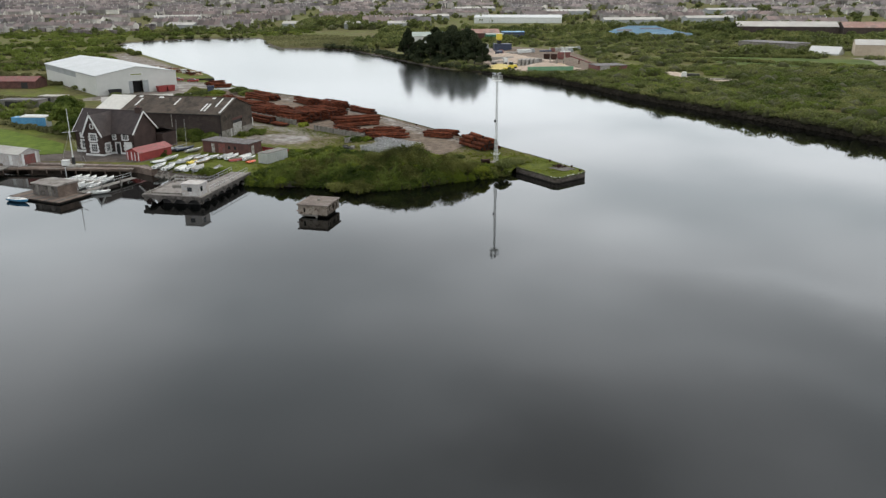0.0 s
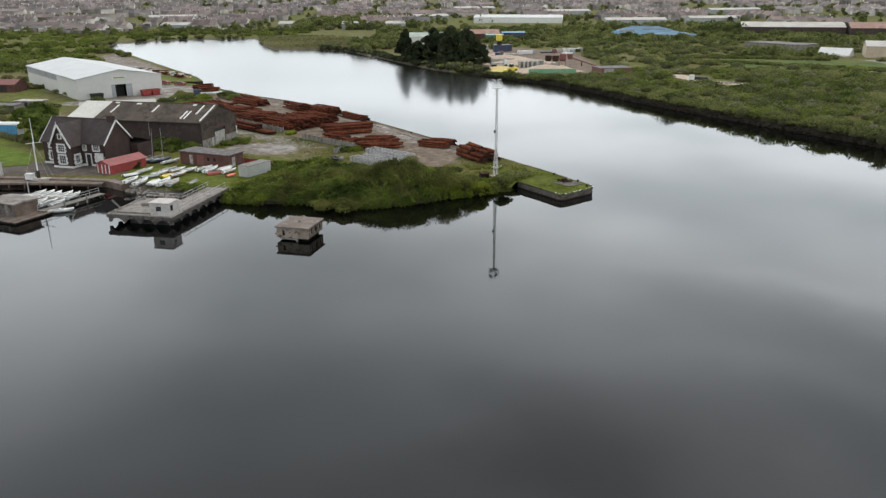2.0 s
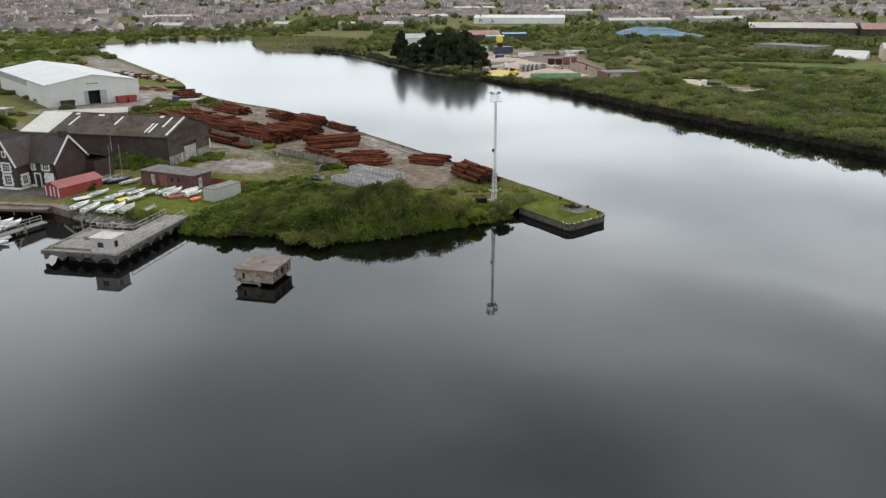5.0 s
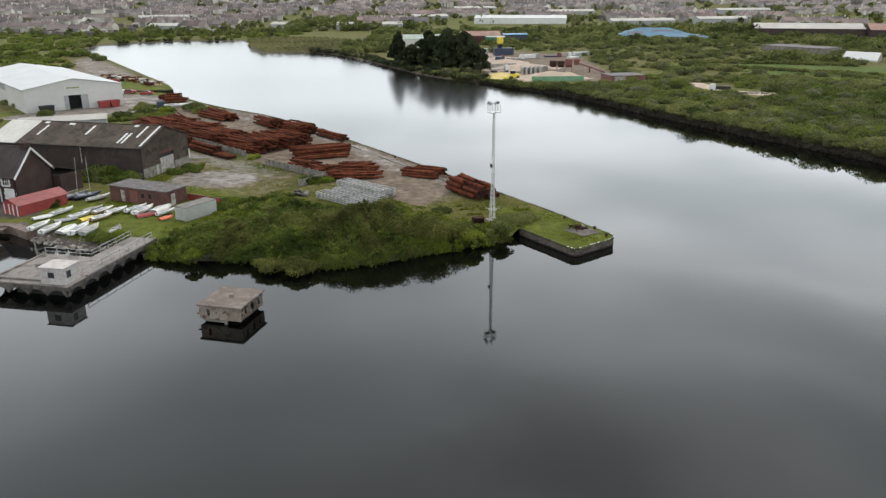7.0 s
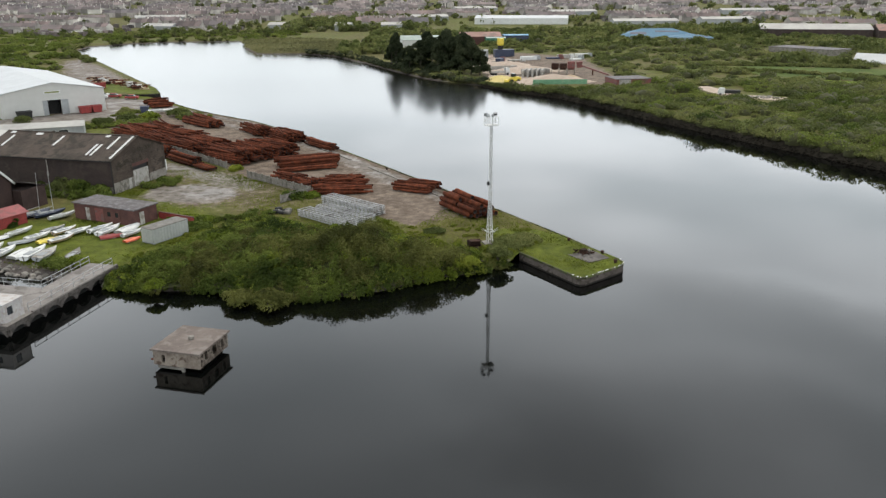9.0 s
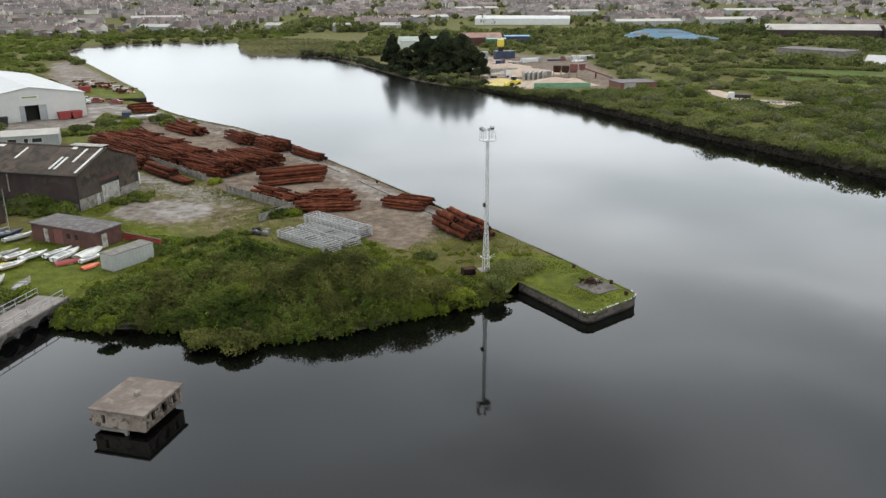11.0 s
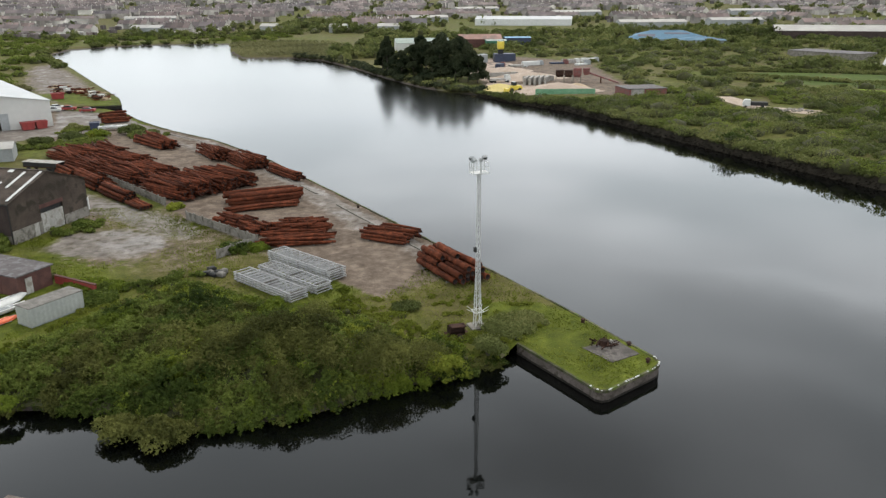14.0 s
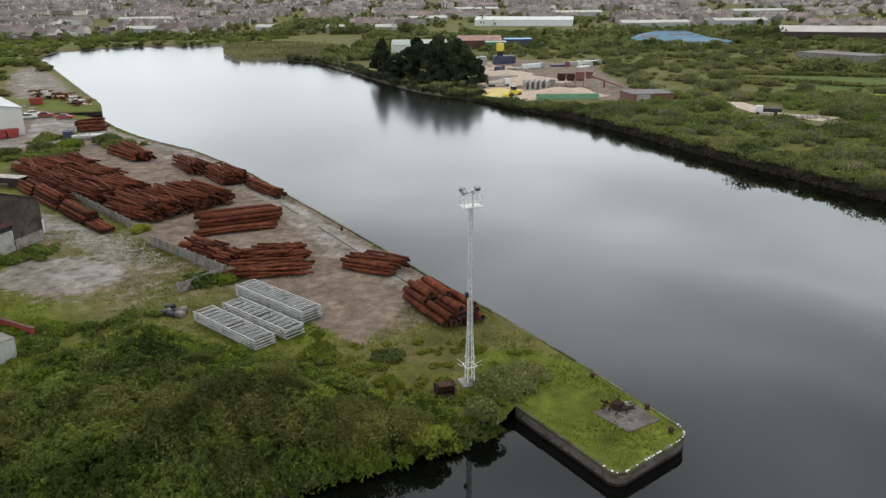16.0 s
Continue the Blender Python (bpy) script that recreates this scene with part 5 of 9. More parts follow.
def pier():
    """The L-shaped concrete jetty on arches, with its white cabin."""
    p = thing("concrete_jetty", pose(-60.6, 35.0, 0, 0, 0, -11.5), "grey concrete jetty on arched piers with galvanised handrails", "jetty")
    Z = 1.6
    part("deck", Mesh().prism([(0, 0), (11.1, 0), (11.1, 19.2), (7.0, 19.2), (7.0, 10.4), (0, 10.4)], Z - 0.30, Z), M_DECK, p)
    part("edge_beam", Mesh().box(-0.06, -0.06, Z - 0.42, 11.16, -0.004, Z + 0.02).box(11.104, 0, Z - 0.42, 11.16, 19.2, Z + 0.02).box(-0.06, 0, Z - 0.42, -0.004, 10.4, Z + 0.02), M_JETTY, p)
    # added filler under the deck; its black paints the shade behind the arches
    part("core", Mesh().prism([(3.1, 1.2), (10.0, 1.2), (10.0, 18.4), (7.8, 18.4), (7.8, 9.4), (3.1, 9.4)], -1.2, Z - 0.36), M_BLACK, p)

    def arches(a, b, n, name):
        a, b = Vector(a), Vector(b)
        d = (b - a) / n
        s = Vector((d.y, -d.x, 0)).normalized() * 0.25
        for k in range(n):
            m = Mesh()
            o = a + d * k
            prof = [(0.0, 0.36), (0.04, 0.36)] + [(0.04 + 0.92 * (i / 10), 0.36 + 0.70 * math.sin(math.pi * i / 10) ** 0.6) for i in range(11)] + [(0.96, 0.36), (1.0, 0.36), (1.0, Z - 0.31), (0.0, Z - 0.31)]
            q = [o + d * u + Vector((0, 0, z)) for u, z in prof]
            N = len(q)
            m.add([v - s for v in q] + [v + s for v in q], [(i, (i + 1) % N, N + (i + 1) % N, N + i) for i in range(N)])
            # faces in quads between the outline's foot and its crown
            for off in (-1, 1):
                e = [v + s * off for v in q]
                top = lambda u: o + d * u + Vector((0, 0, Z - 0.31)) + s * off
                idx = list(range(2, 13))
                m.add([e[0], e[1], top(0.04), top(0.0)], [(0, 1, 2, 3)])
                m.add([e[13], e[14], top(1.0), top(0.96)], [(0, 1, 2, 3)])
                for i, j in zip(idx, idx[1:]):
                    m.add([e[i], e[j], top(prof[j][0]), top(prof[i][0])], [(0, 1, 2, 3)])
            part(name, m, M_JETTY, p)

    arches((0.3, 0.3, 0), (10.8, 0.3, 0), 4, "arch")
    arches((10.8, 0.3, 0), (10.8, 19.0, 0), 7, "arch")
    arches((0.3, 10.1, 0), (0.3, 0.3, 0), 4, "arch")
    part("kerb", Mesh().box(0, 0, Z, 7.2, 0.3, Z + 0.16), M_DECK, p)
    part("kerb", Mesh().box(10.8, 3.9, Z, 11.1, 19.2, Z + 0.16), M_DECK, p)
    part("kerb", Mesh().box(0, 0.3, Z, 0.3, 10.4, Z + 0.16), M_DECK, p)
    rail_run(p, [(10.5, 3.9, Z), (10.5, 19.0, Z)])
    rail_run(p, [(7.25, 10.2, Z), (7.25, 19.0, Z)])
    rail_run(p, [(7.25, 10.2, Z), (0.4, 10.2, Z)])
    part("bench_slab", Mesh().box(2.5, 5.5, Z, 4.2, 6.1, Z + 0.45), M_TIMBER, p)
    part("deck_beam", Mesh().box(0.6, 1.2, Z + 0.004, 6.8, 1.45, Z + 0.22), M_TIMBER, p)
    part("hawser_post", Mesh().tube((0.9, 1.0, Z), (0.9, 1.0, Z + 0.6), 0.22, 10, 0.16), M_CONC, p)
    part("hawser_post", Mesh().tube((0.8, 9.3, Z), (0.8, 9.3, Z + 0.6), 0.22, 10, 0.16), M_CONC, p)
    part("fender_pole", Mesh().tube((-0.2, 9.5, -1), (-1.4, 10.6, 3.0), 0.1, 6), M_TIMBER, p)
    c = thing("jetty_cabin", pose(-60.6, 35.0, Z, 0, 0, -11.5) @ pose(7.2, 0.6, 0.004), "dull white flat-roofed cabin with small dark windows on the jetty", "cabin")
    part("front_wall", wall_with_holes(0, 3.2, 0, 2.0, [(1.0, 0.75, 1.9, 1.5)], 0.15), M_CABIN, c)
    part("back_wall", Mesh().box(0, 2.65, 0, 3.2, 2.8, 2.0), M_CABIN, c)
    part("left_wall", Mesh().box(0, 0.15, 0, 0.15, 2.65, 2.0), M_CABIN, c)
    part("right_wall", wall_with_holes(0.15, 2.65, 0, 2.0, [(0.5, 0.7, 1.3, 1.6)], 0.15), M_CABIN, c, m=Matrix.Translation((3.2, 0, 0)) @ pose(0, 0, 0, 0, 0, 90))
    part("window", Mesh().box(1.0, 0.06, 0.75, 1.9, 0.1, 1.5), M_GLASS, c)
    part("window", Mesh().box(3.1, 0.5, 0.7, 3.14, 1.3, 1.6), M_GLASS, c)
    part("roof", Mesh().box(-0.12, -0.12, 2.0, 3.32, 2.92, 2.12, bev=0.02), M_CABIN, c)


pier()


def pontoon():
    """The small floating stage with a felted store, its gangway and finger."""
    p = thing("pontoon", pose(-86.0, 39.4, 0, 0, 0, -24), "dark timber pontoon stage moored off the quay", "pontoon")
    for k in range(17):
        part("plank", Mesh().box(k * 0.72 + 0.01, 0, 0.30, k * 0.72 + 0.71, 7.2, 0.42), M_BOARDS if k % 3 else M_JETTY, p)
    part("float", Mesh().box(0.2, 0.15, -0.5, 12.0, 7.0, 0.29), M_WETWALL, p)
    s = thing("pontoon_store", pose(-86.0, 39.4, 0.424, 0, 0, -24) @ pose(3.2, 2.4, 0) @ Matrix.Diagonal((1.12, 1.2, 1.15, 1.0)), "low store with a pale felt roof on the pontoon", "store")
    part("body", Mesh().box(0, 0, 0, 5.6, 3.6, 1.7), M_BOARDS, s)
    for k in range(8):
        part("wall_board", Mesh().box(0.03 + k * 0.7, -0.035, 0.05, 0.03 + k * 0.7 + 0.62, -0.004, 1.66), M_TIMBER if k % 4 == 1 else M_JETTY, s)
    part("roof", Mesh().add([(-0.2, -0.2, 1.7), (5.8, -0.2, 1.7), (5.8, 3.8, 1.7), (-0.2, 3.8, 1.7), (-0.2, -0.2, 1.85), (5.8, -0.2, 1.85), (5.8, 3.8, 1.85), (-0.2, 3.8, 1.85), (-0.2, 1.8, 1.98), (5.8, 1.8, 1.98)], [(3, 2, 1, 0), (0, 1, 5, 4), (2, 3, 7, 6), (4, 5, 9, 8), (8, 9, 6, 7), (1, 2, 6, 9, 5), (3, 0, 4, 8, 7)]), M_DECK, s)
    part("board", Mesh().box(-0.06, 0.1, 0.1, -0.004, 3.5, 1.5), M_TIMBER, s)
    g = thing("gangway", pose(-73.8, 40.6, 0.5, 0, 0, 66), "grey timber gangway with a rail from quay to pontoon", "gangway")
    part("deck", Mesh().box(0, -0.7, 0, 12.6, 0.7, 0.14), M_TIMBER, g)
    rail_run(g, [(0, 0.65, 0.14), (12.6, 0.65, 0.14)], 0.9, 2.1)
    for x in (4.0, 8.5):
        part("pile", Mesh().tube((x, -0.85, -3), (x, -0.85, 0.9), 0.14, 8), M_TIMBER, g)
    f = thing("finger_pontoon", pose(-82.8, 51.2, 0, 0, 0, -12), "pale finger pontoon with moored white dinghies", "pontoon")
    part("deck", Mesh().box(0, 0, 0.0, 9.0, 1.6, 0.45), M_CONCW, f)
    part("float", Mesh().box(0.1, 0.1, -0.5, 8.9, 1.5, -0.004), M_WETWALL, f)
    part("mooring_pole", Mesh().tube((0.5, 1.7, -2), (0.5, 1.7, 2.6), 0.09, 8), M_GALV, f)
    # dark timber stage under the quay at the left, and the timber quay edge
    st_ = thing("timber_staging", pose(-112, 57.5, 0, 0, 0, -7), "dark timber staging with open piles along the quay", "staging")
    part("deck", Mesh().box(0, 0, 1.0, 15.0, 4.5, 1.2), M_TIMBER, st_)
    for k in range(6):
        part("pile", Mesh().tube((0.4 + k * 2.8, 0.3, -2), (0.4 + k * 2.8, 0.3, 1.0), 0.16, 8), M_TIMBER, st_)
    part("boarding", Mesh().box(0, 0.5, -0.4, 11.0, 0.6, 1.0), M_BOARDS, st_)


pontoon()
front_wall = tagged(new("quay_front"), "low dark brown boarded quay edge below the house", "quay wall", kind="structure")
fl = [(-130, 64.3), (-97, 62.8), (-80, 60.6), (-70.5, 59.3), (-66.5, 56.3)]
for (xa, ya), (xb, yb) in zip(fl, fl[1:]):
    d = Vector((xb - xa, yb - ya)).normalized()
    nn = Vector((d.y, -d.x))
    c = Mesh().prism([(xa + nn.x * 0.3, ya + nn.y * 0.3), (xb + nn.x * 0.3, yb + nn.y * 0.3), (xb - nn.x * 1.1, yb - nn.y * 1.1), (xa - nn.x * 1.1, ya - nn.y * 1.1)], -1.5, LAND + 0.05)
    part("boarding", c, M_BOARDS, front_wall)
    L = (Vector((xb, yb)) - Vector((xa, ya))).length
    n = int(L / 0.62)
    for k in range(n):
        o = Vector((xa, ya)) + d * (k * L / n + 0.02)
        w = 0.55 if k % 4 else 0.5
        q = Mesh().prism([(o + nn * 0.36)[:], (o + d * w + nn * 0.36)[:], (o + d * w - nn * 1.15)[:], (o - nn * 1.15)[:]], LAND + 0.054, LAND + 0.11)
        part("plank", q, M_WALKWAY, front_wall)


def flagpole():
    f = thing("flagstaff", pose(-84.1, 60.9, LAND + 0.05, 0, 0, -8), "tall white flagstaff with yard and wire stays", "flagpole")
    part("base", Mesh().box(-1.2, -0.8, -0.2, 2.0, 0.8, 0.18, bev=0.03), M_CONCW, f)
    part("lower_mast", Mesh().tube((0, 0, 0.18), (0, 0, 7.0), 0.13, 10, 0.10), M_WHITE, f)
    part("socket", Mesh().box(-0.25, -0.2, 0.18, 0.25, 0.2, 1.6, bev=0.02), M_BLACK, f)
    part("topmast", Mesh().tube((0.1, 0.1, 5.8), (0.1, 0.1, 11.4), 0.085, 8, 0.05), M_WHITE, f)
    part("yard", Mesh().tube((-1.5, 0, 6.6), (1.7, 0, 7.0), 0.06, 6, 0.06), M_WHITE, f)
    for x, y in ((-2.5, -0.5), (2.5, -0.5), (-1.5, 2.2), (1.5, 2.2)):
        part("stay", Mesh().tube((x, y, 0.0), (0.0, 0.0, 6.8), 0.02, 4), M_GALV, f)
    b = thing("white_locker", pose(-85.6, 60.7, LAND + 0.05), "white box locker beside the flagstaff", "locker")
    part("box", Mesh().box(-0.7, -0.5, 0, 0.7, 0.5, 1.0, bev=0.04), M_WHITE, b)
    part("lid", Mesh().box(-0.75, -0.55, 1.0, 0.75, 0.55, 1.1, bev=0.03), M_WHITE, b)


flagpole()


# ---- dinghies ----
def hull_mesh(L, B, H):
    """A dinghy's hull and sheer, bow towards +x, as rings of points."""
    m = Mesh()
    n, k = 11, 9
    rings = []
    for i in range(n):
        u = i / (n - 1)
        w = B / 2 * (0.80 + 0.2 * math.sin(math.pi * min(u * 1.2, 1))) * max(0.02, 1 - max(0, (u - 0.45) / 0.55) ** 2.2)
        z0 = H * 0.10 * (2 * u - 0.8) ** 2 + (H * 0.55 * max(0, (u - 0.8) / 0.2) ** 2)
        zt = H * (0.82 + 0.18 * u * u)
        rings.append([(-L / 2 + u * L, w * math.sin(a), zt - (zt - z0) * math.cos(a) ** 0.7) if abs(a) < math.pi / 2 - 1e-6 else (-L / 2 + u * L, w * math.copysign(1, a), zt) for a in [math.pi * (j / (k - 1) - 0.5) for j in range(k)]])
    v = [p for r in rings for p in r]
    f = [(i * k + j, i * k + j + 1, (i + 1) * k + j + 1, (i + 1) * k + j) for i in range(n - 1) for j in range(k - 1)]
    m.add(v, f + [tuple(range(k))])
    return m, rings


def dinghy(m, L, hull, deck, label, mast=False, upside=False):
    B, H = (0.40 if upside else 0.36) * L, (0.085 if upside else 0.115) * L + 0.12
    d = thing("dinghy", m, label, "dinghy", "dinghies on the club lawn")
    hm, rings = hull_mesh(L, B, H)
    flip = pose(0, 0, H * 1.02, 180) if upside else pose(0, 0, 0)
    part("hull", hm, hull, d, smooth=True, m=flip)
    if not upside:
        t = Mesh()
        for a, b in zip(rings, rings[1:]):
            p, q, r, s = a[0], a[-1], b[-1], b[0]
            crown = lambda v, w: ((v[0] + w[0]) / 2, 0, max(v[2], w[2]) + 0.09)
            t.add([p, crown(p, q), q, s, crown(s, r), r], [(0, 1, 4, 3), (1, 2, 5, 4)])
        part("deck", t.weld(), deck, d, smooth=True)
        x0, x1, z = -0.36 * L, 0.12 * L, rings[4][0][2] + 0.03
        w = B * 0.26
        ck = part("cockpit", Mesh().box(x0, -w, z, x1, w, z + 0.09, bev=0.03), M_GREYBAND, d)
        part("thwart", Mesh().box(x0 + 0.3 * L, -w, z + 0.095, x0 + 0.36 * L, w, z + 0.13), deck, ck)
        part("rudder_stock", Mesh().box(-L / 2 - 0.12, -0.03, 0.1, -L / 2 - 0.005, 0.03, H), M_TIMBER, d)
    else:
        part("keel_strip", Mesh().box(-0.38 * L, -0.03, H * 1.0, 0.38 * L, 0.03, H * 1.06), M_TIMBER, d)
    part("rub_rail", Mesh().beam((-L / 2, -B * 0.42, H * (0.2 if upside else 0.84)), (L * 0.1, -B * 0.5, H * (0.18 if upside else 0.86)), 0.05), M_GREYBAND, d)
    if mast:
        part("mast", Mesh().tube((0.12 * L, 0, H * 0.9), (0.12 * L, 0, H + 6.2), 0.045, 6), M_GALV, d)
        part("boom", Mesh().tube((0.12 * L, 0, H + 0.7), (-0.4 * L, 0, H + 0.5), 0.04, 6), M_GALV, d)
    return d


BOATS = (
    (-65.7, 58.4, 77, 4.2, "w", 0), (-63.3, 57.0, 80, 4.6, "w", 0), (-60.9, 57.0, 84, 4.6, "w", 1), (-58.9, 56.6, 86, 5.2, "w", 0), (-57.2, 56.2, 86, 4.8, "g", 0), (-53.3, 55.6, 95, 4.6, "t", 0),
    (-67.5, 63.5, 50, 3.8, "w", 1), (-66.0, 66.2, 66, 4.2, "w", 0), (-63.4, 61.8, 40, 3.6, "g", 1), (-62.3, 64.1, 58, 3.8, "w", 0), (-61.7, 67.4, 56, 3.6, "g", 0), (-59.8, 66.8, 62, 3.8, "c", 0),
    (-57.6, 66.6, 58, 3.8, "w", 0), (-60.0, 62.7, 54, 3.6, "y", 1), (-58.4, 62.9, 58, 3.8, "c", 0), (-68.4, 75.6, 60, 4.8, "n", 0), (-66.3, 75.8, 50, 4.8, "n", 0), (-63.8, 74.6, 55, 4.2, "w", 0),
    (-54.9, 67.8, 62, 4.2, "w", 0), (-53.3, 66.8, 74, 4.8, "w", 0), (-51.9, 64.4, 35, 3.4, "r", 1), (-50.9, 68.2, 74, 5.0, "w", 1), (-49.4, 65.6, 62, 3.6, "w", 0), (-48.4, 62.9, 62, 2.8, "o", 1),
)
KINDS = {"w": (M_WHITE, M_WHITE, "white"), "g": (M_GREYBAND, M_CONCW, "grey"), "t": (M_TIMBER, M_TIMBER, "varnish-worn timber"), "c": (M_SAND, M_WHITE, "cream"),
         "y": (M_YELLOW, M_YELLOW, "yellow"), "n": (M_NAVY, M_NAVY, "navy-covered"), "r": (M_RED, M_WHITE, "red"), "o": (M_ORANGE, M_ORANGE, "orange")}
for x, y, a, L, k, up in BOATS:
    hm_, dm_, word = KINDS[k]
    dinghy(pose(x, y, LAND + 0.12, random.uniform(-6, 6), 0, a), L, hm_, dm_, f"{word} dinghy {'turned keel up' if up else 'laid up'} on the grass", mast=(k == "n" or (x, y) == (-53.3, 55.6)) and k == "n", upside=bool(up))
dinghy(pose(-82.9, 36.7, 0.0, 0, 0, -22), 4.6, M_BLUE, M_WHITE, "white and blue dinghy moored at the pontoon")
for k in range(5):
    dinghy(pose(-80.6 + k * 1.75, 53.2 - k * 0.35 + 0.3 * (k % 2), 0.0, 0, 0, 76 + 5 * (k % 3)), 4.2, M_WHITE, M_WHITE, "white dinghy moored at the finger pontoon")
for k in range(4):
    dinghy(pose(-79.2 + k * 1.7, 48.2 - k * 0.4, 0.0, 0, 0, 70 + 7 * (k % 2)), 3.8, M_WHITE, M_WHITE, "white dinghy rafted up inside the gangway")
dinghy(pose(-71.2, 42.0, 0.0, 0, 0, 22), 4.0, M_WHITE, M_WHITE, "white dinghy moored beside the gangway")


# ---- floodlight mast ----
def floodlight_mast():
    t = thing("floodlight_mast", pose(1.8, 61.5, LAND, 0, 0, 20), "tall white-painted lattice floodlight mast with platform and lamps", "light mast")
    H, knee, b0, b1, b2 = 16.4, 5.4, 0.34, 0.18, 0.125
    part("footing", Mesh().box(-0.9, -0.9, -0.4, 0.9, 0.9, 0.2, bev=0.04), M_CONC, t)
    at = lambda z: b0 + (b1 - b0) * z / knee if z < knee else b1 + (b2 - b1) * (z - knee) / (H - knee)
    cor = ((-1, -1), (1, -1), (1, 1), (-1, 1))
    for sx, sy in cor:
        part("leg", Mesh().beam((sx * b0, sy * b0, 0.2), (sx * b1, sy * b1, knee), 0.07), M_WHITE, t)
        part("upper_leg", Mesh().beam((sx * b1, sy * b1, knee), (sx * b2, sy * b2, H), 0.05), M_WHITE, t)
    zs = [0.3, 1.3, 2.3, 3.2, 4.0, 4.7, 5.4]
    z = 5.4
    while z < H - 0.5:
        z += 0.62
        zs.append(min(z, H))
    for z0, z1 in zip(zs, zs[1:]):
        for k in range(4):
            (ax, ay), (bx, by) = cor[k], cor[(k + 1) % 4]
            p, q = at(z0), at(z1)
            part("brace", Mesh().beam((ax * p, ay * p, z0), (bx * q, by * q, z1), 0.03), M_WHITE, t)
    part("ladder", Mesh().beam((-0.10, -0.26, 2.5), (-0.10, -0.18, H), 0.03).beam((0.12, -0.26, 2.5), (0.12, -0.18, H), 0.03), M_GALV, t)
    ring = part("climb_guard", Mesh().beam((-0.5, -0.5, 1.8), (0.5, -0.5, 1.8), 0.07).beam((0.5, -0.5, 1.8), (0.5, 0.5, 1.8), 0.07).beam((0.5, 0.5, 1.8), (-0.5, 0.5, 1.8), 0.07).beam((-0.5, 0.5, 1.8), (-0.5, -0.5, 1.8), 0.07), M_WHITE, t)
    for k in range(8):
        a = math.pi * k / 4
        part("guard_arm", Mesh().beam((0.6 * math.cos(a), 0.6 * math.sin(a), 1.8), (1.25 * math.cos(a), 1.25 * math.sin(a), 2.15), 0.035), M_WHITE, ring)
    part("control_box", Mesh().box(-0.46, -0.15, 8.3, -0.18, 0.15, 8.8, bev=0.03), M_BLACK, t)
    pl = part("platform", Mesh().box(-0.85, -0.6, H, 0.85, 0.6, H + 0.12, bev=0.02), M_WHITE, t)
    for x, y in ((-0.8, -0.55), (0, -0.55), (0.8, -0.55), (-0.8, 0.55), (0, 0.55), (0.8, 0.55)):
        part("post", Mesh().beam((x, y, H + 0.12), (x, y, H + 1.15), 0.06), M_WHITE, pl)
    for z in (0.6, 1.12):
        part("rail", Mesh().beam((-0.8, -0.55, H + z), (0.8, -0.55, H + z), 0.04).beam((-0.8, 0.55, H + z), (0.8, 0.55, H + z), 0.04).beam((-0.8, -0.55, H + z), (-0.8, 0.55, H + z), 0.04).beam((0.8, -0.55, H + z), (0.8, 0.55, H + z), 0.04), M_WHITE, pl)
    for k, (x, y) in enumerate(((-0.75, -0.45), (-0.05, -0.5), (-0.6, 0.45), (0.75, 0.45))):
        fl_ = part("floodlight", Mesh().box(-0.24, -0.16, -0.18, 0.24, 0.16, 0.18, bev=0.05), M_GALV if k % 2 else M_GREYBAND, t, "grey floodlight head", m=pose(x, y, H + 1.42, -35, 0, 25 + 50 * k))
        part("lens", Mesh().box(-0.19, 0.164, -0.13, 0.19, 0.18, 0.13), M_GLASS, fl_)
        part("stem", Mesh().tube((x, y, H + 0.12), (x, y, H + 1.25), 0.05, 6), M_WHITE, t)


floodlight_mast()

# ---- on the quay head ----
slab = place(part("slab", Mesh().prism([(11.9, 56.4), (14.2, 53.3), (17.2, 55.1), (15.5, 58.3)], LAND - 0.2, LAND + 0.06), M_JETTY), pose(0, 0, 0), "bare concrete slab on the grassy quay head", "slab", kind="structure")
wreck = thing("rusted_capstan", pose(14.1, 57.0, LAND + 0.07, 0, 0, 25), "heap of dark rusted capstan gear and chain", "capstan")
part("drum", Mesh().tube((0, 0, 0), (0, 0, 0.45), 0.5, 14, 0.38), M_IRON, wreck)
part("cap", Mesh().tube((0, 0, 0.45), (0, 0, 0.55), 0.48, 14, 0.42), M_IRON, wreck)
part("pale_block", Mesh().box(0.55, -0.35, 0.25, 0.8, -0.1, 0.55, bev=0.05), M_CONCW, wreck)
for k in range(34):
    a, r = random.uniform(0, 6.3), random.uniform(0.2, 1.25)
    p = Vector((r * math.cos(a) * 1.2, r * math.sin(a) * 0.8, 0.06 + 0.35 * (1.25 - r) * random.random()))
    part("scrap_bar", Mesh().beam(p, p + Vector((random.uniform(-0.7, 0.7), random.uniform(-0.5, 0.5), random.uniform(-0.05, 0.3))), random.uniform(0.06, 0.15)), M_IRON, wreck)
gear = thing("rusted_winch", pose(-0.4, 59.3, LAND, 0, 0, 15), "dark rusted winch in the long grass beside the mast", "winch")
part("bed", Mesh().box(-1.2, -0.6, 0, 1.2, 0.6, 0.35, bev=0.05), M_IRON, gear)
part("drum", Mesh().tube((-0.7, 0, 0.7), (0.6, 0, 0.7), 0.42, 14), M_IRON, gear)
for x in (-0.85, 0.62):
    part("cheek", Mesh().tube((x, 0, 0.7), (x + 0.12, 0, 0.7), 0.6, 14), M_IRON, gear)
part("cover_plate", Mesh().box(-0.7, -0.6, 1.1, 0.9, 0.4, 1.22, bev=0.04), M_IRON, gear)
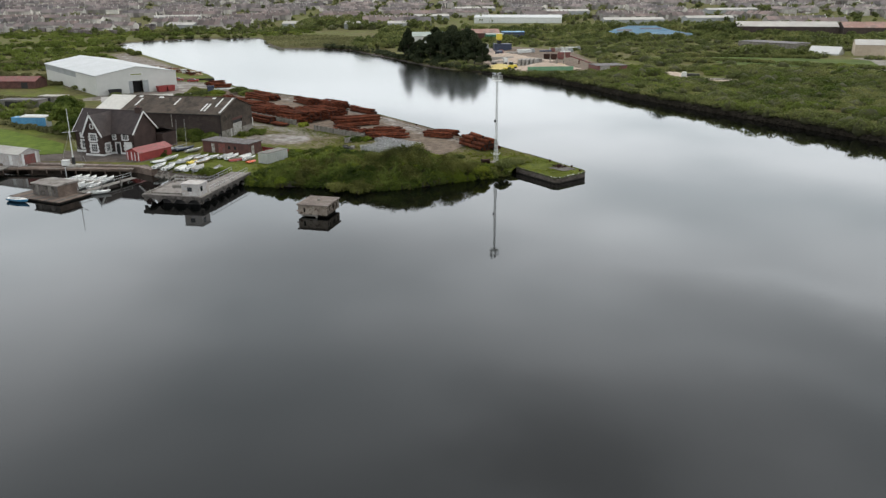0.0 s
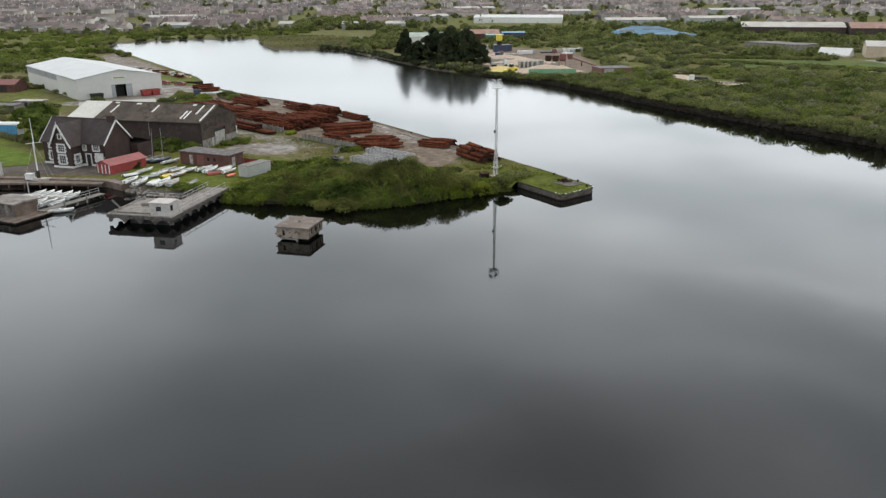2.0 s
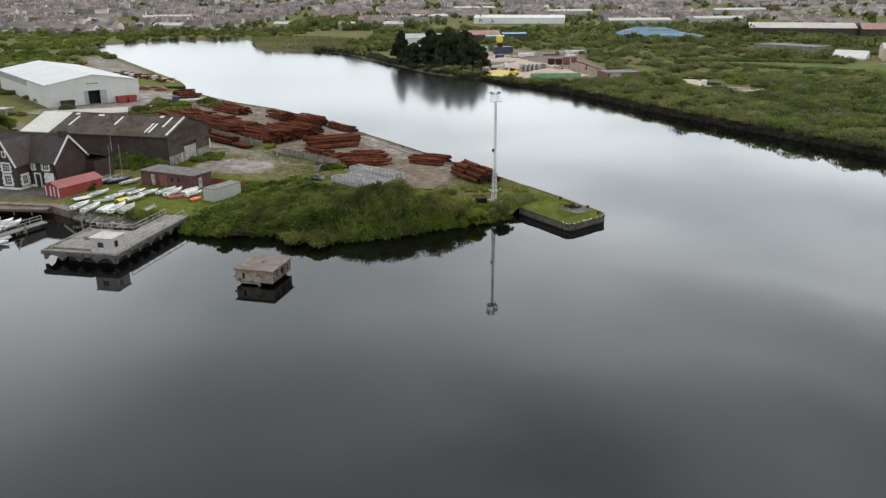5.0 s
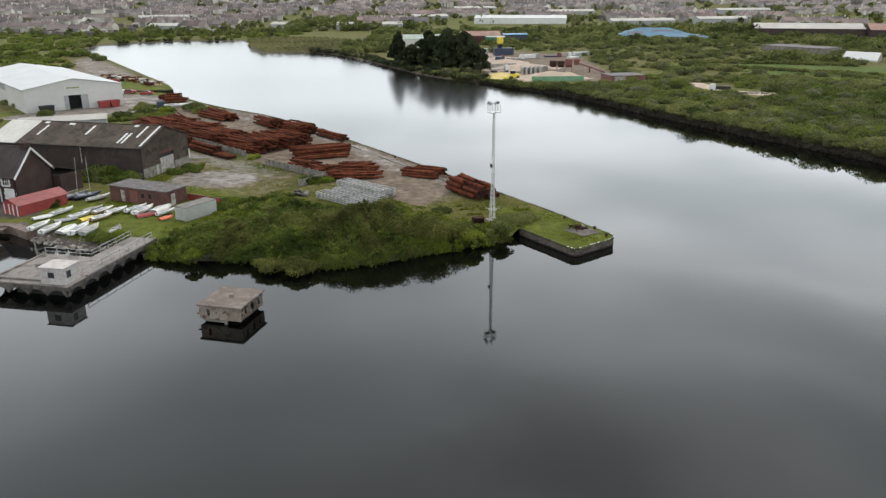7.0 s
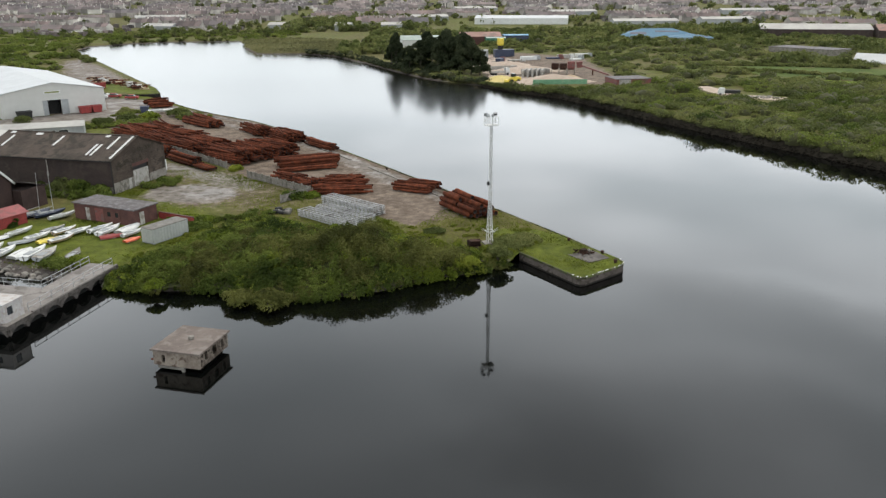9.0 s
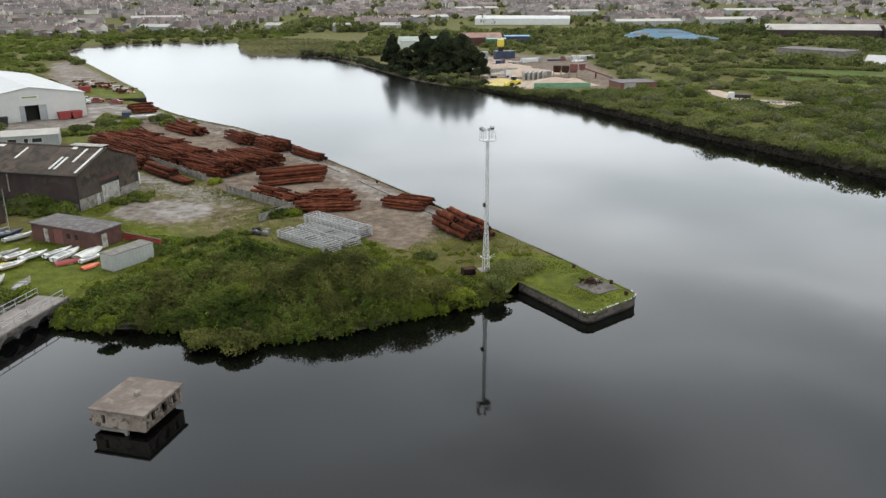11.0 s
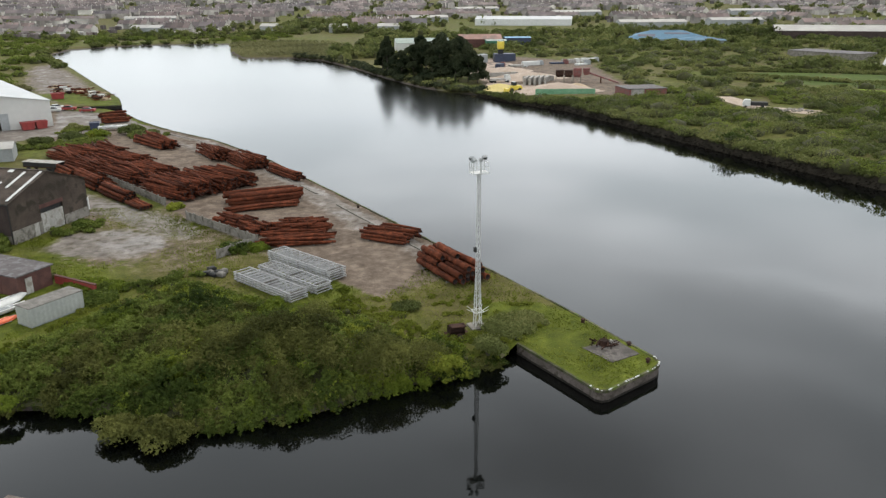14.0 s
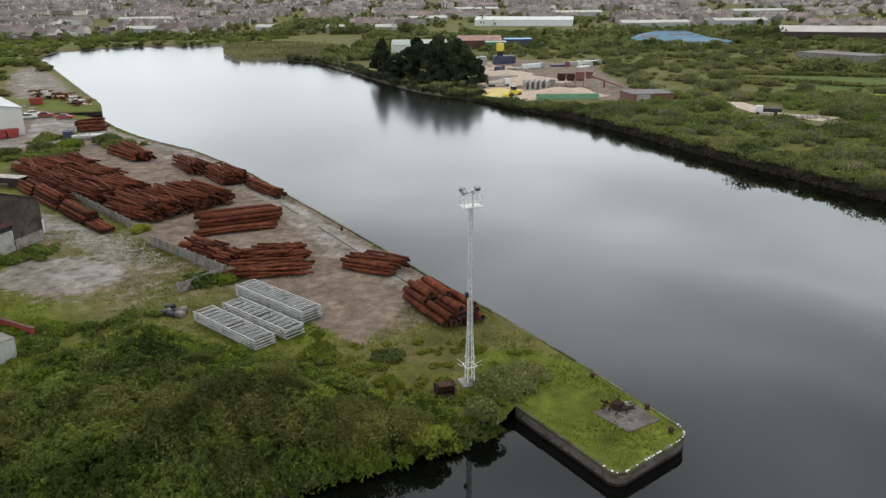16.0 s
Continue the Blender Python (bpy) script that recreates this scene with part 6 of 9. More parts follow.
def mooring_bollard(x, y):
    b = thing("bollard", pose(x, y, LAND), "dark iron mooring bollard on the quay edge", "bollard", "bollards along the quay")
    part("shaft", Mesh().tube((0, 0, 0), (0, 0, 0.28), 0.2, 10, 0.17), M_IRON, b)
    part("head", Mesh().tube((0, 0, 0.28), (0, 0, 0.40), 0.27, 10, 0.22), M_IRON, b)
    return b


for x, y in ((17.6, 53.4), (16.6, 57.0), (13.0, 62.6), (2.6, 78.6), (-8.4, 96.4), (-15.8, 107.9), (-30.2, 130.6), (-46.6, 154.4)):
    mooring_bollard(x, y)


# ---- timber boardwalk along the quay edge ----
walkway = thing("boardwalk", pose(-119.0, 59.9, 0, 0, 0, -2.6), "weathered brown timber boardwalk on short piles along the quay", "boardwalk")
for k in range(16):
    for j in range(4):
        part("board", Mesh().box(k * 3.0 + 0.02 + random.uniform(0, 0.04), j * 0.62, 0.92 + random.uniform(-0.015, 0.015), k * 3.0 + 2.98, j * 0.62 + 0.58, 1.02), M_TIMBER if (k * 7 + j * 3) % 5 == 0 else M_BOARDS, walkway)
    part("pile", Mesh().tube((k * 3.0 + 0.2, 0.25, -2.0), (k * 3.0 + 0.2, 0.25, 0.92), 0.14, 8), M_BOARDS, walkway)
    part("joist", Mesh().box(k * 3.0 + 0.1, 0.1, 0.75, k * 3.0 + 0.3, 2.4, 0.91), M_BOARDS, walkway)
part("edge_beam", Mesh().box(0, -0.12, 0.7, 48.0, -0.004, 1.04), M_BOARDS, walkway)

# ---- the pipe yard ----
def pipe_mesh(L, r, bend=0.0, n=8, seg=5):
    """A hollow pipe along x, from -L/2 to L/2, sagging or bowed by bend, its wall uneven with rust."""
    m = Mesh()
    ring = [(math.cos(2 * math.pi * k / n), math.sin(2 * math.pi * k / n)) for k in range(n)]
    for j in range(seg + 1):
        u = j / seg
        rr = r * random.uniform(0.93, 1.05)
        z = bend * (4 * (u - 0.5) ** 2 - 0.5)
        m.v += [(-L / 2 + u * L, c * rr + bend * 0.4 * math.sin(3 * u), s * rr + z) for c, s in ring]
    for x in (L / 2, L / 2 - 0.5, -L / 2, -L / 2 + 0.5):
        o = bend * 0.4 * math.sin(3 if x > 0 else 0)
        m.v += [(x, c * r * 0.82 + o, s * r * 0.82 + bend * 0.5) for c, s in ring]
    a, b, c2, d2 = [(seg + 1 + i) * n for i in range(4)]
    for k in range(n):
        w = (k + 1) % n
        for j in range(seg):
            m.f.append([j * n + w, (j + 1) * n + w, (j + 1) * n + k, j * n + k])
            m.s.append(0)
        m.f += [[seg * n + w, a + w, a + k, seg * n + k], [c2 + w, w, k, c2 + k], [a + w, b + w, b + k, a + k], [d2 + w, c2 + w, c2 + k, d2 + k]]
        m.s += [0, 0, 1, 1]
    # discs close the short bores, their dark colour painting the depth's shade
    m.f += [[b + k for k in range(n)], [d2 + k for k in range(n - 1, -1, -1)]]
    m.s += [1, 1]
    return m.data("pipe", [M_RUST, M_BORESHADE], True)


PIPES = {}


def pipe_stack(x, y, ang, L, across, layers, r, label, jitter=0.3, skew=1.5, loose=0.4, split=1):
    """Pipes laid in layers about (x, y), their axis along ang; split: lengths laid end to end."""
    s = thing("pipe_stack", pose(x, y, LAND, 0, 0, ang), label, "pipe stack", "stacks of rusty pipes")
    if loose > 0.6:
        skew, jitter = skew * 1.5, jitter * 1.2
    if r < 0.27 and L > 6.5:
        across, layers, r = round(across * 1.3), layers + 1, r * 0.77
    key = (round(L / split, 1), round(r, 2))
    if key not in PIPES:
        PIPES[key] = [pipe_mesh(L / split - 0.05, r, b * (0.012 if r > 0.35 else 0.022) * L / split) for b in (0.0, 1.0, -0.8, 0.5, -0.4)]
    for side in (-0.3, 0.3):
        part("bearer", Mesh().box(side * L - 0.12, -across / 2 * 2 * r, 0, side * L + 0.12, across / 2 * 2 * r, 0.14), M_TIMBER, s)
    for k in range(layers):
        n = across - k
        for i in range(n):
            lie = loose if k >= layers - 2 else loose * 0.3
            for c in range(split):
                yy = (i - (n - 1) / 2) * 2 * r + random.uniform(-0.05, 0.05)
                zz = 0.14 + r + k * r * 1.74 + random.uniform(0, 0.9) * lie * r
                if k == layers - 1 and random.random() < 0.10 + 0.30 * loose:
                    continue
                m = pose((c - (split - 1) / 2) * L / split + random.uniform(-jitter, jitter) * (1 + loose) / split, yy, zz, random.choice((0, 90, 180, 270)), random.uniform(-1.5, 1.5) * lie, random.uniform(-skew, skew) * (0.3 + lie))
                part("pipe", random.choice(PIPES[key]), None, s, m=m)
    for i in range(int(across * 0.5 * loose)):
        yy = random.uniform(-across, across) * r * 0.8
        part("pipe", random.choice(PIPES[key]), None, s, m=pose(random.uniform(-1.2, 1.2), yy, 0.14 + r + (layers - 0.1) * r * 1.74, 0, random.uniform(-3, 3), random.uniform(-16, 16)))
    return s


RUSTY = "rust-brown steel pipes stacked in layers on the yard"
pipe_stack(-0.9, 77.9, 121.5, 9.6, 6, 3, 0.41, "large-bore rust-brown steel pipes stacked three high near the mast", 0.7, 2.2, 0.4, 2)
pipe_stack(-9.5, 91.9, -25, 6.9, 10, 2, 0.25, RUSTY, 0.5, 2.5, 0.7)
pipe_stack(-32.2, 112.8, 24, 12.0, 8, 3, 0.30, RUSTY, 0.5, 1.2, 0.2)
pipe_stack(-31.2, 107.7, 24, 11.0, 5, 1, 0.26, "thinner grey-brown pipes laid in one layer beside a stack", 0.5, 1.5, 0.3)
pipe_stack(-31.8, 97.4, -40, 11.0, 7, 2, 0.26, RUSTY, 0.8, 4.0, 1.0, 4)
pipe_stack(-22.6, 90.0, 14, 8.0, 10, 2, 0.23, RUSTY, 0.8, 5.0, 1.0)
pipe_stack(-22.8, 95.2, 20, 7.6, 10, 3, 0.23, RUSTY, 0.7, 5.0, 1.0, 2)
pipe_stack(-45.6, 121.8, 141, 11.5, 34, 5, 0.25, "long heap of rust-brown pipes stacked five high", 0.7, 2.0, 1.0)
pipe_stack(-60.0, 130.0, 141, 11.5, 24, 4, 0.25, "long heap of rust-brown pipes stacked four high", 0.7, 2.0, 1.0)
pipe_stack(-68.9, 139.0, 139, 11.5, 26, 4, 0.25, RUSTY, 0.7, 2.5, 1.0)
pipe_stack(-77.5, 148.6, 137, 11.5, 26, 4, 0.25, RUSTY, 0.7, 2.5, 1.0)
pipe_stack(-67.8, 161.4, 136, 14.0, 8, 3, 0.28, RUSTY, 0.6, 1.5, 0.8)
pipe_stack(-50.8, 149.4, 126, 11.0, 9, 3, 0.26, "dark weathered pipes stacked along the quay", 0.8, 3.0, 1.0)
pipe_stack(-41.6, 140.6, 127, 10.0, 11, 4, 0.26, RUSTY, 0.6, 2.0, 0.7)
pipe_stack(-32.2, 130.8, 130, 11.0, 5, 3, 0.26, RUSTY, 0.3, 0.8, 0.3)
pipe_stack(-66.0, 123.4, 134, 11.0, 5, 4, 0.30, "pipes stacked against the concrete yard fence", 0.3, 0.8, 0.3)
pipe_stack(-57.8, 115.2, 134, 11.0, 5, 4, 0.30, "pipes stacked against the concrete yard fence", 0.3, 0.8, 0.3)
pipe_stack(-51.8, 108.8, 134, 6.0, 4, 1, 0.30, "short rusty pipes beside the yard fence", 0.3, 0.8, 0.3)
pipe_stack(-73.5, 131.2, 134, 8.0, 5, 3, 0.30, RUSTY, 0.3, 0.8, 0.3)
pipe_stack(-95.5, 203.4, 30, 6.2, 9, 2, 0.26, "rusty pipes stacked beside the dock inlet", 0.4, 2.0, 0.6)
pipe_stack(-90.6, 194.2, 32, 6.4, 8, 2, 0.26, "grey-brown pipes stacked behind the bushes", 0.4, 2.0, 0.6)


def yard_fence(a, b, h, n):
    """Concrete posts with stacked panels between them."""
    f = tagged(new("yard_fence"), "weathered concrete panel fence round the pipe yard", "fence", kind="structure")
    a, b = Vector(a), Vector(b)
    ang = math.degrees(math.atan2(b.y - a.y, b.x - a.x))
    step = (b - a).length / n
    f.matrix_basis = pose(a.x, a.y, LAND, 0, 0, ang)
    for k in range(n + 1):
        part("post", Mesh().box(k * step - 0.09, -0.1, -0.4, k * step + 0.09, 0.1, h + 0.12), M_CONC, f)
    for k in range(n):
        lean = random.uniform(-0.03, 0.03)
        for j in range(3):
            part("panel", Mesh().box(k * step + 0.095, -0.05 + lean, -0.05 + j * h / 3, (k + 1) * step - 0.095, 0.04 + lean, (j + 1) * h / 3 - 0.07), M_CONC, f)
    return f


yard_fence((-69.7, 132.2), (-47.6, 109.4), 1.35, 13)
yard_fence((-41.6, 101.6), (-27.7, 89.2), 1.35, 8)
yard_fence((-27.7, 89.0), (-31.6, 83.2), 1.3, 3)


def frame_stack(x, y, ang, L, W, n, skew):
    s = thing("frame_stack", pose(x, y, LAND, 0, 0, ang), "stack of pale galvanised ladder-like steel frames on the grass", "steel frames", "stacks of galvanised frames")
    rail = Mesh().box(0, 0, 0, L, 0.12, 0.15).data("rail", M_GALV)
    rung = Mesh().box(0, 0, 0, 0.10, W - 0.244, 0.09).data("rung", M_GALV)
    for k in range(n):
        z = 0.16 + k * 0.29
        ox = random.uniform(-skew, skew)
        fr = part("frame", rail, None, s, m=pose(ox, 0, z))
        part("rail", rail, None, fr, m=pose(0, W - 0.12, 0))
        step = 0.92
        for i in range(int(L / step) + 1):
            part("rung", rung, None, fr, m=pose(min(0.02 + i * step, L - 0.15), 0.122, 0.03, 0, 0, 0))
        if k < n - 1:
            for xx in (0.6, L / 2, L - 0.8):
                part("spacer", Mesh().box(xx + ox, 0.0, z + 0.15, xx + ox + 0.12, W, z + 0.29), M_TIMBER, s)
    for xx in (0.8, L - 1.0):
        part("bearer", Mesh().box(xx, -0.1, 0, xx + 0.16, W + 0.1, 0.155), M_TIMBER, s)
    return s


frame_stack(-27.3, 75.1, -41.5, 11.2, 2.4, 4, 0.1)
frame_stack(-24.9, 77.6, -41.0, 11.2, 2.3, 4, 0.15)
frame_stack(-24.7, 82.2, -41.0, 12.2, 2.6, 5, 0.1)
tarp = thing("debris_heap", pose(-30.6, 77.6, LAND, 0, 0, -20), "heap of dark bags and timber offcuts", "debris")
for k in range(9):
    part("bag", Mesh().box(-0.5, -0.35, 0, 0.5, 0.35, random.uniform(0.35, 0.7), bev=0.12), M_BLACK if k % 3 else M_TIMBER, tarp, m=pose(random.uniform(-1.8, 1.8), random.uniform(-0.9, 0.9), 0, 0, 0, random.uniform(0, 180)))

# ---- vehicles and boxes by the warehouse ----
def car(m, paint, label):
    c = thing("car", m, label, "car", "parked cars")
    part("body", Mesh().loft([(-2.1, -0.82, 2.1, 0.82, 0.28), (-2.15, -0.86, 2.15, 0.86, 0.5), (-2.1, -0.84, 2.1, 0.84, 0.85), (-1.9, -0.78, 2.0, 0.78, 0.95)]), paint, c)
    part("cabin", Mesh().loft([(-1.5, -0.72, 1.15, 0.72, 0.954), (-1.1, -0.60, 0.55, 0.60, 1.42)]), M_GLASS, c)
    part("roof", Mesh().loft([(-1.12, -0.61, 0.57, 0.61, 1.424), (-1.0, -0.55, 0.45, 0.55, 1.47)]), paint, c)
    for x in (-1.3, 1.3):
        for y in (-0.84, 0.66):
            w = part("wheel", Mesh().tube((x, y, 0.32), (x, y + 0.18, 0.32), 0.32, 12), M_BLACK, c)
            part("rim", Mesh().tube((x, y - 0.01 if y < 0 else y + 0.17, 0.32), (x, y + 0.01 if y < 0 else y + 0.19, 0.32), 0.2, 10), M_GALV, w)
    return c


car(pose(-118.6, 225.0 - 6, LAND, 0, 0, 30), M_WHITE, "white car parked behind the warehouse yard")
car(pose(-113.8, 216.5, LAND, 0, 0, 10), M_RED, "red car parked behind the warehouse yard")
car(pose(-106.6, 213.0, LAND, 0, 0, 8), M_RED, "red car parked behind the warehouse yard")
car(pose(-117.0, 222.6 - 9, LAND, 0, 0, 20), M_WHITE, "white car parked behind the warehouse yard")


def flat_trailer(m):
    """A long dark trailer under a white sheet."""
    t = thing("trailer", m, "long dark trailer with a pale sheeted top beside the yard", "trailer")
    part("bed", Mesh().box(0, 0, 0.8, 8.0, 2.3, 1.0, bev=0.04), M_IRON, t)
    part("side_panel", Mesh().box(0.1, 0.02, 1.01, 7.9, 0.10, 1.8), M_BLACK, t)
    part("side_panel", Mesh().box(0.1, 2.20, 1.01, 7.9, 2.28, 1.8), M_BLACK, t)
    part("sheet", Mesh().loft([(0.0, -0.05, 8.0, 2.35, 1.804), (0.0, -0.05, 8.0, 2.35, 1.86), (0.3, 0.7, 7.7, 1.6, 2.05)]), M_CONCW, t, "pale sheeted top")
    for x in (1.2, 5.8, 6.9):
        for y in (0.0, 2.0):
            part("wheel", Mesh().tube((x, y, 0.45), (x, y + 0.28, 0.45), 0.45, 14), M_BLACK, t)
    part("landing_leg", Mesh().box(2.6, 0.5, 0.0, 2.8, 0.7, 0.8), M_IRON, t)
    return t


flat_trailer(pose(-84.8, 135.6, LAND, 0, 0, -14))


def skip_box(m, L, paint, label, name="skip"):
    s = thing(name, m, label, "skip")
    part("body", Mesh().loft([(0.3, 0.1, L - 0.3, 2.2, 0.1), (0, 0, L, 2.3, 1.9)]), paint, s)
    part("rim", Mesh().box(-0.06, -0.06, 1.9, L + 0.06, 0.06, 2.02).box(-0.06, 2.24, 1.9, L + 0.06, 2.36, 2.02).box(-0.06, 0.06, 1.9, 0.06, 2.24, 2.02).box(L - 0.06, 0.06, 1.9, L + 0.06, 2.24, 2.02), paint, s)
    return s


FRONTAGE = pose(-126, 171.2, LAND, 0, 0, 39.5)
skip_box(FRONTAGE @ pose(19.4, -3.4, 0), 3.2, M_RED, "red steel skip beside the warehouse wall")
skip_box(FRONTAGE @ pose(22.8, -3.2, 0), 2.8, M_RED, "red steel skip beside the warehouse wall")
skip_box(FRONTAGE @ pose(3.2, -3.2, 0), 3.8, M_BLACK, "dark steel skip beside the warehouse wall")
skip_box(pose(-91.6, 180.6, LAND, 0, 0, 20), 2.4, M_NAVY, "dark blue steel skip in the bushes")
wb = dinghy(pose(-86.2, 184.9 - 3, LAND + 0.3, 0, 0, 18), 7.0, M_WHITE, M_WHITE, "white motor boat laid up on the yard edge")
skip_box(pose(-130.5, 240.0, LAND, 0, 0, 30), 4.0, M_RED, "red box beside the dock")
for k in range(17):
    sx = -112 - 34 * (k + random.uniform(0, 1)) / 17
    sy = 247 + (-sx - 112) * 0.85 + random.uniform(-9, 1)
    sc = thing("scrap_pile", pose(sx, sy, LAND, 0, 0, random.uniform(0, 180)), "low pile of rusty girders and boxes on the old dock", "scrap", "scrap on the old dock")
    part("box", Mesh().loft([(-1.0, -0.6, 1.0, 0.6, 0), (-1.1, -0.7, 1.1, 0.7, random.uniform(0.5, 1.2))]), random.choice((M_RUST, M_DULLRED, M_SAND, M_CREAM, M_IRON)), sc, m=pose(random.uniform(-1, 1), 0, 0, 0, 0, random.uniform(0, 90)))
    for i in range(7):
        a_ = random.uniform(0, 6.28)
        p_ = Vector((random.uniform(-2.2, 2.2), random.uniform(-1.5, 1.5), random.uniform(0.15, 0.7)))
        part("girder", Mesh().beam(p_, p_ + Vector((math.cos(a_) * 3.4, math.sin(a_) * 1.6, random.uniform(-0.1, 0.25))), 0.34, 0.26), random.choice((M_RUST, M_RUST, M_IRON, M_SAND)), sc)

# ---- plants ----
THICKET = [(-46.6, 49.0), (-45.6, 46.9)] + [(x, y - 0.9) for x, y in BANK_BUSH] + [(4.4, 55.4), (4.0, 57.6), (0.5, 57.6), (-4.5, 59.5), (-8, 62.5), (-13, 66.5), (-19, 66.5), (-24, 71.0), (-31, 74.5), (-37, 71.0), (-39.5, 67.0), (-41.5, 60.0), (-45.5, 54.0)]


def thicket_domes():
    rng = np.random.default_rng(17)
    q = np.stack([rng.uniform(-46, 5, 300), rng.uniform(40, 75, 300)], 1)
    q = q[inside(THICKET, q[:, 0], q[:, 1])]
    return np.concatenate([q, rng.uniform(0.9, 2.7, (len(q), 1)), rng.uniform(0.6, 1.15, (len(q), 1)), rng.uniform(0, 1, (len(q), 1))], 1)


DOMES = thicket_domes()


def thicket_top(X, Y):
    """Height of the thicket's top over the ground: bushes grown together, with an uneven top."""
    d = np.where(inside(THICKET, X, Y), 1, -1) * far_from(THICKET, X, Y)
    hump = 2.1 + 3.3 * np.exp(-(((X + 16) / 8.5) ** 2 + ((Y - 53) / 5.5) ** 2)) + 1.9 * np.exp(-(((X + 28) / 14) ** 2 + ((Y - 55) / 9) ** 2))
    hump = hump * np.clip((9.0 - X) / 12.0, 0.55, 1)
    rise_ = np.clip((d + 0.8) / 3.0, 0, 1)
    swell = np.zeros(len(X))
    for x, y, r, h, k in DOMES[::2]:
        t = np.clip(1 - ((X - x) ** 2 + (Y - y) ** 2) / (1.7 * r * r), 0, 1)
        swell = np.maximum(swell * 0.999, 0) + t * t * h * 0.45
    rough = 0.20 * wobble(X, Y, 0.26, 2.0) + 0.18 * wobble(X, Y, 0.7, 6.0)
    return np.clip(hump * np.sqrt(rise_) * (0.66 + 0.26 * np.clip(swell, 0, 1.3) + rough), 0.05, None)


def build_thicket():
    rng = np.random.default_rng(11)
    # a dark sheet under the leaves: twigs, with the inner shade in its colour
    gx, gy = np.meshgrid(np.arange(-47, 6, 0.8), np.arange(38, 76, 0.8))
    X, Y = gx.ravel(), gy.ravel()
    ok = inside(THICKET, X, Y)
    idx = -np.ones(len(X), int)
    idx[ok] = np.arange(ok.sum())
    n = gx.shape[1]
    quads = []
    for r in range(gx.shape[0] - 1):
        for c in range(n - 1):
            q = [r * n + c, r * n + c + 1, (r + 1) * n + c + 1, (r + 1) * n + c]
            if all(ok[i] for i in q):
                quads.append([idx[i] for i in q])
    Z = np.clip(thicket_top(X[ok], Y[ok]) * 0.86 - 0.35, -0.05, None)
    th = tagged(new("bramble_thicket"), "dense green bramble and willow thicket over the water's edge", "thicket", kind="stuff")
    tw = part("twigs", sheet("twigs", np.stack([X[ok], Y[ok], Z], 1), np.array(quads), M_TWIGSHADE, True), None, th)
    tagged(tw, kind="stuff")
    # tufts of arching shoots, each shoot with its own leaves
    C, S, K = 3400, 15, 13
    cx, cy = rng.uniform(-47, 6, C * 3), rng.uniform(38, 76, C * 3)
    k = inside(THICKET, cx, cy)
    cx, cy = cx[k][:C], cy[k][:C]
    lift = rng.uniform(-0.5, 0.72, len(cx)) * np.clip(thicket_top(cx, cy) / 2.5, 0.2, 1)
    wide = rng.uniform(0.55, 1.25, len(cx))
    x, y = np.repeat(cx, S) + rng.normal(0, 0.16, len(cx) * S), np.repeat(cy, S) + rng.normal(0, 0.16, len(cx) * S)
    z = thicket_top(x, y)
    e = 0.5
    Nn = np.stack([-(thicket_top(x + e, y) - z) / e, -(thicket_top(x, y + e) - z) / e, np.ones(len(x))], 1)
    Nn /= np.linalg.norm(Nn, axis=1)[:, None]
    rim = far_from(THICKET, x, y) < 1.2
    z0 = np.where(rim & (rng.uniform(0, 1, len(x)) < 0.75), rng.uniform(0.1, 1, len(x)) * z, z - 0.35 + np.repeat(lift, S))
    D = Nn * 0.55 + rng.normal(0, 0.62, (len(x), 3)) + np.array([0, 0, 0.25])
    D /= np.linalg.norm(D, axis=1)[:, None]
    reach = np.repeat(wide, S) * rng.uniform(0.55, 1.15, len(x))
    reach = np.where(rim, reach * rng.uniform(0.2, 0.9, len(x)), reach)
    s = rng.uniform(0.1, 1, (len(x), K)) ** 0.8
    B = np.stack([x, y, np.maximum(z0, 0.12)], 1)
    P = B[:, None, :] + D[:, None, :] * (reach[:, None] * s)[:, :, None] + rng.normal(0, 0.07, (len(x), K, 3))
    P[:, :, 2] = np.maximum(P[:, :, 2] - 0.40 * reach[:, None] * s * s, 0.04)
    NN = np.repeat((Nn * 0.6 + D * 0.6)[:, None, :], K, 1)
    tone = np.repeat(wobble(cx, cy, 0.10, 4.0) + 0.5 * wobble(cx, cy, 0.35, 8.0) + rng.normal(0, 0.22, len(cx)), S)
    crest = np.exp(-(((x + 20) / 13) ** 2 + ((y - 55) / 6.5) ** 2))
    willow = tone + rng.normal(0, 0.06, len(x)) > 0.42 - 0.36 * crest
    bright = np.clip((x + 20) / 16, 0, 1) * 0.47 + np.clip((y - 62) / 6, 0, 1) * 0.35
    lime = (-tone + rng.normal(0, 0.06, len(x)) > 0.46 - bright) & ~willow
    for name, sel, mm, size in (("bramble_leaves", ~willow & ~lime, L_BRAMBLE, 0.118), ("willow_leaves", willow, L_WILLOW, 0.108), ("bright_leaves", lime, L_LIME, 0.122)):
        V, F = leaves_at(P[sel].reshape(-1, 3), NN[sel].reshape(-1, 3), size, rng, stray=0.9)
        tagged(part(name, sheet(name, V, F, mm), None, th), kind="stuff")

    # taller uneven willows standing out of the brambles
    Ps, Ns = [], []
    for k in range(34):
        tall = k < 18
        wx, wy = (rng.normal(-16, 5.0), rng.normal(51.6, 2.0)) if tall else (rng.uniform(-40, -22), rng.uniform(52, 64))
        if not inside(THICKET, np.array([wx]), np.array([wy]))[0] or far_from(THICKET, np.array([wx]), np.array([wy]))[0] < 2.4:
            continue
        g = float(thicket_top(np.array([wx]), np.array([wy]))[0])
        r = rng.uniform(1.9, 3.2) if tall else rng.uniform(1.0, 2.2)
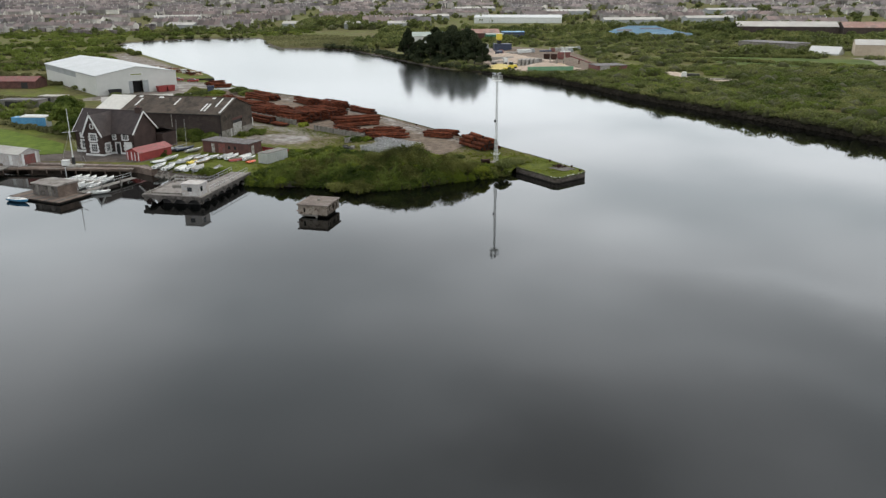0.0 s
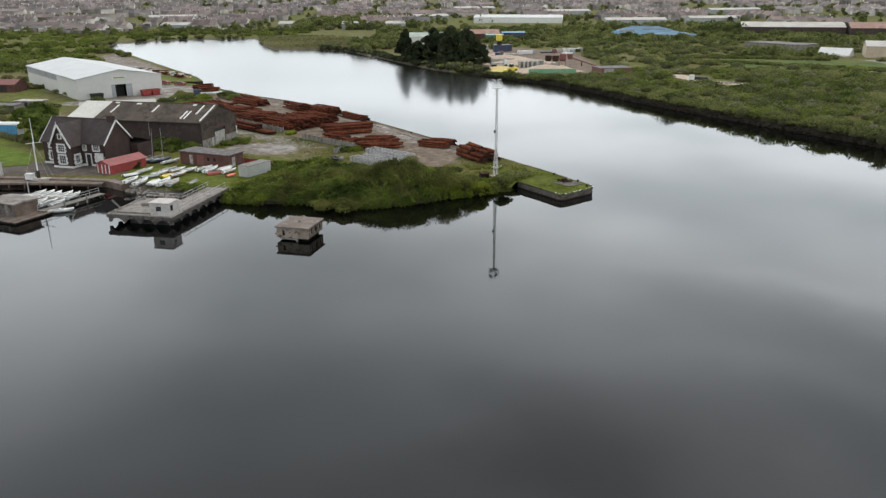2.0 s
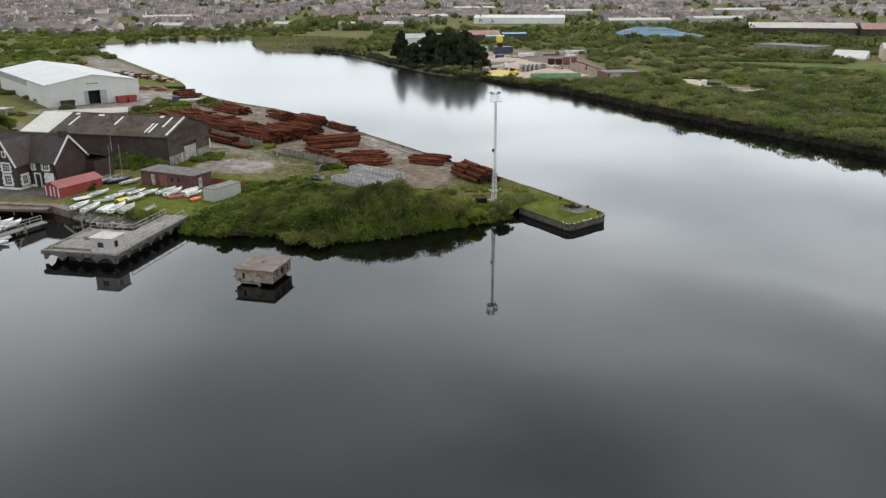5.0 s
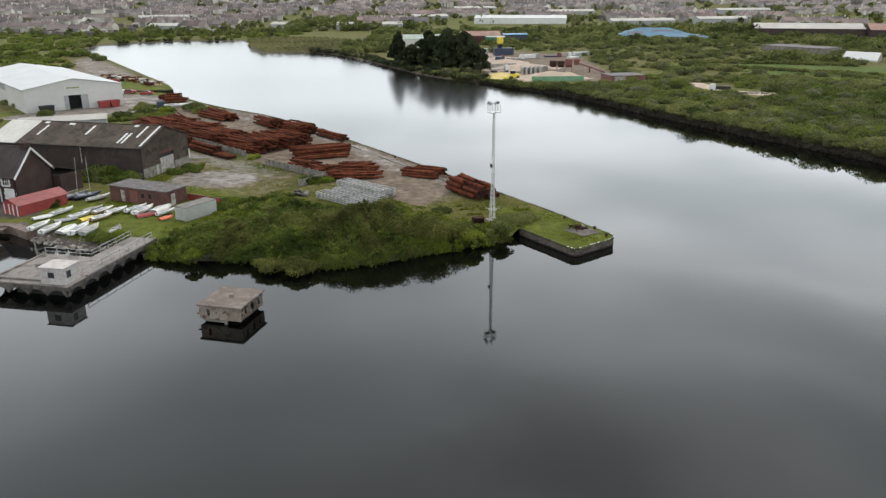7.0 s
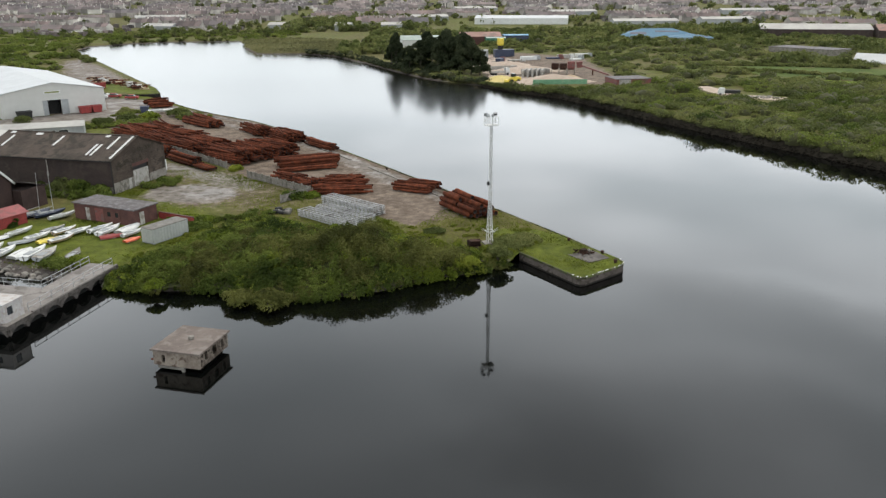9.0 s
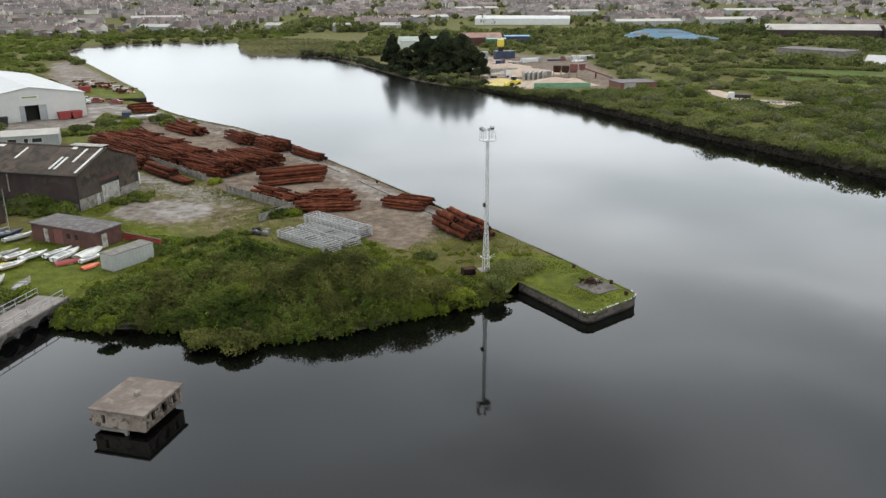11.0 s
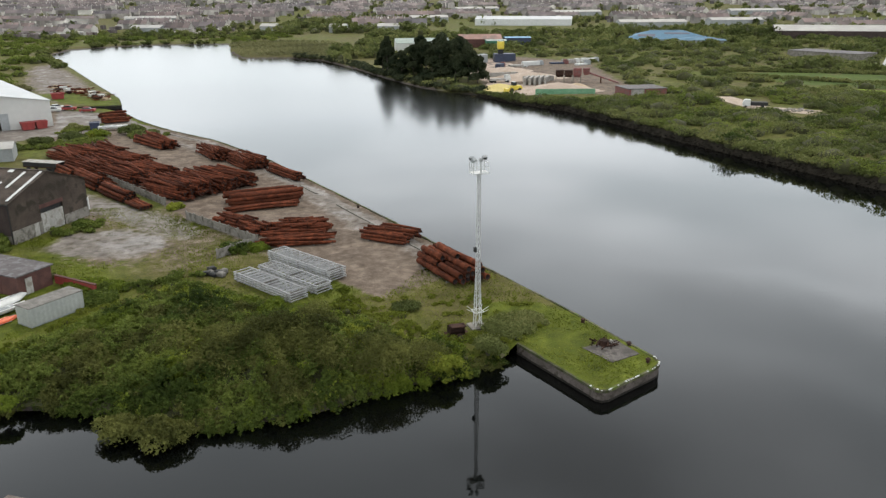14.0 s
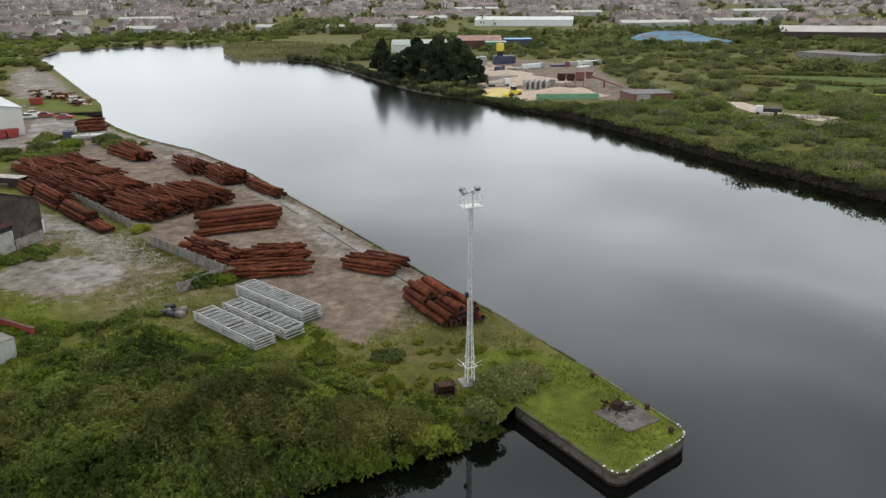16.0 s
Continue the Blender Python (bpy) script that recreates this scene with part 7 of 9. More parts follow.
        q, nn_ = crown_points(rng, (wx, wy, g * 0.78), (r * 1.15, r * 1.15, r * 1.1), int(760 * r * r), 18, 0.3)
        Ps.append(q)
        Ns.append(nn_)
    for wx, wy, r in ((-27.8, 42.9, 1.3), (-23.8, 42.2, 1.5), (-3.5, 51.2, 1.0)):
        q, nn_ = crown_points(rng, (wx, wy, 0.75), (r * 1.2, r * 1.2, r * 0.9), int(1100 * r * r), 10, 0.5)
        q[:, 2] = np.maximum(q[:, 2], 0.03)
        Ps.append(q)
        Ns.append(nn_)
    V, F = leaves_at(np.concatenate(Ps), np.concatenate(Ns), 0.115, rng, 0.25, 2.0, 0.9)
    tagged(part("willow_bushes", sheet("willow_bushes", V, F, L_WILLOW), None, th), kind="stuff")


build_thicket()


def shrub(x, y, z, r, h, mm, n, label, leaf=0.22, seed=0, name="shrub", cat="shrub"):
    """A shrub: short stems and a lumpy crown of leaves."""
    rng = np.random.default_rng(seed)
    s = thing(name, pose(x, y, z), label, cat)
    for k in range(5):
        a = rng.uniform(0, 6.28)
        st_ = Mesh().tube((0.1 * math.cos(a), 0.1 * math.sin(a), -0.2), (r * 0.5 * math.cos(a), r * 0.5 * math.sin(a), h * 0.6), 0.06, 5, 0.02)
        part("stem", st_, M_BARK, s)
    P, N = crown_points(rng, (0, 0, h * 0.34), (r * 1.2, r * 1.2, h * 0.66), int(n * 1.9), 11, 0.5)
    P[:, 2] = np.maximum(P[:, 2], 0.03)
    V, F = leaves_at(P, N, leaf * 0.75, rng)
    part("crown", sheet("crown", V, F, mm), None, s)
    return s


for k, (x, y, r, h, mm, n, lab) in enumerate((
    (-38.9, 45.0, 1.0, 1.4, L_LIME, 900, "small bright green shrub at the water's edge"),
    (-28.3, 42.3, 1.6, 2.0, L_WILLOW, 1800, "pale grey-green willow leaning over the water"),
    (-24.4, 41.5, 1.9, 2.4, L_WILLOW, 2300, "green shrub hanging over the water"),
    (-1.6, 52.0, 1.4, 2.2, L_LIME, 1600, "yellow-green leafy shrub by the water"),
    (2.6, 55.4, 1.6, 2.0, L_SCRUB, 1500, "grey-green shrub at the end of the quay"),
    (5.0, 61.0, 2.5, 1.5, L_SCRUB, 2200, "low grey-green shrub on the quay"),
    (7.2, 62.8, 1.9, 1.1, L_SCRUB, 1500, "low grey-green shrub on the quay"),
    (-5.8, 66.2, 1.7, 0.8, L_SCRUB, 1200, "rounded shrub in the long grass"),
    (-20.6, 66.6, 1.2, 1.6, L_LIME, 1000, "bright shrub beside the steel frames"),
    (-54.4, 52.2, 1.7, 1.6, L_BRAMBLE, 1200, "green shrub on the stony shore"),
    (-52.0, 53.2, 1.4, 1.3, L_LIME, 900, "green shrub on the stony shore"),
    (-71.0, 71.6, 1.3, 2.0, L_BRAMBLE, 1100, "dark shrub against the red shed"),
    (-69.4, 70.2, 1.1, 1.5, L_BRAMBLE, 900, "dark shrub against the red shed"),
    (-67.8, 90.6, 2.7, 3.0, L_BRAMBLE, 2000, "dark shrub against the long shed"),
    (-71.6, 91.8, 2.8, 3.3, L_SCRUB, 2000, "shrub against the long shed"),
    (-64.2, 88.4, 2.0, 2.3, L_BRAMBLE, 1400, "dark shrub against the long shed"),
    (-75.4, 93.4, 1.8, 2.2, L_SCRUB, 1000, "shrub against the long shed"),
    (-55.6, 97.4, 1.6, 1.5, L_BRAMBLE, 1000, "low shrub by the shed's end wall"),
    (-45.4, 107.6, 1.3, 1.3, L_LIME, 700, "bright shrub in the gap of the fence"),
    (-30.2, 86.6, 1.7, 1.7, L_BRAMBLE, 1100, "shrub against the yard fence"),
    (-27.0, 86.8, 1.2, 1.3, L_LIME, 700, "shrub against the yard fence"),
    (-79.0, 176.6, 3.2, 3.0, L_SCRUB, 1500, "dark shrub at the end of the pipe yard"),
    (-74.8, 172.6, 2.8, 2.4, L_SCRUB, 1300, "dark shrub at the end of the pipe yard"),
    (-89.6, 166.6, 3.0, 2.8, L_SCRUB, 1300, "shrub between yard and warehouse"),
    (-86.2, 171.8, 2.6, 2.4, L_LIME, 1000, "shrub between yard and warehouse"),
    (-94.0, 161.0, 3.0, 2.6, L_SCRUB, 1300, "shrub between yard and warehouse"),
    (-98.0, 155.6, 2.4, 2.0, L_SCRUB, 1000, "shrub between yard and warehouse"),
    (-44.6, 73.2, 2.2, 1.0, L_LIME, 1300, "bright green ground plants behind the red wall"),
    (-41.4, 72.6, 2.0, 1.0, L_LIME, 1100, "bright green ground plants behind the red wall"),
    (-40.6, 68.2, 1.8, 1.6, L_BRAMBLE, 1100, "green shrub by the red wall"),
    (-50.0, 75.6, 0.9, 1.4, L_SCRUB, 500, "small shrub at the corner of the brick store"),
    (-96.4, 182.4, 2.2, 2.2, L_SCRUB, 900, "shrub by the warehouse yard"),
    (-118.0, 166.6, 2.4, 2.2, L_SCRUB, 900, "dark shrub by the warehouse"),
    (-134.0, 184.0, 2.6, 2.6, L_SCRUB, 900, "dark shrub along the warehouse wall"),
    (-141.0, 192.0, 2.8, 2.6, L_SCRUB, 900, "dark shrub along the warehouse wall"),
)):
    shrub(x, y, LAND - 0.1 if mm is not L_WILLOW or y > 50 else 0.15, r, h, mm, n, lab, 0.22 if y < 80 else 0.32, 100 + k)


def tree(x, y, h, r, mm, label, seed, n=2600, leaf=0.4, trunk=0.22, low=0.18, cone=False):
    """A tree: tapered trunk, limbs, and a crown of leaf clumps along the limbs."""
    rng = np.random.default_rng(seed)
    t = thing("tree", pose(x, y, float(rise(np.array([x]), np.array([y]))[0]) - 0.1), label, "tree")
    w = Mesh()
    w.tube((0, 0, -0.3), (0.1, 0.05, h * 0.55), trunk, 8, trunk * 0.5)
    w.tube((0.1, 0.05, h * 0.55), (0.0, 0.1, h * 0.92), trunk * 0.5, 6, 0.03)
    tips = []
    for k in range(9):
        a, z0 = k * 2.4 + rng.uniform(-0.4, 0.4), h * rng.uniform(low + 0.08, 0.75)
        out = r * rng.uniform(0.55, 0.95) * ((1.0 if z0 < 0.5 * h else 0.65) if not cone else max(0.15, 1.05 - 1.0 * z0 / h))
        tip = (out * math.cos(a), out * math.sin(a), z0 + h * rng.uniform(0.08, 0.2))
        w.tube((0.05, 0.03, z0), tip, trunk * 0.35, 5, 0.02)
        tips.append(tip)
    part("trunk", w, M_BARK, t)
    Ps, Ns = [], []
    for k, tip in enumerate(tips + [(0, 0, h * 0.86), (r * 0.2, -r * 0.2, h * 0.7)]):
        q, nn_ = crown_points(rng, (tip[0] * 0.85, tip[1] * 0.85, tip[2]), ((r * 0.62, r * 0.62, h * 0.22) if not cone else (r * (0.62 - 0.38 * tip[2] / h), r * (0.62 - 0.38 * tip[2] / h), h * 0.2)), n // 6, 6, 0.6)
        Ps.append(q)
        Ns.append(nn_)
    V, F = leaves_at(np.concatenate(Ps), np.concatenate(Ns), leaf, rng)
    part("crown", sheet("crown", V, F, mm), None, t)
    return t


for k, (x, y, h, r) in enumerate(((-102.5, 99.0, 6.5, 3.4), (-105.5, 105.0, 7.2, 3.8), (-108.5, 113.0, 7.0, 4.2), (-98.0, 93.0, 5.5, 2.8), (-119.0, 123.0, 4.5, 3.0))):
    tree(x, y, h, r, L_BRAMBLE, "dark green broadleaf tree behind the house", 300 + k, 4200, 0.46, 0.22, 0.0)
# the dark pines on the far bank
for k, (x, y, h, r) in enumerate(((-20.0, 306, 10.5, 6.0), (-15.0, 303, 13.0, 7.0), (-10.0, 300, 15.0, 7.5), (-4.5, 296, 16.0, 7.5), (1.0, 292, 15.5, 7.5), (6.5, 287, 14.5, 7.0), (-12.0, 311, 16.0, 7.5), (-4.0, 307, 17.0, 7.5), (4.0, 300, 16.0, 7.5), (-26.5, 316, 16.0, 3.8), (-29.0, 321, 11.0, 3.8), (-23.0, 309, 8.0, 5.0), (10.0, 283, 10.0, 5.0), (-7.5, 293, 9.0, 6.0), (1.5, 286, 8.5, 6.0))):
    tree(x, y, h, r, L_PINE, "dark dense pine on the far bank", 340 + k, 5200, 0.5, 0.3, -0.06, True)


def scatter(name, label, pts, mm, rng, leaves, leaf, cat="scrub"):
    """Many bushes as one mass: pts rows of x, y, radius, height."""
    Vs, Fs, slots, off = [], [], [], 0
    base = bmesh.new()
    bmesh.ops.create_icosphere(base, subdivisions=1, radius=1.0)
    ico = np.array([v.co[:] for v in base.verts])
    icf = np.array([[v.index for v in f.verts] for f in base.faces])
    base.free()
    G = rise(pts[:, 0], pts[:, 1])
    for (x, y, r, h), g in zip(pts, G):
        n = int(leaves * 1.7 * (0.6 + 0.4 * r))
        P, N = crown_points(rng, (x, y, g + h * 0.32), (r * 1.25, r * 1.25, h * 0.66), n, 7, 0.5)
        P[:, 2] = np.maximum(P[:, 2], g)
        V, F = leaves_at(P, N, leaf * 0.8, rng)
        Vs.append(V)
        Fs.append(F + off)
        off += len(V)
        # dark core, coloured to give the shade between the leaves
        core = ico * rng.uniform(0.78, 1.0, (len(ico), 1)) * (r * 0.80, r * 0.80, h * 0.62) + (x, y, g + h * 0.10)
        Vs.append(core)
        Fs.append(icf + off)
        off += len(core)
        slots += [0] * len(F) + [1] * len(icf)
    return tagged(new(name, sheet(name, np.concatenate(Vs), np.concatenate(Fs), [mm, M_TWIGSHADE], slots=slots)), label, cat, kind="stuff")


def spots(rng, n, x0, x1, y0, y1, keep):
    q = np.stack([rng.uniform(x0, x1, n), rng.uniform(y0, y1, n)], 1)
    return q[keep(q[:, 0], q[:, 1])]


MEADOW = [(110, 262), (123.5, 250), (150, 227.5), (185, 205), (215, 196), (230, 210), (180, 240), (157, 243), (127.5, 260)]
PADDOCK = [(98, 300), (128, 266), (158, 248), (182, 244), (232, 214), (250, 232), (205, 284), (168, 300), (140, 312)]
ROADSIDE = [(82, 240), (80, 205), (93, 194), (106, 200), (92, 232)]
BUILT = [[(136, 500), (136, 474), (180, 466), (180, 495)], [(165, 405), (160, 392), (192, 348), (212, 352)], [(176, 336), (180, 318), (196, 300), (240, 285), (260, 320), (205, 345)], [(18, 239), (46, 224), (58, 234), (50, 246), (20, 246)], [(225, 575), (300, 430), (420, 430), (420, 600)], [(112, 520), (128, 470), (172, 495), (160, 525)], [(-40, 455), (-30, 420), (20, 425), (20, 460)]]


def free_land(margin):
    def keep(X, Y):
        ok = ~inside(LAKE, X, Y) & (far_from(LAKE, X, Y) > margin)
        for p in [YARD, PAD, FRONT, FORECOURT, DOCKYARD, WORKS, REEDS, MEADOW, PADDOCK, ROADSIDE] + BUILT:
            ok &= ~inside(p, X, Y)
        return ok
    return keep


def sized(rng, q, r0, r1, h0, h1):
    u = rng.uniform(0, 1, len(q)) ** 1.5
    return np.concatenate([q, (r0 + (r1 - r0) * u)[:, None], (h0 + (h1 - h0) * u * rng.uniform(0.7, 1.1, len(q)))[:, None]], 1)


def build_scrub():
    rng = np.random.default_rng(23)
    side = lambda X, Y: free_land(1.6)(X, Y) & (X > 8.0 + (253 - Y) * 0.25)
    near = sized(rng, spots(rng, 1750, 8, 190, 70, 250, side), 1.3, 5.0, 0.9, 4.2)
    lush = wobble(near[:, 0], near[:, 1], 0.045, 21.0) + rng.normal(0, 0.22, len(near)) > 0.24
    scatter("bank_scrub", "low mixed green scrub covering the far bank", near[~lush], L_SCRUB, rng, 125, 0.34)
    scatter("bank_brambles", "brighter green bramble mounds among the scrub", near[lush], L_FIELD, rng, 125, 0.34)
    mid_ = sized(rng, spots(rng, 900, -30, 330, 250, 430, free_land(2)), 1.3, 5.2, 1.0, 4.6)
    scatter("bank_scrub_beyond", "rounded bushes scattered over rough grass beyond the bank", mid_, L_SCRUB, rng, 75, 0.52)
    far_ = sized(rng, spots(rng, 1350, -60, 420, 430, 640, free_land(2)), 1.8, 5.4, 1.5, 5.8)
    scatter("distant_scrub", "belt of bushes and small trees before the town", far_, L_SCRUB, rng, 40, 1.3)
    wood = [(rng.uniform(-150, -20), rng.uniform(640, 860), rng.uniform(4, 7), rng.uniform(6, 10)) for _ in range(160)]
    wood += [(rng.uniform(110, 330), rng.uniform(575, 640), rng.uniform(3, 6), rng.uniform(5, 9)) for _ in range(110)]
    wood += [(-52 + rng.normal(0, 10), 405 + rng.normal(0, 16), rng.uniform(3, 5), rng.uniform(4, 8)) for _ in range(26)]
    wood += [(rng.uniform(-420, -140), rng.uniform(560, 640), rng.uniform(2.5, 5), rng.uniform(3, 7)) for _ in range(110)]
    wood += [(rng.uniform(215, 320), rng.uniform(385, 450), rng.uniform(2.5, 5), rng.uniform(3.5, 7)) for _ in range(130)]
    wood += [(rng.normal(100, 14), rng.normal(560, 10), rng.uniform(3, 5), rng.uniform(5, 9)) for _ in range(30)]
    wood += [(rng.normal(152, 5), rng.normal(330, 4), rng.uniform(2.5, 4.5), rng.uniform(3.5, 6)) for _ in range(14)]
    wood += [(rng.normal(170, 3.5), rng.normal(315, 3), rng.uniform(2, 3.5), rng.uniform(3, 4.8)) for _ in range(8)]
    wood += [(rng.uniform(168, 232), rng.uniform(540, 562), rng.uniform(3.5, 6), rng.uniform(6, 10)) for _ in range(40)]
    wood = np.array(wood)
    wood = wood[~inside(LAKE, wood[:, 0], wood[:, 1]) & (far_from(LAKE, wood[:, 0], wood[:, 1]) > 4)]
    scatter("tree_belts", "belts of small trees before the town", np.array(wood), L_SCRUB, rng, 30, 1.4, "trees")
    # willowy edge along the right bank
    line = BANK_RIGHT[:13]
    e = []
    for (xa, ya), (xb, yb) in zip(line, line[1:]):
        n = int(math.hypot(xb - xa, yb - ya) / 1.15)
        for k in range(n):
            u = (k + rng.uniform(0, 1)) / n
            big = 1.0 + 1.1 * max(0.0, noise.noise((xa * 0.05 + u, ya * 0.05, 2.0)) + 0.15) + (0.9 if rng.uniform() < 0.10 else 0.0)
            e.append((xa + (xb - xa) * u + rng.uniform(0.4, 2.4), ya + (yb - ya) * u + rng.uniform(-0.3, 1.0), rng.uniform(0.8, 1.7) * big, rng.uniform(0.8, 1.7) * big))
    scatter("bank_edge_bushes", "uneven bushes and weeds along the stony water's edge", np.array(e), L_SCRUB, rng, 85, 0.38)
    pb = []
    for (xa, ya), (xb, yb) in zip(BANK_FAR[8:], BANK_FAR[9:] + BANK_RIGHT[:1]):
        for k in range(int(math.hypot(xb - xa, yb - ya) / 1.3)):
            u = rng.uniform(0, 1)
            o = abs(rng.normal(0, 3.0)) + 0.4
            s_ = rng.uniform(0.8, 2.2)
            pb.append((xa + (xb - xa) * u + o * 0.8, ya + (yb - ya) * u + o * 0.6, s_ * 1.1, s_ * rng.uniform(0.7, 1.3)))
    scatter("pine_bank_bushes", "dark bushes hanging over the water below the pines", np.array(pb), L_PINE, rng, 75, 0.5)
    # weeds thinning out of the thicket into the rough grass
    wd = []
    back_line = THICKET[14:]
    for (xa, ya), (xb, yb) in zip(back_line, back_line[1:]):
        for k in range(int(math.hypot(xb - xa, yb - ya) * 2.2)):
            u = rng.uniform(0, 1)
            s_ = rng.uniform(0.35, 1.0)
            wd.append((xa + (xb - xa) * u + rng.normal(0, 0.9), ya + (yb - ya) * u + abs(rng.normal(0, 1.4)), s_, s_ * rng.uniform(0.5, 1.0)))
    for _ in range(150):
        s_ = rng.uniform(0.2, 0.6)
        wd.append((rng.uniform(-24, 9), rng.uniform(57, 76), s_, s_ * rng.uniform(0.4, 0.8)))
    wd = np.array(wd)
    wd = wd[~inside(LAKE, wd[:, 0], wd[:, 1]) & (far_from(LAKE, wd[:, 0], wd[:, 1]) > 0.8) & ~((wd[:, 1] > 70) & (wd[:, 0] > -12)) & ~((wd[:, 0] < -14) & (wd[:, 1] > 67))]
    scatter("weed_clumps", "uneven weed clumps in the rough grass", wd, L_GRASS, rng, 120, 0.2, "weeds")
    # straggling bushes between the pipe yard and the warehouse, and along the shed
    yb_ = []
    for (xa, ya), (xb, yb), w in (((-99, 156), (-90, 160), 1.1), ((-90, 160), (-82, 167), 1.3), ((-82, 167), (-86, 172), 0.9), ((-78, 172), (-71, 175), 1.3), ((-97, 178), (-90, 186), 1.0), ((-74, 88.5), (-62, 86.5), 1.1), ((-58, 94), (-54, 98), 0.9), ((-31, 86), (-26, 88), 0.8), ((-42, 70), (-33, 76), 0.9)):
        for k in range(int(math.hypot(xb - xa, yb - ya) * 2.6)):
            u = rng.uniform(0, 1)
            s_ = w * rng.uniform(0.4, 1.2)
            yb_.append((xa + (xb - xa) * u + rng.normal(0, 0.8), ya + (yb - ya) * u + rng.normal(0, 0.8), s_, s_ * rng.uniform(0.7, 1.4)))
    scatter("straggling_bushes", "uneven straggling bushes and brambles at the yard's edges", np.array(yb_), L_FIELD, rng, 190, 0.24)
    dk = spots(rng, 90, 30, 190, 90, 245, side)
    scatter("dark_thorn_bushes", "dark rounded thorn bushes standing out of the scrub", sized(rng, dk, 2.2, 4.2, 2.6, 4.8), L_BRAMBLE, rng, 150, 0.36)
    # hedgerows round the paddocks
    hr = []
    for (xa, ya), (xb, yb), w in (((100, 303), (138, 278), 1.5), ((138, 278), (166, 254), 1.6), ((166, 254), (215, 214), 1.7), ((110, 318), (150, 308), 1.6), ((150, 308), (176, 300), 1.6), ((112, 258), (150, 225), 1.4), ((150, 225), (205, 190), 2.4), ((141, 217), (175, 205), 2.0)):
        for k in range(int(math.hypot(xb - xa, yb - ya) / 0.9)):
            u = rng.uniform(0, 1)
            hr.append((xa + (xb - xa) * u + rng.normal(0, 0.5), ya + (yb - ya) * u + rng.normal(0, 0.5), w * rng.uniform(0.7, 1.2), w * rng.uniform(0.8, 1.3)))
    for _ in range(12):
        hr.append((rng.normal(170, 4), rng.normal(352, 5), rng.uniform(2, 3.6), rng.uniform(2.5, 4.5)))
    scatter("paddock_hedges", "dark clipped hedgerows between bright paddocks", np.array(hr), L_SCRUB, rng, 85, 0.45, "hedge")
    # left country: hedges, thickets and the far left shore
    lf = lambda X, Y: free_land(2)(X, Y) & (X < -100 - (Y - 60) * 0.30) & ~((X > -215) & (X < -118) & (Y > 150) & (Y < 262)) & ~((X > -150) & (Y < 150) & (Y < 128 + (X + 118) * 0.6))
    hedge = sized(rng, spots(rng, 900, -330, -96, 92, 330, lf), 1.4, 3.6, 1.2, 3.6)
    scatter("field_scrub", "hedges and bramble banks across rough fields", hedge, L_FIELD, rng, 60, 0.7)
    lf2 = lambda X, Y: free_land(2)(X, Y) & (X < -120)
    scatter("shore_scrub", "bushes along the far shore", sized(rng, spots(rng, 900, -480, -120, 330, 640, lf2), 1.6, 4.6, 1.2, 3.4), L_FIELD, rng, 60, 0.9)
    sh = []
    ln = DOCK[-2:] + BANK_FAR[:5]
    for (xa, ya), (xb, yb) in zip(ln, ln[1:]):
        for k in range(int(math.hypot(xb - xa, yb - ya) / 3.5)):
            u = rng.uniform(0, 1)
            nx_, ny_ = (yb - ya), -(xb - xa)
            nl = math.hypot(nx_, ny_)
            o = rng.uniform(1.5, 6)
            sh.append((xa + (xb - xa) * u - nx_ / nl * o, ya + (yb - ya) * u - ny_ / nl * o, rng.uniform(1.0, 2.4), rng.uniform(1.0, 3.2)))
    scatter("shore_edge_bushes", "bushes hanging over the far shore", np.array(sh), L_SCRUB, rng, 60, 0.8)
    hd = []
    for (xa, ya), (xb, yb), w in (((-178, 172), (-126, 156), 1.3), ((-176, 166), (-130, 150), 1.1), ((-150, 138), (-112, 122), 1.4), ((-190, 212), (-150, 204), 1.6), ((-260, 250), (-170, 232), 2.0), ((-135, 118), (-104, 98), 1.2), ((-230, 300), (-150, 262), 2.2), ((-250, 180), (-180, 178), 1.8)):
        for k in range(int(math.hypot(xb - xa, yb - ya) / 1.5)):
            u = rng.uniform(0, 1)
            hd.append((xa + (xb - xa) * u + rng.normal(0, 0.8), ya + (yb - ya) * u + rng.normal(0, 0.8), w * rng.uniform(0.7, 1.3), w * rng.uniform(0.7, 1.4)))
    scatter("hedge_banks", "brown-green hedges between rough fields", np.array(hd), L_REED, rng, 80, 0.5)
    # reeds on the spit
    q = spots(rng, 9000, -150, -45, 365, 545, lambda X, Y: inside(REEDS, X, Y) | ((far_from(BANK_FAR[6:12], X, Y, closed=False) < 4) & ~inside(LAKE, X, Y)))
    P = np.concatenate([q, (LAND + 0.5 + rng.uniform(0, 0.5, len(q)))[:, None]], 1)
    V, F = leaves_at(P, np.tile([0.0, -0.6, 0.6], (len(P), 1)), 1.1, rng, 0.1, 1.6)
    tagged(new("reed_bed", sheet("reed_bed", V, F, L_REED)), "brown-green reed bed on the low spit", "reeds", kind="stuff")


build_scrub()


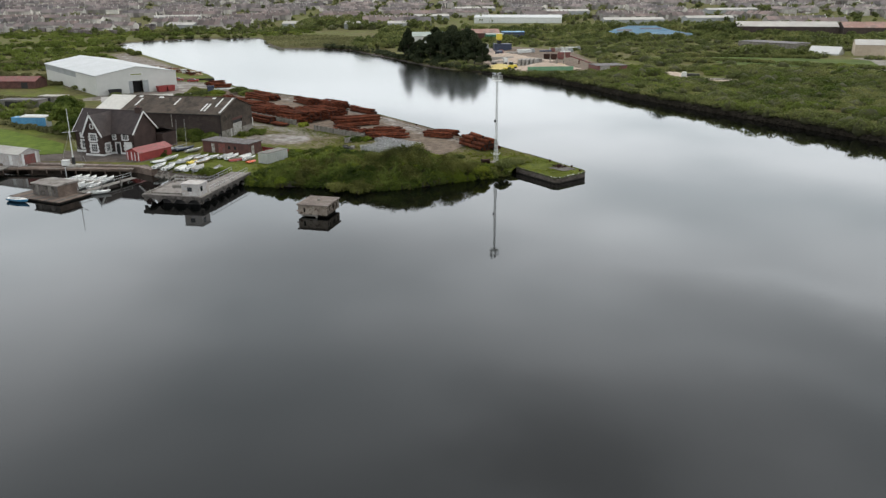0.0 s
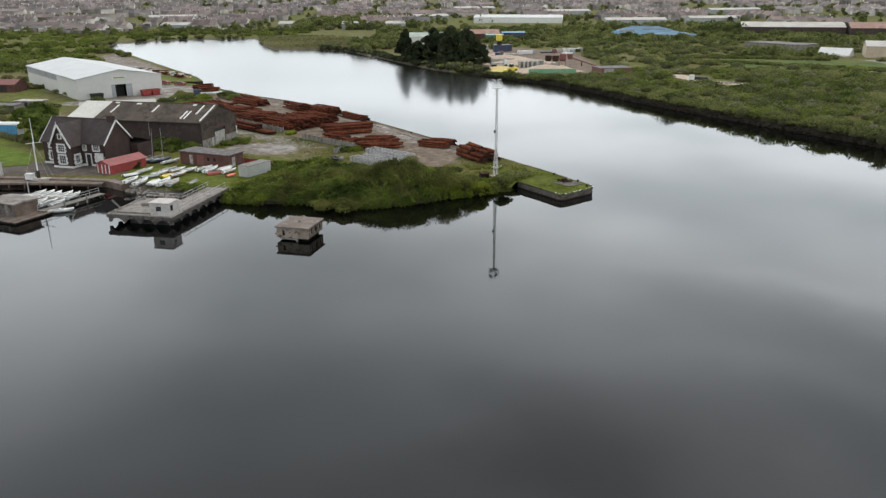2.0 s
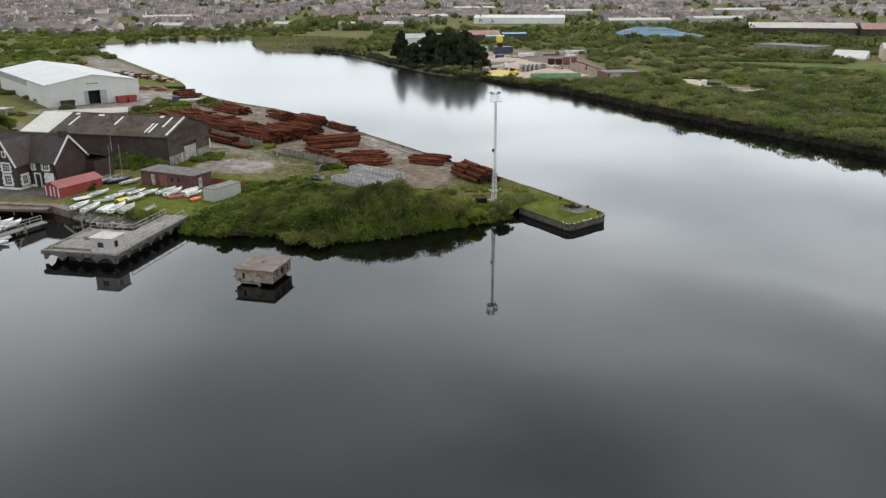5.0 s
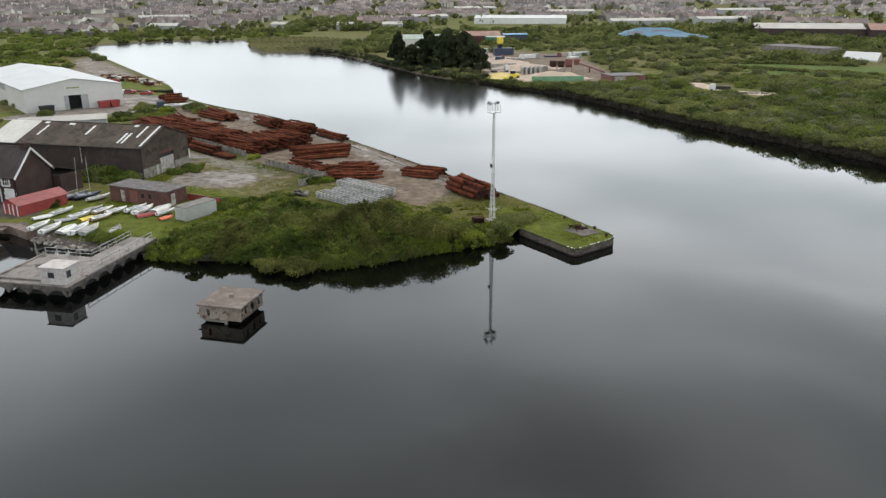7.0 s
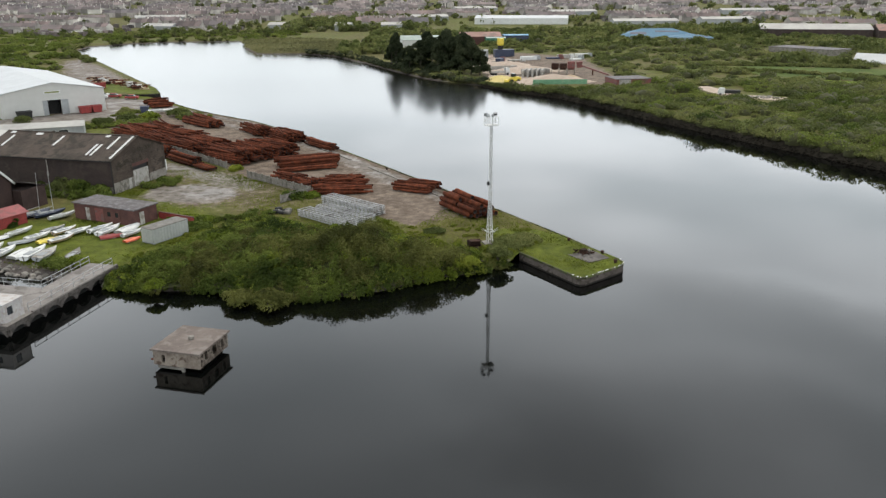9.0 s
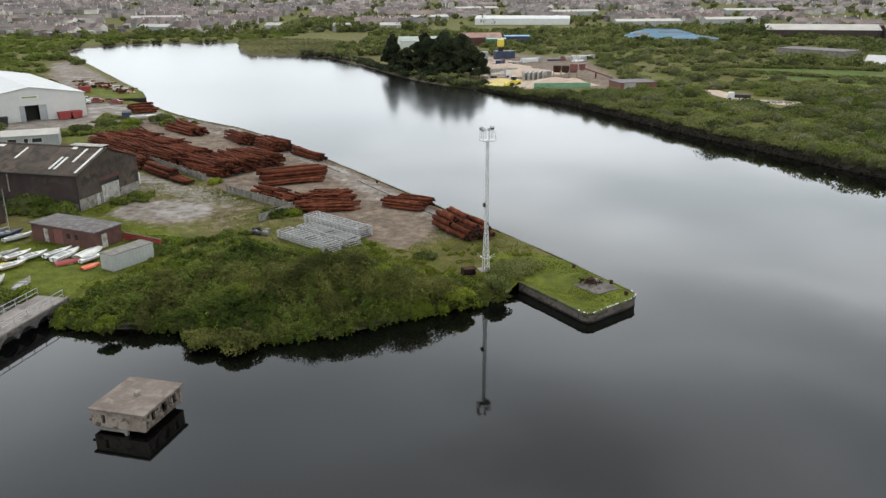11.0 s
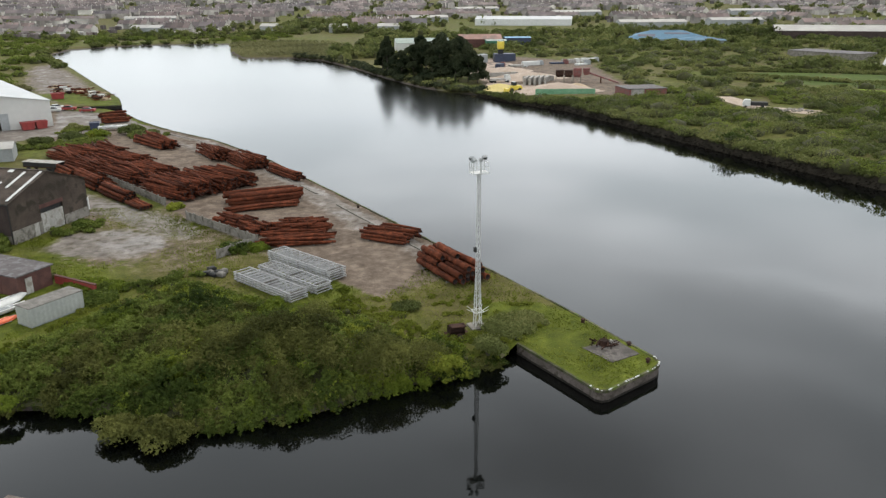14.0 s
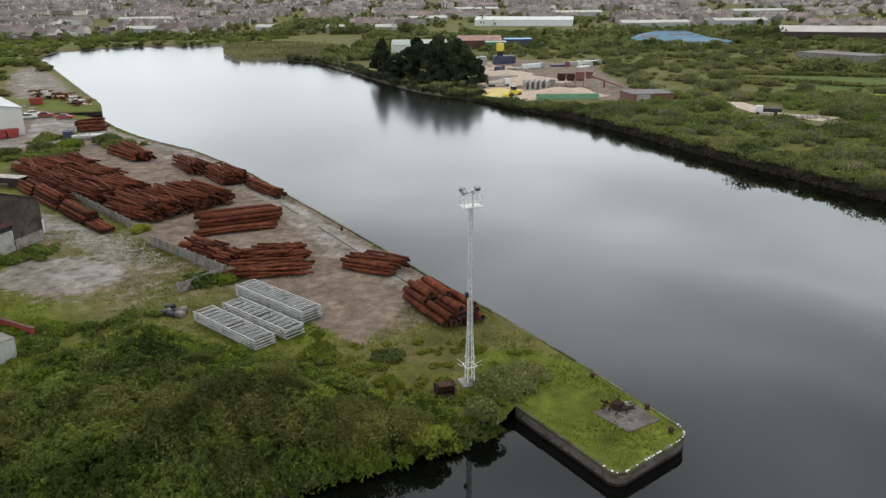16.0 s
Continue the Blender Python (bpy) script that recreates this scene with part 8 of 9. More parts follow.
def build_grass():
    """Long grass on the quay head and round the yard."""
    rng = np.random.default_rng(41)
    zone_ok = lambda X, Y: ~inside(LAKE, X, Y) & (far_from(LAKE, X, Y) > 0.5) & ~inside(YARD, X, Y) & ~inside(PAD, X, Y) & ~inside(FRONT, X, Y) & ~inside(THICKET, X, Y)
    q = spots(rng, 90000, -62, 19, 47, 108, zone_ok)
    slab_ = [(12.1, 56.3), (14.3, 53.7), (16.9, 55.1), (15.4, 58.0)]
    q = q[~inside(slab_, q[:, 0], q[:, 1])]
    lawn = inside([(-70, 54), (-47, 54), (-46, 72), (-70, 72)], q[:, 0], q[:, 1])
    q = q[~lawn | (rng.uniform(0, 1, len(q)) < 0.25)]
    tall = np.clip(0.5 + wobble(q[:, 0], q[:, 1], 0.25, 13.0) * 1.2, 0.1, 1.3)
    h = 0.06 + 0.13 * tall * rng.uniform(0.5, 1.3, len(q))
    n = len(q)
    a = rng.uniform(0, 6.28, n)
    dx, dy = np.cos(a) * 0.09, np.sin(a) * 0.09
    lx, ly = rng.normal(0, 0.22, n), rng.normal(0, 0.22, n)
    z = np.full(n, LAND)
    V = np.stack([np.stack([q[:, 0] - dx, q[:, 1] - dy, z - 0.05], 1), np.stack([q[:, 0] + dx, q[:, 1] + dy, z - 0.05], 1), np.stack([q[:, 0] + lx, q[:, 1] + ly, z + h], 1)], 1).reshape(-1, 3)
    tagged(new("long_grass", sheet("long_grass", V, np.arange(3 * n).reshape(-1, 3), L_GRASS)), "uneven tufts of yellow-green grass", "grass", kind="stuff")


build_grass()


def rocks(name, label, pts, r0, r1, stone=None):
    rng = np.random.default_rng(77)
    m = Mesh()
    base = bmesh.new()
    bmesh.ops.create_icosphere(base, subdivisions=1, radius=1.0)
    vs = [v.co.copy() for v in base.verts]
    fs = [[v.index for v in f.verts] for f in base.faces]
    base.free()
    for x, y, z in pts:
        s = rng.uniform(r0, r1)
        k = rng.uniform(0.7, 1.3, (len(vs), 1)) * np.array([1.2, 0.9, 0.65]) * s
        a = rng.uniform(0, 6.28)
        ca, sa = math.cos(a), math.sin(a)
        P = np.array([tuple(v) for v in vs]) * k
        m.add([(x + p[0] * ca - p[1] * sa, y + p[0] * sa + p[1] * ca, z + p[2]) for p in P], fs)
    return tagged(part(name, m, stone or M_STONE), label, "rocks", kind="stuff")


shore = []
for (xa, ya), (xb, yb) in zip(BANK_LEFT[6:], BANK_LEFT[7:]):
    for k in range(34):
        u = random.random()
        o = random.uniform(-0.4, 2.2)
        shore.append((xa + (xb - xa) * u + 0.35 * o, ya + (yb - ya) * u + o, 0.1 + 0.4 * max(o, 0)))
rocks("shore_rocks", "broken stones along the slipway shore", shore, 0.18, 0.5)
bank = []
for (xa, ya), (xb, yb) in zip(BANK_RIGHT[:12], BANK_RIGHT[1:13]):
    for k in range(int(math.hypot(xb - xa, yb - ya) * 8.0)):
        u = random.random()
        o = random.uniform(-0.3, 1.5)
        bank.append((xa + (xb - xa) * u + o, ya + (yb - ya) * u + 0.3 * o, 0.1 + 1.15 * max(o, 0)))
rocks("bank_stones", "dark stones lining the far bank", bank, 0.18, 0.45, M_DARKSTONE)

# ---- beyond the water ----
def simple_shed(name, x, y, ang, L, W, E, R, wall, roof, label, cat="industrial building", strips=0, base=None):
    z = float(rise(np.array([x]), np.array([y]))[0]) if base is None else base
    s = block_building(name, pose(x, y, z, 0, 0, ang), L, W, E, R, wall, roof, label, cat)
    for k in range(strips):
        u = (k + 0.5) / strips
        part("rooflight", Mesh().box(L * u - 0.5, 0.6, E + 0.3, L * u + 0.5, W * 0.35, E + 0.45), M_WHITE, s)
    return s


M_BLUEROOF = mat("sky_blue_roof_sheeting", (0.062, 0.142, 0.212), (0.100, 0.188, 0.262), 0.1, 9, 0.7, wave=3.0, gloss=0.15)
M_RUSTROOF = mat("rust_red_roof_sheeting", (0.20, 0.10, 0.075), (0.28, 0.15, 0.12), 0.1, 9, 0.7, wave=3.0, grime=(0.16, 0.10, 0.08))
M_TAN = mat("tan_cladding", (0.38, 0.30, 0.22), (0.46, 0.37, 0.28), 0.1, 9, 0.7, wave=3.0)
rsd = block_building("red_works_shed", pose(55.2, 231.5, LAND + 0.5, 0, 0, 12), 13.0, 10.0, 3.2, 3.2, M_DULLRED, M_FELT, "faded red metal workshop with a grey door beside the works", "workshop", doors=((1.0, 5.4, 3.2, M_CONCW),))
def blue_works(x, y, ang, L, W, E, R, run, label, slots):
    """A low works under a hipped blue roof, with dark glazed slots in its near slope."""
    b = thing("blue_roofed_works", pose(x, y, float(rise(np.array([x]), np.array([y]))[0]), 0, 0, ang), label, "industrial building")
    part("body", Mesh().box(0, 0, -1.0, L, W, E), M_GREYBAND, b)
    o = 1.2
    part("roof", Mesh().add([(-o, -o, E), (L + o, -o, E), (L + o, W + o, E), (-o, W + o, E), (run, W / 2, R), (L - run, W / 2, R)], [(0, 1, 5, 4), (1, 2, 5), (2, 3, 4, 5), (3, 0, 4)]), M_BLUEROOF, b)
    part("fascia", Mesh().box(-o, -o - 0.1, E - 0.7, L + o, -o - 0.004, E - 0.004), M_BLUETRIM, b)
    part("ridge", Mesh().tube((run, W / 2, R + 0.05), (L - run, W / 2, R + 0.05), 0.3, 6), M_BLUETRIM, b)
    k = (R - E) / (W / 2 + o)
    for u0, u1, v0, v1 in slots:
        z0, z1 = E + k * (v0 + o) + 0.12, E + k * (v1 + o) + 0.12
        part("glazed_slot", Mesh().add([(u0, v0, z0), (u1, v0, z0), (u1, v1, z1), (u0, v1, z1), (u0, v0, z0 - 0.4), (u1, v0, z0 - 0.4), (u1, v1, z1 - 0.4), (u0, v1, z1 - 0.4)], [(0, 1, 2, 3), (0, 4, 5, 1), (1, 5, 6, 2), (2, 6, 7, 3), (3, 7, 4, 0)]), M_NAVY, b)


M_BLUETRIM = mat("pale_blue_trim", (0.20, 0.29, 0.37), (0.27, 0.36, 0.44), 0.2, 9, 0.6)
blue_works(116, 508, -10, 52, 28, 2.0, 6.6, 15, "works under a low hipped sky-blue metal roof", ((7, 18, 3.0, 7.0), (24, 40, 7.5, 10.0)))
blue_works(146, 490, -10, 26, 18, 2.4, 3.8, 10, "low annexe under a hipped sky-blue metal roof", ((14, 24, 1.0, 3.0),))
simple_shed("green_roofed_works", -30, 431, 8, 30, 16, 5.2, 7.5, M_CREAM, M_GREENROOF, "pale works with a grey-green roof behind the pines")
simple_shed("long_white_works", 25, 760, -10, 92, 30, 6, 8.5, M_WHITE, M_WHITEROOF, "long white works at the edge of the town")
simple_shed("long_brown_shed", 224, 537, -14, 74, 24, 5.2, 8.6, M_SHEDWALL, M_PALEROOF, "long dark shed with a pale weathered roof")
simple_shed("rust_roofed_shed", 296, 512, -14, 80, 24, 5.0, 8.8, M_SHEDWALL, M_RUSTROOF, "long shed with a rust-red roof and rooflights", strips=7)
simple_shed("tan_works", 203, 313, -24, 52, 26, 5.5, 7.5, M_TAN, M_PALEROOF, "tan metal-clad works beyond the scrub")
simple_shed("low_grey_offices", 172, 392, -54, 36, 18, 2.8, 2.8, M_CONC, M_FELT, "low flat-roofed grey offices")
simple_shed("white_tents", 185, 326, -42, 15, 10, 0.8, 4.0, M_WHITE, M_WHITEROOF, "white sheeted store beside the offices")
simple_shed("brick_works", 6, 470, 6, 26, 14, 5, 7.5, M_BRICK, M_RUSTROOF, "brick works with a red-brown roof")
simple_shed("blue_store", 34, 476, 4, 16, 10, 4.5, 5.0, M_NAVY, M_BLUE, "blue metal store behind the works")
simple_shed("green_store", 22, 462, 4, 12, 10, 4.5, 5.0, mat("green_cladding", (0.04, 0.16, 0.10), (0.06, 0.20, 0.13), 0.2), M_GREENROOF, "green metal store behind the works")
for k, (x, y, L) in enumerate(((-262, 640, 26), (-160, 660, 14), (-100, 650, 14), (-60, 655, 18), (150, 690, 60), (240, 720, 50), (-40, 820, 40), (320, 900, 70), (120, 905, 60), (-330, 800, 50), (10, 1010, 60))):
    simple_shed("pale_depot", x, y, -8 + k * 3, L, 14, 5, 7, M_GREYBAND, M_PALEROOF, "pale depot building at the town's edge", "depot")

# the aggregate works
def heap(x, y, r, h, mm, label, sx=1.0, seed=0):
    rng = np.random.default_rng(seed)
    m = Mesh()
    n, k = 28, 9
    v, f = [(0, 0, h)], []
    for j in range(1, k + 1):
        for i in range(n):
            a = 2 * math.pi * i / n
            w = 1 + 0.10 * math.sin(3 * a + seed) + 0.05 * rng.normal()
            rr = r * j / k * w
            v.append((rr * math.cos(a) * sx, rr * math.sin(a), h * (1 - (j / k) ** 1.15) + (0.04 * rng.normal() if j < k else -0.2)))
    f += [(0, 1 + i, 1 + (i + 1) % n) for i in range(n)]
    for j in range(k - 1):
        f += [(1 + j * n + i, 1 + (j + 1) * n + i, 1 + (j + 1) * n + (i + 1) % n, 1 + j * n + (i + 1) % n) for i in range(n)]
    m.add(v, f)
    ob = part("mound", m, mm, smooth=True)
    return place(ob, pose(x, y, LAND), label, "heap")


M_YSAND = mat("yellow_sand", (0.50, 0.40, 0.14), (0.58, 0.47, 0.20), 0.3, 12, 0.95)
M_GRAVEL = mat("pale_gravel", (0.34, 0.265, 0.205), (0.44, 0.35, 0.28), 0.4, 14, 0.95)
heap(17, 262, 6.5, 2.2, M_YSAND, "low heap of yellow sand near the bank", 1.6, 1)
heap(36, 253, 10.5, 3.6, M_GRAVEL, "broad heap of pale tan gravel", 1.7, 2)
heap(31, 296, 12, 2.8, M_GRAVEL, "heap of pale gravel", 1.6, 3)
heap(24, 322, 11, 2.4, M_GRAVEL, "heap of pale gravel", 1.5, 4)
heap(44, 262, 6, 2.4, M_SAND, "heap of brown sand", 1.2, 5)


def bay_wall(x, y, ang, L, h):
    b = thing("bay_wall", pose(x, y, LAND, 0, 0, ang), "concrete block bay wall between heaps", "wall", "bay walls at the works")
    n = max(2, int(L / 1.6))
    for k in range(n):
        for j in range(2):
            part("block", Mesh().box(k * L / n + 0.02, 0, j * h / 2, (k + 1) * L / n - 0.02, 0.8, (j + 1) * h / 2 - 0.03), M_CONCW, b)
    return b


for k in range(5):
    bay_wall(27.0 + k * 1.9, 272.5 + k * 0.4, 74, 9, 3.0)
bay_wall(27, 282, 8, 12, 2.6)
bay_wall(14, 300, 20, 14, 2.0)
grn = thing("green_hoarding", pose(27.5, 243.4, LAND, 0, 0, 2), "long green sheeted hoarding along the bank", "hoarding")
for k in range(9):
    part("panel", Mesh().box(k * 2.2, 0, -0.2, k * 2.2 + 2.16, 0.1, 2.5), mat("green_sheeting", (0.10, 0.24, 0.13), (0.16, 0.32, 0.19), 0.5, 8, 0.6) if k == 0 else bpy.data.materials["green_sheeting"], grn)
stones = thing("revetment", pose(10.5, 252.8, 0, 0, 0, -42), "rough sandstone revetment wall at the works", "wall")
for k in range(12):
    part("block", Mesh().box(k * 1.3, 0.2, -0.8, k * 1.3 + 1.27, 1.5, LAND + random.uniform(0.0, 0.35), bev=0.06), M_SAND, stones)


def hopper(x, y, ang):
    """The batching hoppers: dark bins on legs with a conveyor."""
    h = thing("batching_plant", pose(x, y, LAND, 0, 0, ang), "rust-brown and grey batching hoppers on legs with a conveyor", "batching plant")
    for k in range(3):
        b = part("bin", Mesh().loft([(k * 3.2 + 0.5, 0.5, k * 3.2 + 2.5, 2.5, 2.7), (k * 3.2, 0, k * 3.2 + 3.0, 3.0, 3.6), (k * 3.2, 0, k * 3.2 + 3.0, 3.0, 5.2 + (0.8 if k == 2 else 0.0))]), (M_IRON, M_IRON, M_DULLRED)[k], h)
        for lx in (0.15, 2.85):
            for ly in (0.15, 2.85):
                part("leg", Mesh().beam((k * 3.2 + lx, ly, 0), (k * 3.2 + lx, ly, 4.2), 0.22), M_CONC, b)
    part("conveyor", Mesh().beam((10.5, 1.5, 4.8), (23.0, 0.0, 0.9), 1.1, 0.5), M_DULLRED, h)
    part("trestle", Mesh().beam((16.5, 0.8, 0), (16.5, 0.8, 2.7), 0.5), M_RUST, h)
    part("chute", Mesh().loft([(10.2, 0.6, 12.0, 2.4, 3.6), (9.8, 0.2, 12.4, 2.8, 6.0)]), M_DULLRED, h)


hopper(38.5, 277.0, -8)
silo = thing("yellow_silo", pose(24.3, 372.0, LAND, 0, 0, 5), "bright yellow silo head over a dark plant house", "silo")
part("plant_house", Mesh().box(-3, -3, 0, 7, 4, 4.0), M_NAVY, silo)
part("tower", Mesh().box(-1.2, -1.2, 4.004, 1.2, 1.2, 6.0), M_BLACK, silo)
part("bin", Mesh().loft([(-1.1, -1.1, 1.1, 1.1, 6.004), (-1.55, -1.55, 1.55, 1.55, 6.6), (-1.55, -1.55, 1.55, 1.55, 9.6)]), M_YELLOW, silo)
for k in range(3):
    part("lean_to", Mesh().box(-16 + k * 3.2, -3, 0, -13 + k * 3.2, 3, 3.2 + k * 0.3), M_CONCW if k % 2 else M_GREYBAND, silo)
for k, (x, y, a) in enumerate(((30, 340, 20), (38, 346, 25), (50, 352, 10), (56, 356, 12), (60, 346, 40), (22, 336, 70), (18, 284, 15), (66, 362, 10))):
    tr_ = thing("lorry", pose(x, y, LAND, 0, 0, a), "parked lorry at the works", "lorry", "lorries at the works")
    part("cab", Mesh().loft([(2.4, -1.1, 4.4, 1.1, 0.6), (2.4, -1.1, 4.4, 1.1, 1.8), (2.4, -1.05, 4.0, 1.05, 2.9)]), (M_WHITE, M_GREYBAND, M_DULLRED)[k % 3], tr_)
    part("load_bed", Mesh().box(-4.2, -1.2, 0.9, 2.3, 1.2, 2.6 if k % 2 else 1.6), (M_CONCW, M_WHITE, M_NAVY)[k % 3], tr_)
    for x_ in (-3.0, -1.8, 3.3):
        for y_ in (-1.15, 0.85):
            part("wheel", Mesh().tube((x_, y_, 0.5), (x_, y_ + 0.3, 0.5), 0.5, 12), M_BLACK, tr_)
digger = thing("wheel_loader", pose(21.5, 255.5, LAND, 0, 0, 200), "yellow wheel loader beside the sand", "loader")
part("body", Mesh().loft([(-2.5, -1.0, 1.2, 1.0, 0.9), (-2.5, -1.0, 1.2, 1.0, 2.0), (-2.2, -0.8, 0.4, 0.8, 2.3)]), M_YELLOW, digger)
part("cab", Mesh().box(-0.6, -0.8, 2.304, 0.9, 0.8, 3.5, bev=0.1), M_GLASS, digger)
part("bucket", Mesh().loft([(2.4, -1.3, 3.4, 1.3, 0.3), (2.2, -1.3, 3.2, 1.3, 1.3)]), M_YELLOW, digger)
part("arm", Mesh().beam((1.0, 0, 1.5), (2.6, 0, 0.9), 0.5), M_YELLOW, digger)
for x_ in (-1.6, 1.2):
    for y_ in (-1.3, 0.8):
        part("wheel", Mesh().tube((x_, y_, 0.75), (x_, y_ + 0.5, 0.75), 0.75, 14), M_BLACK, digger)
# the parked van and oddments in the scrub on the right bank
van = thing("flatbed_van", pose(87.5, 212.5, LAND + 0.7, 0, 0, -15), "white van with a dark flatbed parked in the scrub", "van")
part("cab", Mesh().loft([(-3.2, -1.0, -1.2, 1.0, 0.5), (-3.2, -1.0, -1.2, 1.0, 1.4), (-2.8, -0.95, -1.2, 0.95, 2.3)]), M_WHITE, van)
part("bed", Mesh().box(-1.1, -1.1, 0.7, 3.6, 1.1, 1.7, bev=0.05), M_BLACK, van)
for x_ in (-2.4, 2.3):
    for y_ in (-1.05, 0.8):
        part("wheel", Mesh().tube((x_, y_, 0.36), (x_, y_ + 0.25, 0.36), 0.36, 12), M_BLACK, van)
trk = place(part("track", Mesh().prism([(82, 236), (85, 211), (97, 199), (104, 205), (92, 213), (89, 236)], LAND + 0.5, LAND + 0.86), M_GRAVEL), pose(0, 0, 0), "pale rubble hardstanding in the scrub", "track", kind="structure")
rub = rocks("rubble", "pale rubble left on the hardstanding", [(random.uniform(90, 100), random.uniform(203, 209), LAND + 0.9) for _ in range(40)], 0.3, 0.8)
lwn = place(part("lawn", Mesh().prism(LAWN, LAND - 0.2, LAND + 0.13), mat("mown_lawn", (0.062, 0.096, 0.013), (0.112, 0.156, 0.022), 0.5, 12, 0.95, gloss=0.1)), pose(0, 0, 0), "bright green mown lawn beside the house", "lawn", kind="structure")
mdw = place(part("meadow", Mesh().prism(MEADOW, LAND + 0.3, LAND + 0.84), mat("bright_meadow", (0.13, 0.19, 0.018), (0.20, 0.27, 0.032), 0.1, 30, 0.95, gloss=0.1)), pose(0, 0, 0), "strip of bright mown meadow", "meadow", kind="structure")
pdk = place(part("paddock", Mesh().prism(PADDOCK, LAND + 0.3, LAND + 0.832), mat("paddock_grass", (0.045, 0.070, 0.015), (0.088, 0.118, 0.026), 0.06, 30, 0.95, gloss=0.1)), pose(0, 0, 0), "green grazed paddock between hedgerows", "paddock", kind="structure")
lane_ = place(part("lane", Mesh().prism([(160, 246), (176, 236), (186, 232), (205, 284), (200, 300), (194, 300), (196, 284), (180, 240), (164, 248)], LAND + 0.3, LAND + 0.848), M_CONC), pose(0, 0, 0), "narrow pale lane between the paddocks", "lane", kind="structure")
yard_ = place(part("works_yard", Mesh().prism([(11, 262), (16, 254), (24, 247), (46, 246), (64, 238), (70, 250), (60, 282), (62, 345), (40, 385), (16, 385), (10, 330), (14, 285)], LAND - 0.2, LAND + 0.12), mat("trampled_gravel", (0.32, 0.25, 0.205), (0.47, 0.375, 0.31), 0.08, 20, 0.95, grime=(0.17, 0.14, 0.12), gloss=0.1)), pose(0, 0, 0), "pale pinkish gravel yard of the aggregate works", "yard", kind="structure")


# ---- the town ----
M_FARWALLN = mat("rendered_walls", (0.22, 0.195, 0.175), (0.50, 0.47, 0.43), 0.03, 4, 0.9, vary="object", spread=0.6)
M_FARROOFN = mat("slate_roofs", (0.090, 0.080, 0.082), (0.195, 0.138, 0.122), 0.012, 4, 0.8, vary="object", spread=0.5)


